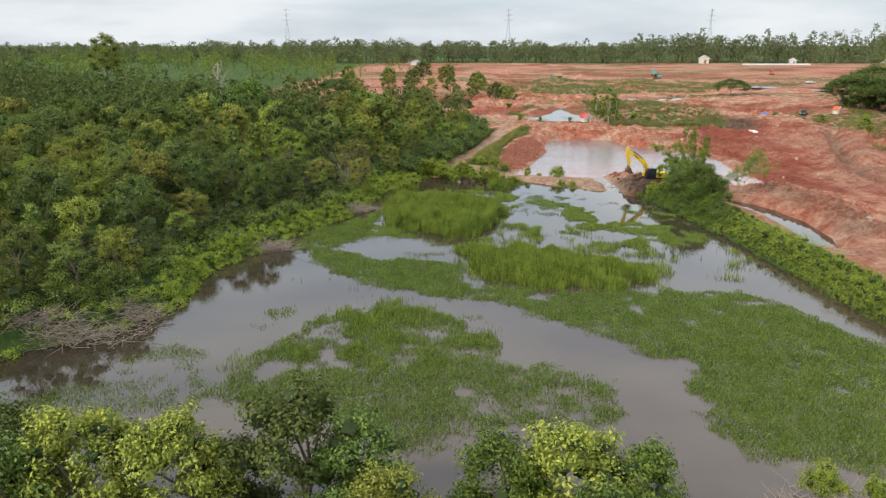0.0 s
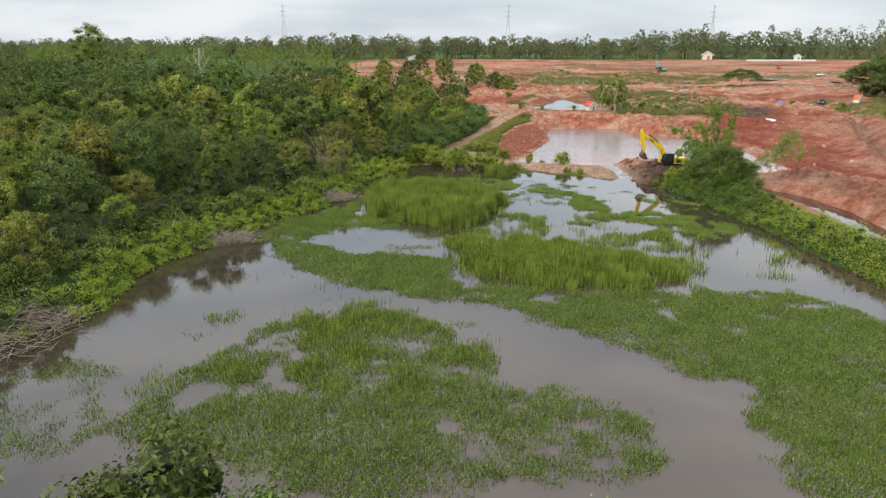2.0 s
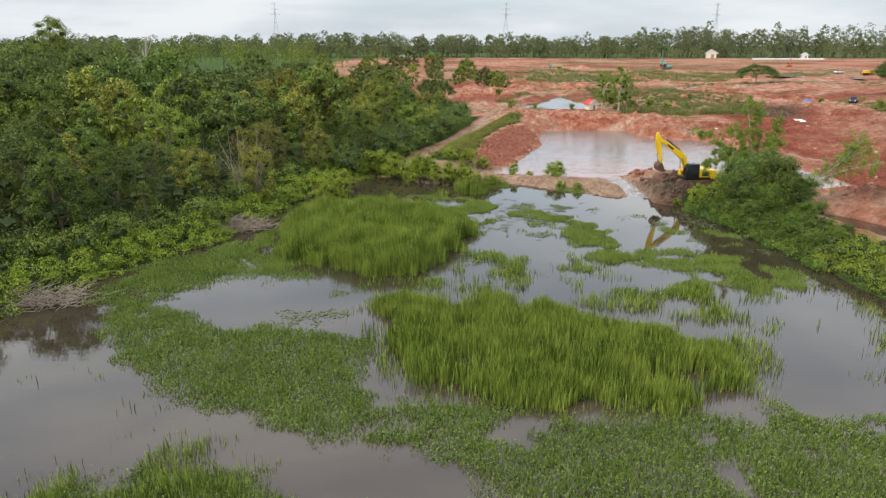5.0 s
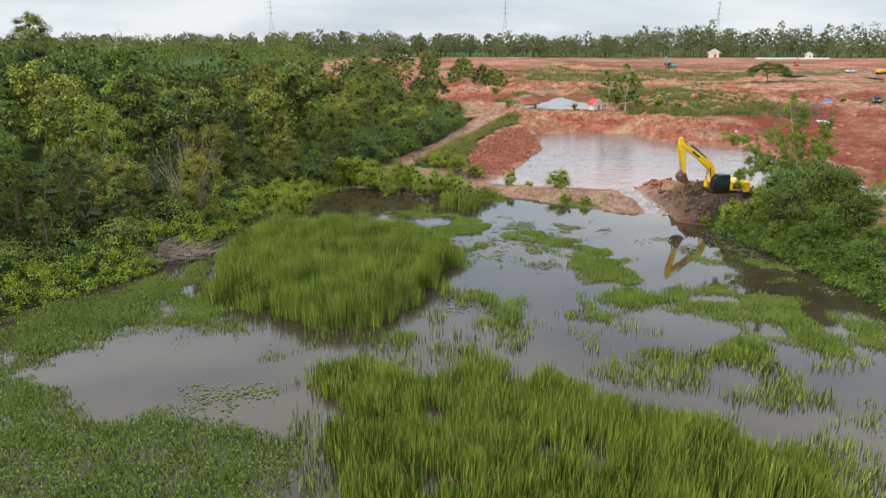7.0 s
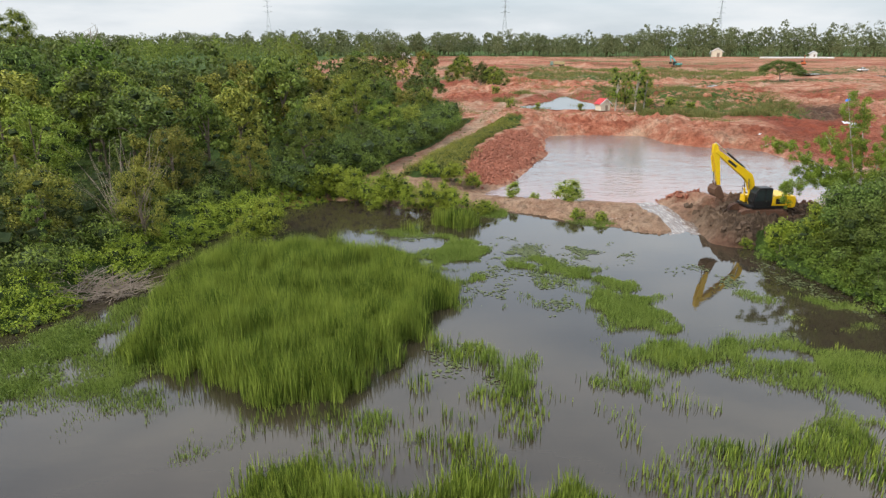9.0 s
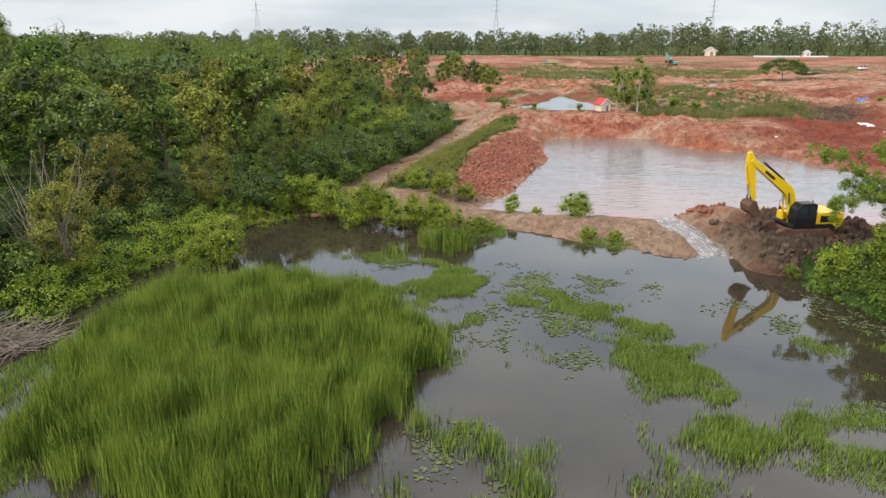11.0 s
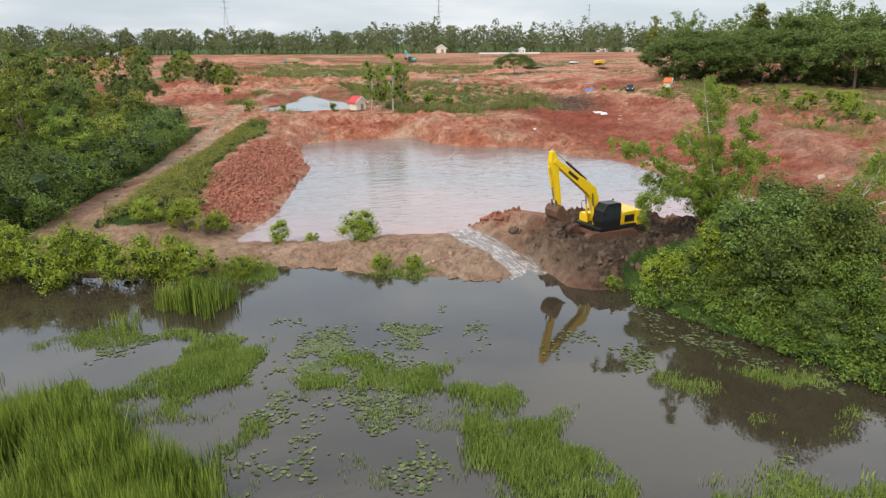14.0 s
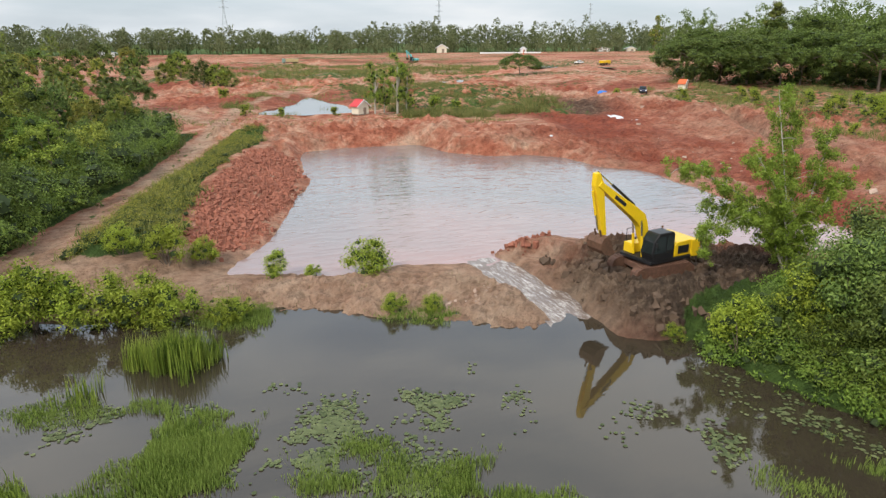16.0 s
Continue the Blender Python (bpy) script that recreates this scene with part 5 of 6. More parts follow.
for i, (x, y, s) in enumerate([(47.2, 123.0, 0.40), (41.4, 120.8, 0.42), (41.2, 116.4, 0.45), (42.2, 111.4, 0.5), (43.0, 106.0, 0.34), (44.2, 100.4, 0.28), (46.4, 98.0, 0.30), (46.8, 92.0, 0.26), (49.4, 121.0, 0.7), (43.0, 116.8, 0.92), (45.2, 113.4, 0.95), (47.0, 118.8, 0.95), (46.2, 108.6, 0.45), (49.6, 114.6, 0.7), (51, 122, 0.6), (45.0, 121.2, 0.48), (43.2, 111.2, 0.66), (47.4, 103.0, 0.34), (42.4, 118.6, 0.5), (42.6, 114.4, 0.80), (44.0, 107.4, 0.40)]):
    plant("large_bush", V_BIG[i % 2], x, y, s * (1.16 if s > 0.7 else 1.04), i * 77, "large dense green bush on the bank by the digger", "bush", "bank bushes", z=max(0, ground_z(x, y) - 0.4))
V_FRONT = [plant_meshes(101 + i, "round", 8, 6.4, 12000, 0.10, (M_LEAF_OLIVE, M_BUSH, M_LEAF_DARK)[i], M_BARK) for i in range(3)]
for i, (x, y, s, v) in enumerate([(-33, 34.5, 0.75, 2), (-28.5, 32, 0.9, 2), (-24, 30.5, 0.95, 2), (-19.5, 29.5, 0.95, 0), (-14.5, 30, 0.95, 0), (-12.5, 32.5, 0.7, 2), (-8.2, 31.4, 1.12, 2), (-4.6, 30.8, 0.95, 2),
                                  (3.2, 30.0, 0.9, 1), (6.8, 29.6, 0.98, 0), (10.6, 29.4, 0.86, 1), (-38, 36.5, 0.8, 2), (-22, 27, 0.9, 2), (-3, 26.5, 0.8, 0), (8, 26, 0.8, 2)]):
    plant("young_tree", V_FRONT[v], x, y, s * 1.27, i * 59, "young leafy tree on the near bank", "tree", "near bank trees", z=max(0, ground_z(x, y)))


def wispy_tree(name, x, y, stems, label, leaf, per=9000, spread=0.44):
    """Several thin stems with leaves along their outer parts; each stem ends at its own point."""
    root = new(name)
    root.matrix_world = pose(x, y, ground_z(x, y) - 0.1)
    cs, rs = [], []
    for pts in stems:
        bm = bmesh.new()
        limb(bm, pts, 0.10, 0.018, 6)
        part("stem", bm, M_BARK_PALE, root, smooth=True)
        for k in range(30):
            t = 0.14 + 0.86 * (k / 29)
            i = min(int(t * (len(pts) - 1)), len(pts) - 2)
            p = Vector(pts[i]).lerp(Vector(pts[i + 1]), t * (len(pts) - 1) - i)
            for _ in range(3):
                o = Vector(g_rng.normal(size=3)) * spread
                cs.append(tuple(p + o))
                rs.append(0.17 + 0.27 * g_rng.random())
                if g_rng.random() < 0.3:
                    bm = bmesh.new()
                    limb(bm, [p, p + o * 0.5 + Vector((0, 0, 0.08)), p + o * 1.1], 0.03, 0.008, 4)
                    part("twig", bm, M_BARK_PALE, root)
    v, f = leaf_cloud(g_rng, cs, rs, per * len(stems), 0.072, 1.0, 0.2)
    part("crown", mesh_from("crown", v, f, leaf), None, root)
    return tagged(root, label, "tree")


RX, RY = 0.92, -0.38


def side(u, z, d=0.0):
    """A point u metres across and z up, d deeper, seen from over the marsh."""
    return (RX * u - RY * d * 1.0, RY * u + RX * d, z)


wispy_tree("slender_tree", 48.4, 125.4, [
    [(0, 0, 0), side(-0.4, 3.5), side(-1.3, 7.4), side(-2.3, 12.0)],
    [(0, 0, 0), side(0.1, 3.5, 0.6), side(-0.2, 7.0, 1), side(-0.7, 10.8, 1.4)],
    [(0, 0, 0), side(0.5, 3.0, 0.4), side(1.3, 6.4, 0.8), side(2.0, 9.4, 1.2)],
    [(0, 0, 0), side(0.5, 2.8, -0.4), side(1.2, 5.4, -0.8), side(2.2, 7.2, -1)],
    [(0, 0, 0), side(-1.6, 3.2, -0.4), side(-3.6, 4.6, -0.8), side(-5.2, 4.0, -1), side(-6.4, 2.6, -1.2)],
    [(0, 0, 0), side(-1.2, 3.4), side(-3.6, 5.6), side(-6.0, 6.9), side(-7.6, 7.4)],
    [(0, 0, 0), side(-1.0, 3.0, 0.5), side(-3.0, 4.6, 0.9), side(-5.6, 4.9, 1.2)],
    [(0, 0, 0), side(-0.8, 3.6, -0.5), side(-2.0, 6.2, -0.9), side(-3.6, 8.4, -1)],
], "slender wispy tree with pale bending stems beside the digger", M_WISP)
wispy_tree("leaning_tree", 50.5, 119.5, [
    [(0, 0, 0), (2.2, -0.2, 3.0), (5.0, -0.4, 5.6), (8.4, -0.4, 7.4)],
    [(0, 0, 0), (2.0, 0.4, 2.8), (4.8, 1.0, 5.0), (7.4, 1.6, 6.6)],
    [(2.2, -0.2, 3.0), (4.6, -1.4, 4.6), (7.2, -2.0, 5.4), (9.0, -2.0, 5.8)],
    [(5.0, -0.4, 5.6), (6.6, 0.2, 7.0), (7.6, 0.4, 8.0)],
], "leaning tree with a thin pale trunk over the ditch", M_WISP, 3600, 0.7)


def brush_pile(name, x, y, w, d, h, count, label, upright=False):
    """Dead twigs: thin three-sided rods, heaped or fanned."""
    vs, fs, n = [], [], 0
    for _ in range(count):
        px, py = x + g_rng.normal() * w * 0.35, y + g_rng.normal() * d * 0.35
        a = g_rng.random() * 6.283
        ln = h * (0.6 + 0.8 * g_rng.random()) if upright else 0.8 + 1.8 * g_rng.random()
        el = radians(55 + 30 * g_rng.random()) if upright else radians(-8 + 40 * g_rng.random())
        dv = np.array([math.cos(a) * math.cos(el), math.sin(a) * math.cos(el), math.sin(el)])
        p0 = np.array([px, py, max(0.0, ground_z(px, py)) + (0 if upright else h * g_rng.random() * 0.7)])
        droop = np.array([0, 0, -0.16 * ln if upright else -0.05])
        r0 = 0.03 if upright else 0.028
        e1 = np.cross(dv, [0.3, 0.2, 0.93])
        e1 /= np.linalg.norm(e1)
        e2 = np.cross(dv, e1)
        rings = [p0, p0 + dv * ln * 0.5, p0 + dv * ln + droop]
        for p, q in zip(rings, (1, 0.75, 0.3)):
            vs.append(np.array([p + r0 * q * (e1 * math.cos(t) + e2 * math.sin(t)) for t in (0, 2.09, 4.19)]))
        for k in (0, 3):
            fs.append(np.array([(n + k + j, n + k + (j + 1) % 3, n + k + 3 + (j + 1) % 3, n + k + 3 + j) for j in range(3)]))
        n += 9
    return tagged(new(name, mesh_from(name, np.concatenate(vs), np.concatenate(fs), M_TWIG)), label, "dead brush", kind="stuff")


for x, y, w, d, h, k in HEAPS:
    brush_pile("dead_brush", x, y, w, d, h, k, "heap of grey dead branches at the water's edge")
brush_pile("dry_bamboo", -17.5, 122.8, 2.2, 1.6, 8.5, 60, "fan of dry grey bamboo stalks before the wood", True)

def bare_tree(name, x, y, tall, seed, label):
    """A leafless pale tree: a leaning trunk whose limbs fork twice."""
    rng_ = np.random.default_rng(seed)
    root = new(name)
    root.matrix_world = pose(x, y, ground_z(x, y) - 0.3)
    fork = Vector((0.03 * tall, 0, 0.48 * tall))
    bm = bmesh.new()
    limb(bm, [(0, 0, 0), (0.02 * tall, 0, 0.25 * tall), fork, fork + Vector((-0.02 * tall, 0, 0.22 * tall)), fork + Vector((0.01 * tall, 0, 0.45 * tall))], 0.020 * tall, 0.006 * tall, 8)
    part("trunk", bm, M_BARK_PALE, root, smooth=True)
    for k in range(9):
        a, h0 = k * 2.4 + rng_.random(), 0.30 + 0.42 * k / 8
        start = Vector((0.025 * tall, 0, h0 * tall))
        out = Vector((math.cos(a), math.sin(a), 0)) * tall * (0.20 - 0.010 * k) + Vector((0, 0, tall * (0.16 + 0.05 * rng_.random())))
        tip = start + out
        mid = start + out * 0.5 + Vector((0, 0, -0.02 * tall))
        bm = bmesh.new()
        limb(bm, [start, mid, tip], 0.0085 * tall, 0.003 * tall, 6)
        for j in range(4):
            base = mid.lerp(tip, j / 3.2)
            limb(bm, [base, base + Vector((rng_.normal() * 0.05, rng_.normal() * 0.05, 0.06)) * tall, base + Vector((rng_.normal() * 0.09, rng_.normal() * 0.09, 0.12)) * tall], 0.0040 * tall, 0.0015 * tall, 5)
        part("limb", bm, M_BARK_PALE, root)
    return tagged(root, label, "tree")


bare_tree("bare_tree", -82.8, 248.0, 20.0, 4, "leafless pale grey tree standing in the wood")

# ---- rain trees, single trees, woods further off ----
for x, y, s in ((153, 248, 1.02), (164, 239, 1.12), (174, 230, 1.2), (177, 210, 1.2), (166, 257, 1.25), (187, 241, 1.5), (192, 216, 1.5), (160, 245, 0.95), (170, 233, 1.0), (184, 222, 1.1)):
    plant("rain_tree", V_UMB[g_rng.integers(2)], x, y, s * 1.05, g_rng.random() * 360, "wide dark green rain tree with a spreading crown", "tree", "rain trees", tall=0.90)
plant("rain_tree", V_UMB[0], 138, 322, 0.74, 40, "lone umbrella-shaped tree on the red field", "tree", tall=0.8)
plant("rain_tree", V_UMB[1], -46, 285, 0.85, 10, "dark spreading tree at the edge of the wood", "tree")
for x, y, s in ((-22, 272, 1.0), (-14, 262, 0.8), (-34, 262, 1.0), (-4, 252, 0.7), (2, 262, 0.75), (-8, 290, 0.9), (6, 300, 0.8), (14, 312, 0.85), (24, 306, 1.0), (28, 302, 0.9), (31, 309, 0.8), (20, 372, 1.2), (18, 384, 1.1), (-16, 330, 1.1), (-28, 350, 1.2),
                (-6, 345, 1.0), (4, 360, 1.0), (-40, 320, 1.1), (-60, 300, 1.2), (-75, 330, 1.3), (-50, 370, 1.2), (-18, 400, 1.3), (-34, 420, 1.3), (0, 430, 1.3), (-14, 480, 1.6), (4, 462, 1.3), (-60, 430, 1.4), (-2, 240, 0.6), (-14, 310, 0.9)):
    plant("tree", V_FAR[g_rng.integers(5)], x, y, s, g_rng.random() * 360, "leafy green tree at the edge of the field", "tree", "field trees", z=ground_z(x, y) - 1.2 * s)
plant("rain_tree", V_UMB[1], 6, 246, 0.5, 70, "dark spreading tree beside the dirt track", "tree")
V_HUT = [plant_meshes(171 + i, "tall", 11, 7.5, 3600, 0.13, M_WISP, M_BARK_PALE) for i in range(2)]
for x, y, s in ((51.6, 226, 0.80), (56.0, 225, 0.95), (58.6, 227, 0.80), (54.2, 228, 0.7)):
    plant("tree", V_HUT[g_rng.integers(2)], x, y, s * 1.0, g_rng.random() * 360, "young slender tree beside the small hut", "tree", "trees by the hut", tall=1.15)
for x, y, s in ((66, 229, 1.0), (70, 227, 0.8), (62, 233, 0.7), (33, 226.6, 0.5), (43.5, 226.2, 0.55), (118, 236, 0.7), (126, 222, 0.9), (131, 206, 1.1), (138, 198, 1.0), (143, 190, 0.9), (122, 166, 0.9), (126, 172, 1.1), (130, 178, 1.2), (127, 184, 1.0), (134, 188, 1.2), (124, 192, 0.8), (118, 172, 0.7), (136, 180, 1.1), (136, 214, 0.9), (27, 231, 0.7), (26, 262, 0.9)):
    plant("shrub", V_FIELD[0], x, y, s, g_rng.random() * 360, "green scrub bush on the cleared ground", "shrub", "field shrubs")
plant("tall_tree", V_ROUND[3], -205, 414, 3.1, 0, "tall dark tree standing above the wood", "tree", tall=1.05)
plant("tall_tree", V_TALL[0], 182, 248, 1.75, 0, "tall emergent tree above the rain trees", "tree")
plant("tall_tree", V_TALL[1], 640, 850, 3.6, 0, "tall dark tree above the far tree line", "tree")
more = [(214 + 120 * g_rng.random() - 0.1 * k, 200 + 1.2 * k + 20 * g_rng.random(), 17 + 9 * g_rng.random(), 10 + 5 * g_rng.random()) for k in range(110)]
more += [(216 + 40 * g_rng.random(), 245 + 40 * g_rng.random(), 22 + 7 * g_rng.random(), 10 + 4 * g_rng.random()) for _ in range(16)]
joined_trees("wood", more, "green wood behind the rain trees", 620, 0.42, M_LEAF_DARK)
more = [(-420 + 430 * g_rng.random() - 0.1 * k, 420 + 2.2 * k, 14 + 8 * g_rng.random(), 10 + 5 * g_rng.random()) for k in range(190)]
more = [m for m in more if m[0] < 40 - 0.45 * (m[1] - 300)]
joined_trees("wood", more, "green wood stretching to the horizon", 260, 0.6)


# ---- solid things ----
def box(bm, sx, sy, sz, at=(0, 0, 0), bevel=0.0, turn=None, taper=None):
    """A bevelled block centred on at; taper shrinks its top in x and y."""
    made = bmesh.ops.create_cube(bm, size=1.0)["verts"]
    for v in made:
        k = taper if taper and v.co.z > 0 else (1, 1)
        v.co = Vector((v.co.x * sx * k[0], v.co.y * sy * k[1], v.co.z * sz))
    if bevel:
        edges = list({e for v in made for e in v.link_edges})
        res = bmesh.ops.bevel(bm, geom=edges, offset=bevel, segments=2, affect='EDGES', profile=0.6)
        made = list({v for f in res["faces"] for v in f.verts} | {v for v in made if v.is_valid})
    m = Matrix.Translation(at) @ (turn or Matrix.Identity(4))
    for v in made:
        v.co = m @ v.co
    return made


def one_box(name, sx, sy, sz, at, material, parent, bevel=0.03, label="", turn=None, taper=None):
    bm = bmesh.new()
    box(bm, sx, sy, sz, at, bevel, turn, taper)
    return part(name, bm, material, parent, label)


def extruded(outline, y0, y1, bevel=0.0):
    """A side profile in x and z, drawn out from y0 to y1."""
    bm = bmesh.new()
    a = [bm.verts.new((x, y0, z)) for x, z in outline]
    b = [bm.verts.new((x, y1, z)) for x, z in outline]
    n = len(outline)
    bm.faces.new(a)
    bm.faces.new(b[::-1])
    for i in range(n):
        bm.faces.new((a[(i + 1) % n], a[i], b[i], b[(i + 1) % n]))
    bmesh.ops.recalc_face_normals(bm, faces=bm.faces[:])
    if bevel:
        bmesh.ops.bevel(bm, geom=bm.edges[:], offset=bevel, segments=2, affect='EDGES', profile=0.6)
    return bm


def rod(name, p, q, r, material, parent, sides=10, label=""):
    bm = bmesh.new()
    limb(bm, [p, Vector(p).lerp(Vector(q), 0.5), q], r, r, sides)
    bm.faces.new([v for v in bm.verts[:sides]][::-1])
    return part(name, bm, material, parent, label, smooth=False)


def disc(name, at, radius, width, material, parent, sides=20, label=""):
    """A wheel-like disc with its axle along y."""
    bm = bmesh.new()
    bmesh.ops.create_cone(bm, cap_ends=True, segments=sides, radius1=radius, radius2=radius, depth=width, matrix=Matrix.Translation(at) @ Matrix.Rotation(radians(90), 4, 'X'))
    bmesh.ops.bevel(bm, geom=[e for e in bm.edges if len(e.link_faces) == 2 and e.calc_face_angle(0) > 1.0], offset=radius * 0.08, segments=2, affect='EDGES')
    return part(name, bm, material, parent, label)


M_YELLOW = plain("yellow_paint", (0.80, 0.52, 0.012), 0.35, vary=0.12, scale=2.0, bump=0.02, spec=0.5)
M_TEAL = plain("teal_paint", (0.10, 0.42, 0.42), 0.4, vary=0.15, scale=2.0, bump=0.02)
M_BLACK = plain("black_paint", (0.018, 0.018, 0.02), 0.45, vary=0.3, scale=5, bump=0.05)
M_STEEL = plain("worn_steel", (0.19, 0.10, 0.062), 0.65, 0.35, vary=0.4, scale=5)
M_TRACK = plain("muddy_track_steel", (0.17, 0.085, 0.055), 0.8, 0.1, vary=0.45, scale=4, bump=0.4)
M_CHROME = plain("chrome_rod", (0.6, 0.6, 0.6), 0.2, 1.0, vary=0.1, bump=0)
M_RUBBER = plain("rubber", (0.02, 0.02, 0.02), 0.9, vary=0.3)
M_GLASS = Mat("tinted_glass", 0.05, spec=0.6).color((0.03, 0.04, 0.042)).m
M_MARK = plain("dark_marking", (0.02, 0.02, 0.03), 0.5, bump=0)
M_RED_ROOF = plain("red_roof", (0.55, 0.045, 0.05), 0.6, vary=0.2, scale=3)
M_ORANGE_ROOF = plain("orange_roof", (0.55, 0.13, 0.04), 0.7, vary=0.2, scale=3)
M_CREAM = plain("cream_wall", (0.72, 0.66, 0.52), 0.85, vary=0.15, scale=2)
M_WHITE = plain("white_paint", (0.78, 0.78, 0.76), 0.45, vary=0.08, scale=2, bump=0.02)
M_SHEET = plain("white_sheet", (0.62, 0.64, 0.66), 0.5, vary=0.12, scale=1.5, bump=0.4)
M_BLUE = plain("blue_tarpaulin", (0.015, 0.17, 0.62), 0.45, vary=0.25, scale=2, bump=0.5)
M_DARKCAR = plain("dark_car_paint", (0.03, 0.035, 0.06), 0.25, vary=0.1, scale=2, bump=0)
M_GALV = plain("galvanised_steel", (0.52, 0.54, 0.57), 0.5, 0.2, vary=0.15, scale=0.5, bump=0)
M_TIMBER = plain("grey_timber", (0.32, 0.25, 0.19), 0.85, vary=0.35, scale=4)
M_CLOD_RED = plain("red_clods", (0.38, 0.15, 0.10), 0.95, vary=0.45, scale=1.4, bump=0.5, spec=0.15)
M_CLOD_BROWN = plain("brown_clods", (0.13, 0.088, 0.062), 0.95, vary=0.5, scale=1.2, bump=0.6, spec=0.15)
M_STONE = plain("pale_stones", (0.50, 0.36, 0.28), 0.9, vary=0.35, scale=1.5, bump=0.5, spec=0.2)


def beam(pts, thick, y0, y1, bevel=0.03):
    """A box beam that bends through the points, as deep as thick at each."""
    up, low = [], []
    n = len(pts)
    for i, (x, z) in enumerate(pts):
        ax, az = pts[max(i - 1, 0)]
        bx, bz = pts[min(i + 1, n - 1)]
        ln = math.hypot(bx - ax, bz - az)
        nx_, nz_ = -(bz - az) / ln, (bx - ax) / ln
        up.append((x + nx_ * thick[i] / 2, z + nz_ * thick[i] / 2))
        low.append((x - nx_ * thick[i] / 2, z - nz_ * thick[i] / 2))
    return extruded(up + low[::-1], y0, y1, bevel)


def track_outline(ln, h, k=7):
    out = []
    for c, a0 in ((ln / 2 - h / 2, -90), (-ln / 2 + h / 2, 90)):
        for i in range(k):
            a = radians(a0 + 180 * i / (k - 1))
            out.append((c + math.cos(a) * h / 2, h / 2 + math.sin(a) * h / 2))
    return out


def digger(name, x, y, z, heading, track_turn, paint, scale, label, arm=None, full=True):
    """A tracked digger; +x is where its arm points."""
    root = new(name)
    root.matrix_world = pose(x, y, z, 0, 0, heading) @ Matrix.Scale(scale, 4)
    tt = Matrix.Rotation(radians(track_turn), 4, 'Z')
    for s in (-1, 1):
        bm = extruded(track_outline(4.3, 0.92), s * 1.2 - 0.3, s * 1.2 + 0.3, 0.03)
        bm.transform(tt)
        tr = part("track", bm, M_TRACK, root, "mud-covered steel track")
        if full:
            for k in range(26):
                u = -1.65 + 3.3 * (k % 13) / 12
                b2 = bmesh.new()
                box(b2, 0.16, 0.62, 0.05, (u, s * 1.2, 0.94 if k < 13 else 0.02), 0.01)
                b2.transform(tt)
                part("track_shoe", b2, M_TRACK, tr)
            for k in range(7):
                b2 = bmesh.new()
                bmesh.ops.create_cone(b2, cap_ends=True, segments=14, radius1=0.16 if 0 < k < 6 else 0.34, radius2=0.16 if 0 < k < 6 else 0.34, depth=0.66,
                                      matrix=Matrix.Translation((-1.68 + 0.56 * k, s * 1.2, 0.24 if 0 < k < 6 else 0.46)) @ Matrix.Rotation(radians(90), 4, 'X'))
                b2.transform(tt)
                part("roller", b2, M_STEEL, tr)
    bm = bmesh.new()
    box(bm, 2.6, 1.9, 0.36, (0, 0, 0.66), 0.05)
    bm.transform(tt)
    part("undercarriage", bm, M_TRACK, root)
    bm = bmesh.new()
    bmesh.ops.create_cone(bm, cap_ends=True, segments=24, radius1=0.72, radius2=0.72, depth=0.24, matrix=Matrix.Translation((0, 0, 0.94)))
    part("turntable", bm, M_BLACK, root)
    one_box("deck", 4.0, 2.6, 0.22, (-0.65, 0, 1.16), M_BLACK, root, 0.04)
    # rounded counterweight and engine hood
    part("counterweight", extruded([(-2.75, 1.15), (-2.80, 1.6), (-2.70, 2.15), (-1.95, 2.2), (-1.95, 1.1), (-2.55, 1.05)], -1.32, 1.32, 0.10), paint, root)
    part("engine_hood", extruded([(-1.95, 1.28), (-1.95, 2.24), (-0.75, 2.18), (-0.55, 1.95), (-0.55, 1.28)], -1.28, 1.28, 0.06), paint, root)
    one_box("side_box", 1.7, 0.75, 0.62, (0.25, -0.92, 1.58), paint, root, 0.06)
    one_box("grille", 0.9, 0.02, 0.5, (-1.3, 1.29, 1.7), M_BLACK, root, 0.005)
    rod("exhaust_pipe", (-1.3, -0.5, 2.2), (-1.3, -0.5, 2.75), 0.06, M_STEEL, root)
    # cab
    cab = part("cab", extruded([(-0.45, 1.27), (-0.45, 2.82), (-0.28, 2.95), (0.82, 2.95), (1.22, 2.45), (1.32, 1.75), (1.18, 1.27)], 0.33, 1.33, 0.06), M_BLACK, root, "black operator's cab with dark glass")
    for s, yy in ((1, 1.338), (-1, 0.322)):
        part("side_window", extruded([(0.30, 1.75), (0.30, 2.72), (0.78, 2.72), (1.08, 2.4), (1.16, 1.75)], yy - 0.008, yy + 0.008), M_GLASS, cab)
        part("rear_side_window", extruded([(-0.34, 1.85), (-0.34, 2.72), (0.18, 2.72), (0.18, 1.85)], yy - 0.008, yy + 0.008), M_GLASS, cab)
    bm = bmesh.new()
    f = [bm.verts.new(p) for p in ((1.335, 0.42, 1.72), (1.335, 1.24, 1.72), (1.235, 1.24, 2.44), (1.235, 0.42, 2.44))]
    bm.faces.new(f)
    g2 = [bm.verts.new(p) for p in ((1.215, 0.42, 2.50), (1.215, 1.24, 2.50), (0.90, 1.24, 2.88), (0.90, 0.42, 2.88))]
    bm.faces.new(g2)
    bmesh.ops.solidify(bm, geom=bm.faces[:], thickness=-0.012)
    part("windscreen", bm, M_GLASS, cab, "pale reflecting windscreen")
    one_box("door_handle", 0.16, 0.03, 0.04, (0.1, 1.36, 1.72), M_CHROME, cab, 0.008)
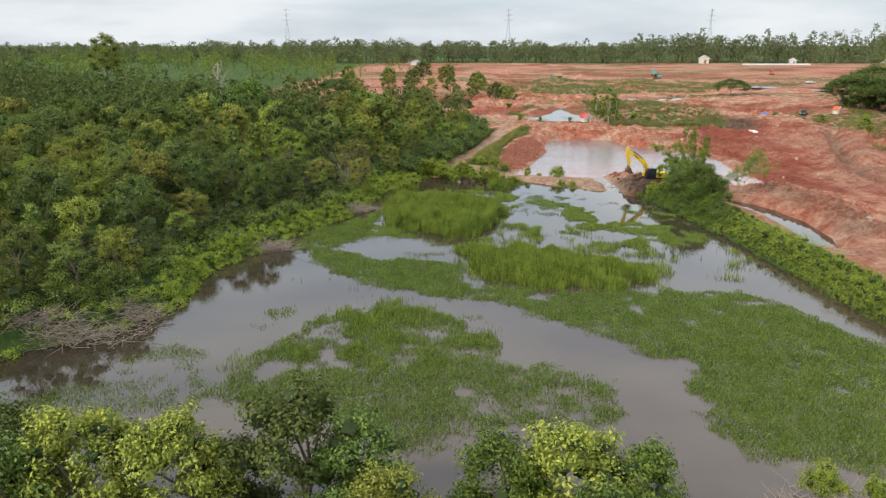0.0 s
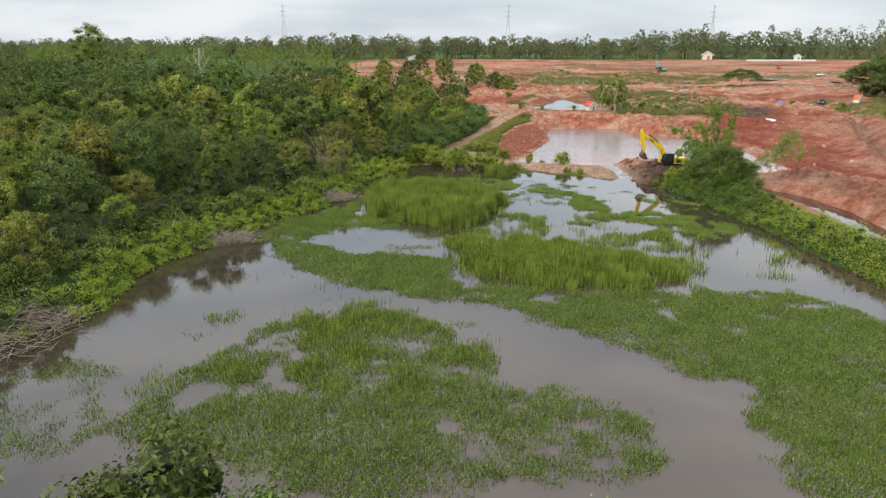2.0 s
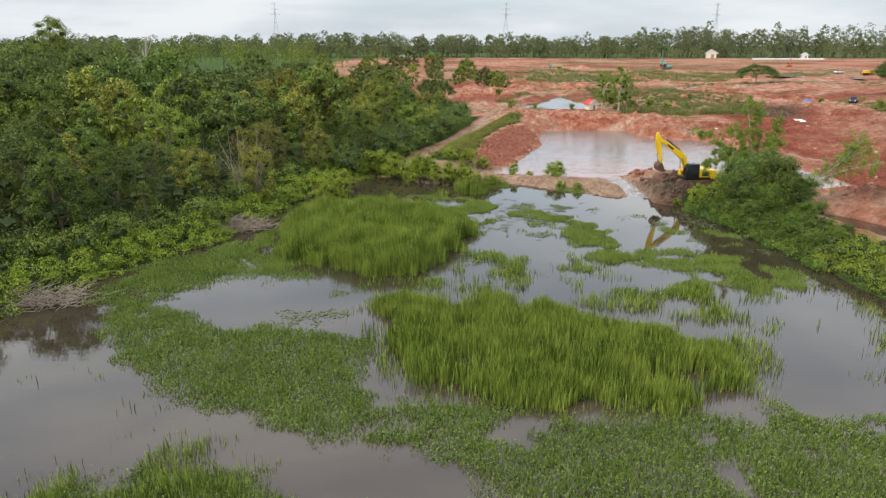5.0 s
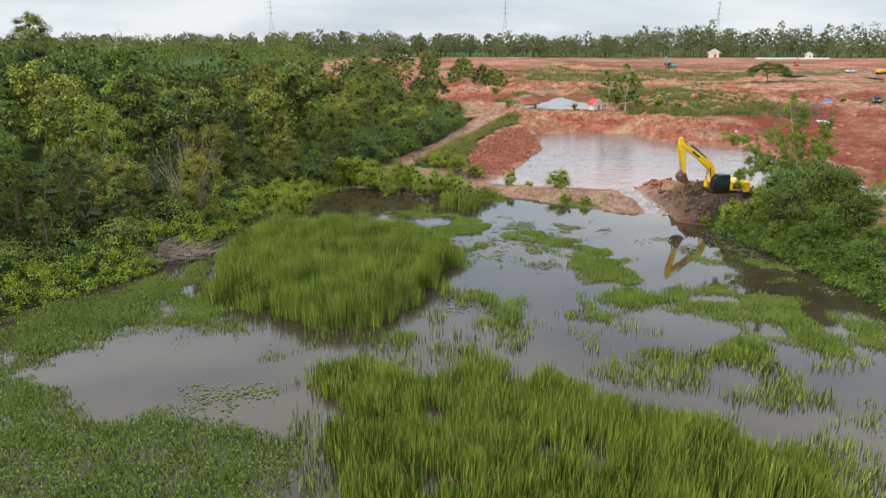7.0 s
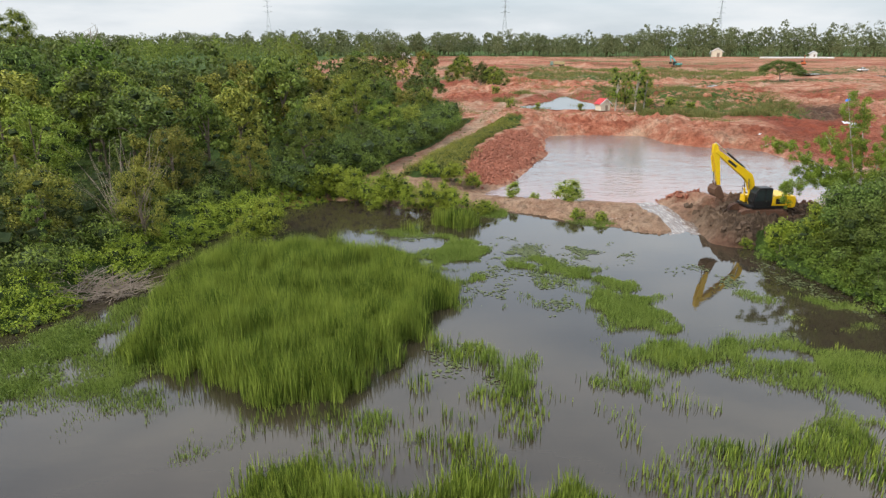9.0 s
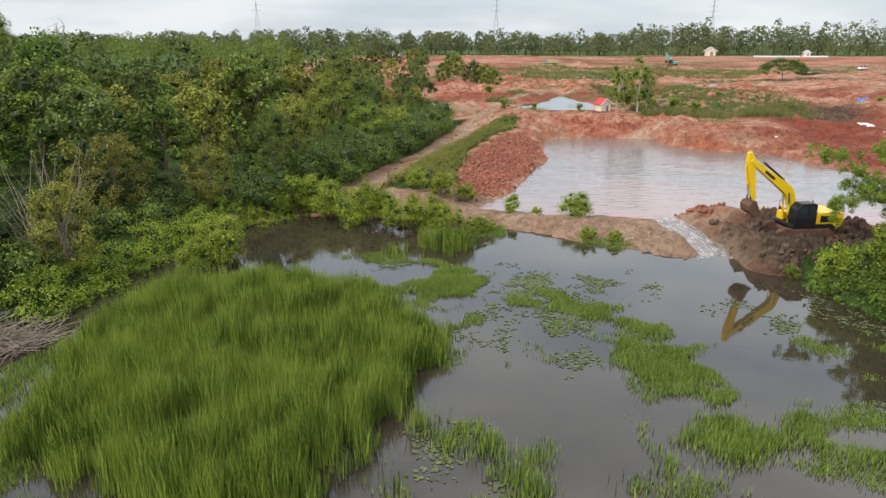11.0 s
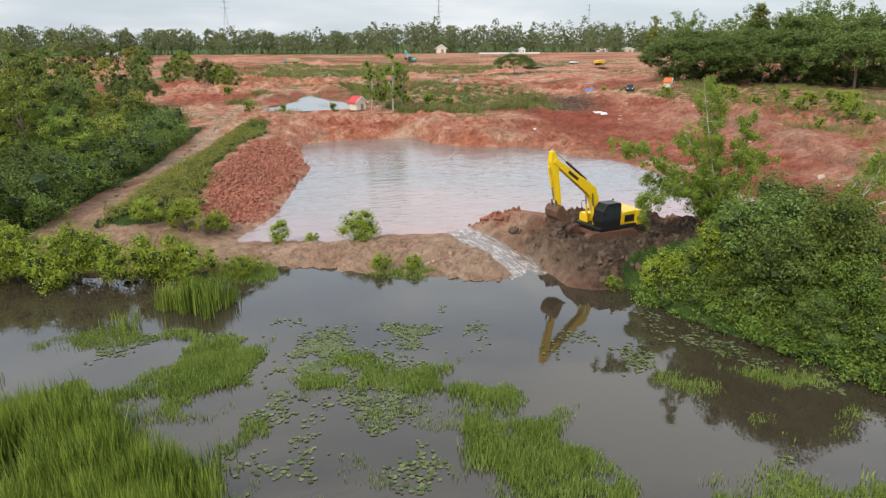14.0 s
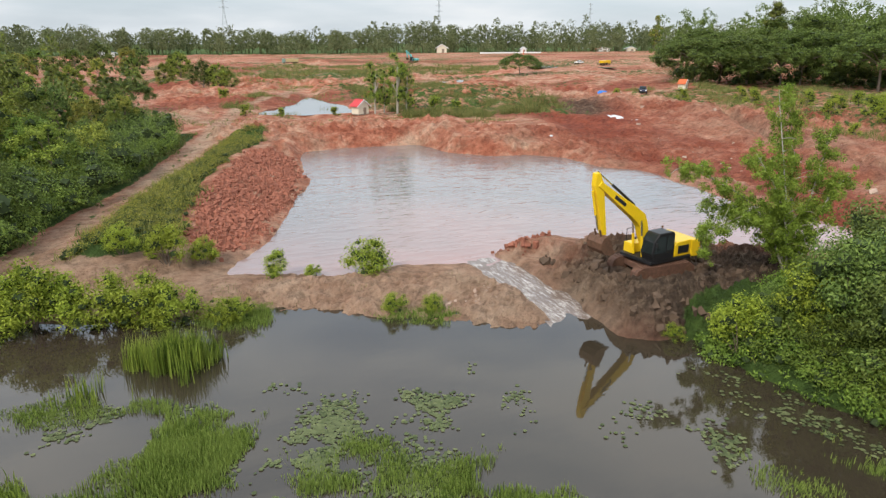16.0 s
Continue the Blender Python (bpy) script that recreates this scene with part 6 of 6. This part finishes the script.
    one_box("mirror", 0.05, 0.16, 0.30, (1.2, 1.5, 2.35), M_BLACK, root, 0.02)
    for a, b in (((1.0, -1.2, 1.9), (1.0, -1.2, 2.7)), ((0.2, -1.2, 1.9), (0.2, -1.2, 2.7)), ((1.0, -1.2, 2.7), (0.2, -1.2, 2.7))):
        rod("handrail", a, b, 0.022, M_BLACK, root, 6)
    # arm
    foot, elbow, joint, wrist, tip = arm or ((0.55, 1.55), (1.45, 3.55), (4.25, 5.45), (3.70, 2.55), (3.85, 1.40))
    e1 = (elbow[0] - 0.25, elbow[1] - 0.45)
    e2 = (elbow[0] + 0.55, elbow[1] + 0.42)
    boom = part("boom", beam([foot, e1, elbow, e2, joint], [0.34, 0.62, 0.74, 0.68, 0.32], -0.26, 0.26, 0.035), paint, root)
    for s in (-1, 1):
        one_box("marking", 1.05, 0.012, 0.20, ((elbow[0] + joint[0]) / 2 + 0.1, s * 0.268, (elbow[1] + joint[1]) / 2 + 0.06), M_MARK, boom, 0,
                turn=Matrix.Rotation(-math.atan2(joint[1] - elbow[1], joint[0] - elbow[0]), 4, 'Y'))
        mid = (elbow[0] + 0.1, s * 0.36, elbow[1] - 0.1)
        low = (1.15, s * 0.36, 1.35)
        half = Vector(low).lerp(Vector(mid), 0.58)
        cyl = rod("boom_cylinder", low, half, 0.085, paint, root)
        rod("piston_rod", half, mid, 0.05, M_CHROME, cyl)
    ex, ez = wrist[0] - joint[0], wrist[1] - joint[1]
    ln = math.hypot(ex, ez)
    ux, uz = ex / ln, ez / ln
    back = (joint[0] - ux * 0.62, joint[1] - uz * 0.62)
    stick = part("stick", beam([back, (joint[0] + ux * 0.05, joint[1] + uz * 0.05), (joint[0] + ux * 0.6, joint[1] + uz * 0.6), wrist], [0.26, 0.62, 0.55, 0.26], -0.19, 0.19, 0.03), paint, root)
    a, b = (e2[0] - 0.1, 0, e2[1] + 0.42), (back[0] - 0.02, 0, back[1] + 0.12)
    half = Vector(a).lerp(Vector(b), 0.6)
    cyl = rod("stick_cylinder", a, half, 0.085, M_BLACK, root)
    rod("piston_rod", half, b, 0.05, M_CHROME, cyl)
    fx, fz = (-uz, ux) if -uz > 0 else (uz, -ux)
    a, b = (joint[0] + ux * 0.35 + fx * 0.40, 0, joint[1] + uz * 0.35 + fz * 0.40), (wrist[0] - ux * 0.45 + fx * 0.34, 0, wrist[1] - uz * 0.45 + fz * 0.34)
    half = Vector(a).lerp(Vector(b), 0.62)
    cyl = rod("bucket_cylinder", a, half, 0.075, paint, root)
    rod("piston_rod", half, b, 0.045, M_CHROME, cyl)
    for s in (-1, 1):
        part("link", beam([(b[0], b[2]), (wrist[0] + fx * 0.30 - ux * 0.02, wrist[1] + fz * 0.30)], [0.10, 0.10], s * 0.22 - 0.03, s * 0.22 + 0.03, 0.01), M_STEEL, root)
    # curled bucket: shell, two cheeks, teeth
    bx_, bz_ = wrist[0], wrist[1]
    shell = [(0.10, 0.05), (0.42, -0.02), (0.62, -0.32), (0.58, -0.72), (0.30, -1.02), (-0.10, -1.12), (-0.48, -1.02)]
    inner = [(p * 0.90 - 0.01, q * 0.90 - 0.03) for p, q in shell]
    bucket = part("bucket", extruded([(bx_ + p, bz_ + q) for p, q in shell + inner[::-1]], -0.62, 0.62, 0.0), M_STEEL, root, "worn rusty steel bucket")
    for s in (-1, 1):
        part("cheek", extruded([(bx_ + p, bz_ + q) for p, q in shell + [(-0.34, -0.86), (-0.06, -0.25)]], s * 0.62 - 0.025, s * 0.62 + 0.025, 0.0), M_STEEL, bucket)
    for k in range(5):
        one_box("tooth", 0.26, 0.10, 0.07, (bx_ - 0.58, -0.5 + 0.25 * k, bz_ - 1.0), M_STEEL, bucket, 0.015, turn=Matrix.Rotation(radians(14), 4, 'Y'))
    return tagged(root, label, "excavator")


digger("excavator", 42.0, 130.9, 1.13, 186, -8, M_YELLOW, 1.1, "yellow tracked excavator with muddy tracks on a spoil heap",
       ((0.55, 1.55), (1.35, 3.72), (4.75, 6.15), (4.1, 3.05), (4.2, 1.9)))
digger("excavator", 143, 452, ground_z(143, 452), 120, 0, M_TEAL, 1.1, "teal excavator standing on the far red field", full=False)
digger("excavator", 262, 540, ground_z(262, 540), 60, 0, M_ORANGE_ROOF, 1.2, "orange excavator standing on the far red field", full=False)


def pickup(name, x, y, heading, paint, label, scale=1.06):
    root = new(name)
    root.matrix_world = pose(x, y, ground_z(x, y), 0, 0, heading) @ Matrix.Scale(scale, 4)
    body = part("body", extruded([(-2.6, 0.45), (-2.6, 1.08), (-0.75, 1.08), (1.15, 1.12), (2.35, 0.98), (2.6, 0.75), (2.6, 0.42)], -0.9, 0.9, 0.07), paint, root)
    part("cabin", extruded([(-0.9, 1.08), (-0.72, 1.70), (0.35, 1.74), (1.15, 1.12)], -0.78, 0.78, 0.06), paint, root)
    for s in (-1, 1):
        part("side_window", extruded([(-0.70, 1.14), (-0.58, 1.60), (0.30, 1.63), (0.92, 1.14)], s * 0.782 - 0.006, s * 0.782 + 0.006), M_GLASS, root)
        one_box("headlight", 0.05, 0.34, 0.16, (2.56, s * 0.62, 0.84), M_WHITE, body, 0.02)
        for u in (-1.65, 1.62):
            w = disc("wheel", (u, s * 0.82, 0.38), 0.38, 0.24, M_RUBBER, root)
            disc("rim", (u, s * 0.90, 0.38), 0.22, 0.12, M_CHROME, w, 14)
    bm = bmesh.new()
    bm.faces.new([bm.verts.new(p) for p in ((1.12, -0.7, 1.16), (1.12, 0.7, 1.16), (0.46, 0.66, 1.68), (0.46, -0.66, 1.68))])
    bmesh.ops.solidify(bm, geom=bm.faces[:], thickness=-0.02)
    part("windscreen", bm, M_GLASS, root)
    one_box("load_bed", 1.6, 1.5, 0.06, (-1.7, 0, 1.10), M_BLACK, root, 0.01)
    one_box("bumper", 0.12, 1.7, 0.2, (2.62, 0, 0.5), M_BLACK, root, 0.03)
    return tagged(root, label, "pickup truck")


pickup("pickup_truck", 131.5, 243, 235, M_DARKCAR, "dark blue pickup truck parked beside the rain trees")
pickup("pickup_truck", 222, 408, 195, M_WHITE, "white pickup truck parked on the far red field")


def dump_truck(name, x, y, heading, label, cab_paint, bed_paint, scale=1.06):
    root = new(name)
    root.matrix_world = pose(x, y, ground_z(x, y), 0, 0, heading) @ Matrix.Scale(scale, 4)
    one_box("chassis", 8.2, 0.9, 0.3, (0, 0, 0.85), M_BLACK, root, 0.03)
    cab = part("cab", extruded([(2.3, 0.7), (2.3, 2.7), (3.9, 2.7), (4.15, 1.8), (4.15, 0.7)], -1.2, 1.2, 0.08), cab_paint, root)
    part("windscreen", extruded([(3.94, 2.5), (3.98, 2.5), (4.17, 1.85), (4.13, 1.85)], -1.05, 1.05), M_GLASS, cab)
    bed = part("tipper_bed", extruded([(-4.1, 1.15), (-4.4, 2.6), (2.0, 2.75), (2.0, 1.15)], -1.25, 1.25, 0.05), bed_paint, root)
    for k in range(6):
        for s in (-1, 1):
            one_box("rib", 0.12, 0.08, 1.3, (-3.6 + k * 1.05, s * 1.28, 1.9), bed_paint, bed, 0.01)
    for u in (-3.0, -1.7, 3.2):
        for s in (-1, 1):
            w = disc("wheel", (u, s * 1.05, 0.52), 0.52, 0.34, M_RUBBER, root)
            disc("rim", (u, s * 1.18, 0.52), 0.28, 0.14, M_STEEL, w, 12)
    return tagged(root, label, "dump truck")


dump_truck("dump_truck", 80, 478, 172, "dump truck with grey-green cab and ochre bed on the field", plain("grey_green_paint", (0.22, 0.30, 0.25), 0.5), plain("ochre_paint", (0.52, 0.40, 0.20), 0.5))
dump_truck("dump_truck", 236, 404, 20, "small yellow dump truck on the far red field", M_YELLOW, M_YELLOW, 0.9)


def hut(name, x, y, heading, w, d, h, wall, roof, label, z=None):
    """A small gabled hut on posts with a doorway and overhanging roof."""
    root = new(name)
    root.matrix_world = pose(x, y, (ground_z(x, y) if z is None else z), 0, 0, heading)
    one_box("floor_slab", w * 1.05, d * 1.05, 0.2, (0, 0, 0.05), M_TIMBER, root, 0.03)
    t = 0.1
    one_box("wall", t, d - 0.2, h, (-w / 2 + t / 2, 0, h / 2 + 0.15), wall, root, 0.01)
    one_box("wall", t, d - 0.2, h, (w / 2 - t / 2, 0, h / 2 + 0.15), wall, root, 0.01)
    for s in (-1, 1):
        part("gable_wall", extruded([(-w / 2, 0.15), (-w / 2, h + 0.15), (0, h * 1.55 + 0.1), (w / 2, h + 0.15), (w / 2, 0.15)], s * d / 2 - 0.05, s * d / 2 + 0.05), wall, root)
        sl = extruded([(0, h * 1.62 + 0.1), (0, h * 1.62 + 0.22), (s * w * 0.68, h * 0.86 + 0.22), (s * w * 0.68, h * 0.86 + 0.10)], -d * 0.62, d * 0.62, 0.01)
        part("roof_slope", sl, roof, root)
        part("barge_board", extruded([(0, h * 1.60), (0, h * 1.70 + 0.1), (s * w * 0.70, h * 0.90 + 0.1), (s * w * 0.70, h * 0.82)], -d * 0.62 - 0.06, -d * 0.62 - 0.01), M_WHITE, root)
    door = one_box("door", w * 0.28, 0.05, h * 0.72, (w * 0.12, -d / 2 - 0.07, h * 0.36 + 0.15), M_TIMBER, root, 0.01)
    one_box("handle", 0.04, 0.05, 0.12, (w * 0.02, -d / 2 - 0.11, h * 0.4), M_STEEL, door, 0.01)
    return tagged(root, label, "hut")


hut("hut", 48.8, 227.0, 22, 2.5, 2.2, 1.7, M_CREAM, M_RED_ROOF, "small cream hut with a bright red gabled roof")
hut("hut", 141, 238.5, 30, 2.1, 1.8, 1.6, M_CREAM, M_ORANGE_ROOF, "small shrine hut with an orange gabled roof")
hut("house", 322, 842, -15, 11, 8, 6.0, M_CREAM, M_GALV, "pale two-storey house before the far tree line")
hut("house", 436, 850, -10, 7, 5, 4.0, M_WHITE, M_GALV, "white building before the far tree line")
hut("shed", 560, 856, -20, 16, 8, 3.4, M_WHITE, M_ORANGE_ROOF, "long low shed with orange roof by the trees")
hut("shed", 600, 850, -20, 12, 8, 3.6, M_CREAM, M_GALV, "long low shed with grey roof by the trees")
hut("shed", -30, 780, 0, 14, 8, 3.6, M_WHITE, plain("blue_roof", (0.08, 0.2, 0.5), 0.6), "low shed with a blue roof by the far trees")
one_box("wall_field", 80, 1.0, 1.6, (392, 800, ground_z(392, 800) + 0.7), M_WHITE, None, 0.05)
tagged(bpy.data.objects["wall_field"], "long low white wall across the far field", "wall", kind="structure")


def sheet(name, x, y, w, d, h, material, label, category):
    """A crumpled sheet lying over a low heap."""
    n = 14
    u, v = np.meshgrid(np.linspace(-1, 1, n), np.linspace(-1, 1, n))
    px, py = x + u * w / 2, y + v * d / 2
    zz = np.array([[ground_z(a, b) for a, b in zip(ra, rb)] for ra, rb in zip(px, py)])
    zz = zz + 0.06 + h * np.clip(1 - np.maximum(np.abs(u), np.abs(v)) ** 2, 0, 1) * (0.7 + 0.5 * vnoise(px, py, 0.9, 2, 31))
    i = np.arange(n * n).reshape(n, n)
    f = np.stack([i[:-1, :-1], i[:-1, 1:], i[1:, 1:], i[1:, :-1]], axis=-1).reshape(-1, 4)
    ob = new(name, mesh_from(name, np.column_stack([px.ravel(), py.ravel(), zz.ravel()]), f, material, True))
    return tagged(ob, label, category)


sheet("tarpaulin", 115, 238, 3.6, 2.6, 1.5, M_BLUE, "crumpled blue tarpaulin over a heap on red earth", "tarpaulin")
sheet("plastic_sheet", 105, 240, 4.2, 2.6, 0.8, M_SHEET, "crumpled white plastic sheet on red earth", "sheet")
sheet("plastic_sheet", 99.5, 209, 2.0, 8.5, 0.25, M_SHEET, "long torn strip of white plastic sheet on red earth", "sheet")
sheet("plastic_sheet", 67, 184, 1.3, 0.9, 0.3, M_SHEET, "small white plastic sheet beside the pond", "sheet")


def pylon(name, x, y, tall, turn, label):
    """A lattice mast: four tapering legs, braces and three pairs of arms."""
    root = new(name)
    root.matrix_world = pose(x, y, ground_z(x, y), 0, 0, turn)
    half = lambda z: 6.5 - 5.6 * min(1, z / (tall * 0.72)) if z < tall * 0.72 else 0.9 - 0.5 * (z / tall - 0.72) / 0.28
    levels = [tall * k / 11 for k in range(12)]
    cs = ((1, 1), (-1, 1), (-1, -1), (1, -1))
    for a, b in cs:
        bm = bmesh.new()
        limb(bm, [(a * half(z), b * half(z), z) for z in levels], 0.24, 0.15, 4)
        part("leg", bm, M_GALV, root)
    for z0, z1 in zip(levels, levels[1:]):
        for k in range(4):
            (a, b), (c, d) = cs[k], cs[(k + 1) % 4]
            bm = bmesh.new()
            limb(bm, [(a * half(z0), b * half(z0), z0), (c * half(z1), d * half(z1), z1)], 0.09, 0.09, 4)
            limb(bm, [(c * half(z0), d * half(z0), z0), (a * half(z1), b * half(z1), z1)], 0.09, 0.09, 4)
            part("brace", bm, M_GALV, root)
    for z, w in ((0.76, 7.5), (0.86, 6.5), (0.96, 5.5)):
        for s in (-1, 1):
            bm = bmesh.new()
            limb(bm, [(0, 0, tall * z), (s * w, 0, tall * z + 0.6)], 0.28, 0.12, 4)
            limb(bm, [(0, 0, tall * z + 2.2), (s * w, 0, tall * z + 0.6)], 0.2, 0.12, 4)
            part("cross_arm", bm, M_GALV, root)
    return tagged(root, label, "pylon", "pylons")


for x, y in ((104, 1100), (-248, 1100), (425, 1100), (712, 1110)):
    pylon("pylon", x, y, 76, 8, "tall grey steel lattice power pylon on the horizon")


def clods(name, places, sizes, material, label, category, sink=0.25, singles=0):
    """Broken lumps: cubes with shaken corners; the largest ones as pieces of their own, the rest in one mesh."""
    base = np.array([(a, b, c) for a in (-1, 1) for b in (-1, 1) for c in (-1, 1)], dtype=float)
    quad = np.array([(0, 1, 3, 2), (4, 6, 7, 5), (0, 4, 5, 1), (2, 3, 7, 6), (0, 2, 6, 4), (1, 5, 7, 3)])
    order = np.argsort(-np.asarray(sizes))
    big, places, sizes = order[:min(singles, len(order) - 5)], np.asarray(places)[order], np.asarray(sizes)[order]
    vs, fs = [], []
    for k, ((x, y), s) in enumerate(zip(places[len(big):], sizes[len(big):])):
        q = base * (0.55 + 0.45 * g_rng.random((8, 3))) * np.array([1.0, 0.8, 0.6]) * s
        rot = np.array(Euler(tuple(g_rng.random(3) * 6.28)).to_matrix())
        vs.append(q @ rot.T + np.array([x, y, ground_z(x, y) + s * (0.5 - sink)]))
        fs.append(quad + 8 * k)
    heap = tagged(new(name, mesh_from(name, np.concatenate(vs), np.concatenate(fs), material)), label, category, kind="stuff")
    shapes = [mesh_from("lump", base * (0.55 + 0.45 * g_rng.random((8, 3))) * np.array([1.0, 0.8, 0.6]), quad, material) for _ in range(6)] if singles else []
    for (x, y), s in zip(places[:len(big)], sizes[:len(big)]):
        ob = part("lump", shapes[g_rng.integers(6)], None, heap)
        ob.matrix_basis = pose(x, y, ground_z(x, y) + s * (0.5 - sink), *(g_rng.random(3) * 360)) @ Matrix.Scale(s, 4)
    return heap


q = fill(RUBBLE, 24, g_rng, 3, -3, 0.5)
clods("rubble", q, 0.06 + 0.22 * g_rng.random(len(q)) ** 2.4, M_CLOD_RED, "bank of broken red laterite rubble", "rubble", singles=280)
q = fill([(36.5, 126), (37.5, 134), (41, 138), (50, 134.5), (52, 129), (46, 126), (41, 123.6), (38, 123.6)], 20, g_rng, 3, -3, 0.8)
clods("spoil_clods", q, 0.05 + 0.36 * g_rng.random(len(q)) ** 3, M_CLOD_BROWN, "heap of dark brown clay clods", "soil")
q = fill([(35.6, 128.6), (36.4, 137.5), (39, 139), (39.5, 134), (46, 135), (50, 131), (45, 126.6), (40, 124.4), (37, 125.2)], 3.0, g_rng, 3, -3, 0.8)
clods("spoil_clods", q, 0.12 + 0.34 * g_rng.random(len(q)) ** 2, M_CLOD_BROWN, "large lumps of dark clay on the spoil heap", "soil", 0.1, 120)
q = fill([(34.6, 141.6), (36.5, 138.6), (39.5, 138.8), (40, 141)], 7.0, g_rng, 3, -3, 0.5)
clods("rubble", q, 0.10 + 0.24 * g_rng.random(len(q)) ** 2, M_CLOD_RED, "large red clay lumps at the pond's edge", "rubble", 0.1)
q = fill([(26, 131.8), (32.8, 129.4), (33.6, 134), (28, 136)], 6, g_rng, 3, -3, 0.5)
clods("spoil_clods", q, 0.04 + 0.14 * g_rng.random(len(q)) ** 2, M_STONE, "tan clay clods on the dam", "soil")
q = fill([(34, 142.5), (37, 139), (42, 141), (40, 143)], 10, g_rng, 3, -3, 0.5)
clods("rubble", q, 0.08 + 0.3 * g_rng.random(len(q)) ** 2, M_CLOD_RED, "red clay clods at the pond's edge", "rubble")
q = fill([(22, 200), (30, 205), (56, 203), (66, 188), (72, 168), (90, 190), (100, 235), (130, 185), (125, 150), (100, 120), (64, 90), (60, 124), (72, 130), (70, 178), (60, 186), (54, 200)], 0.10, g_rng, 8, -0.3, 1.0)
clods("stones", q, 0.06 + 0.5 * g_rng.random(len(q)) ** 4, M_STONE, "pale stones and lumps strewn over red earth", "stones")
q = fill([(70, 180), (92, 238), (118, 200), (122, 160), (98, 125), (74, 130)], 0.9, g_rng, 8, -0.3, 1.0)
clods("rubble", q, 0.03 + 0.22 * g_rng.random(len(q)) ** 3, M_CLOD_RED, "red lumps strewn over the graded pit", "rubble")

# the breach in the dam, with broken water
k = Mat("white_water", 0.12, spec=0.5)
k.b.inputs["IOR"].default_value = 1.33
foam = k.ramp(k.noise(2.0, 8, 0.8, stretch=(1.8, 0.45, 1)), (0.48, 0.0), (0.78, 1.0))
k.color(k.mix(foam, (0.15, 0.112, 0.092), (0.74, 0.70, 0.66)))
k.bump(k.noise(2.2, 4, 0.6), 0.4, 0.08)
M_FOAM = k.m
n_u, n_v = 30, 9
cp = np.array([(33.7, 140.9), (33.9, 138.4), (34.1, 135.6), (34.6, 132.4), (34.4, 129.0), (34.0, 127.0)])
tt_ = np.linspace(0, len(cp) - 1, n_u)
cx, cy = np.interp(tt_, range(len(cp)), cp[:, 0]), np.interp(tt_, range(len(cp)), cp[:, 1])
cz = np.interp(tt_, range(len(cp)), [0.34, 0.335, 0.27, 0.13, 0.02, -0.02])
wd = np.interp(tt_, range(len(cp)), [2.4, 2.1, 1.9, 1.9, 2.0, 1.8])
grid = [(cx[i] + wd[i] * o, cy[i] + 0.35 * wd[i] * o, cz[i] + 0.05 * float(vnoise(cx[i] + wd[i] * o, cy[i], 0.8, 2, 33)) * min(1, i / 4, (n_u - 1 - i) / 4)) for i in range(n_u) for o in np.linspace(-1, 1, n_v)]
ii = np.arange(n_u * n_v).reshape(n_u, n_v)
tagged(new("channel_water", mesh_from("channel_water", np.array(grid), np.stack([ii[:-1, :-1], ii[:-1, 1:], ii[1:, 1:], ii[1:, :-1]], axis=-1).reshape(-1, 4), M_FOAM, True)),
       "foaming brown water running through the dam's breach", "water", kind="structure")

# the plan above is drawn a twentieth too large; bring the whole place to true metres
PLAN = Matrix.Scale(0.95, 4)
for ob in [o for o in scene.objects if o.parent is None and o.type in {'MESH', 'EMPTY'}]:
    ob.matrix_basis = PLAN @ ob.matrix_basis
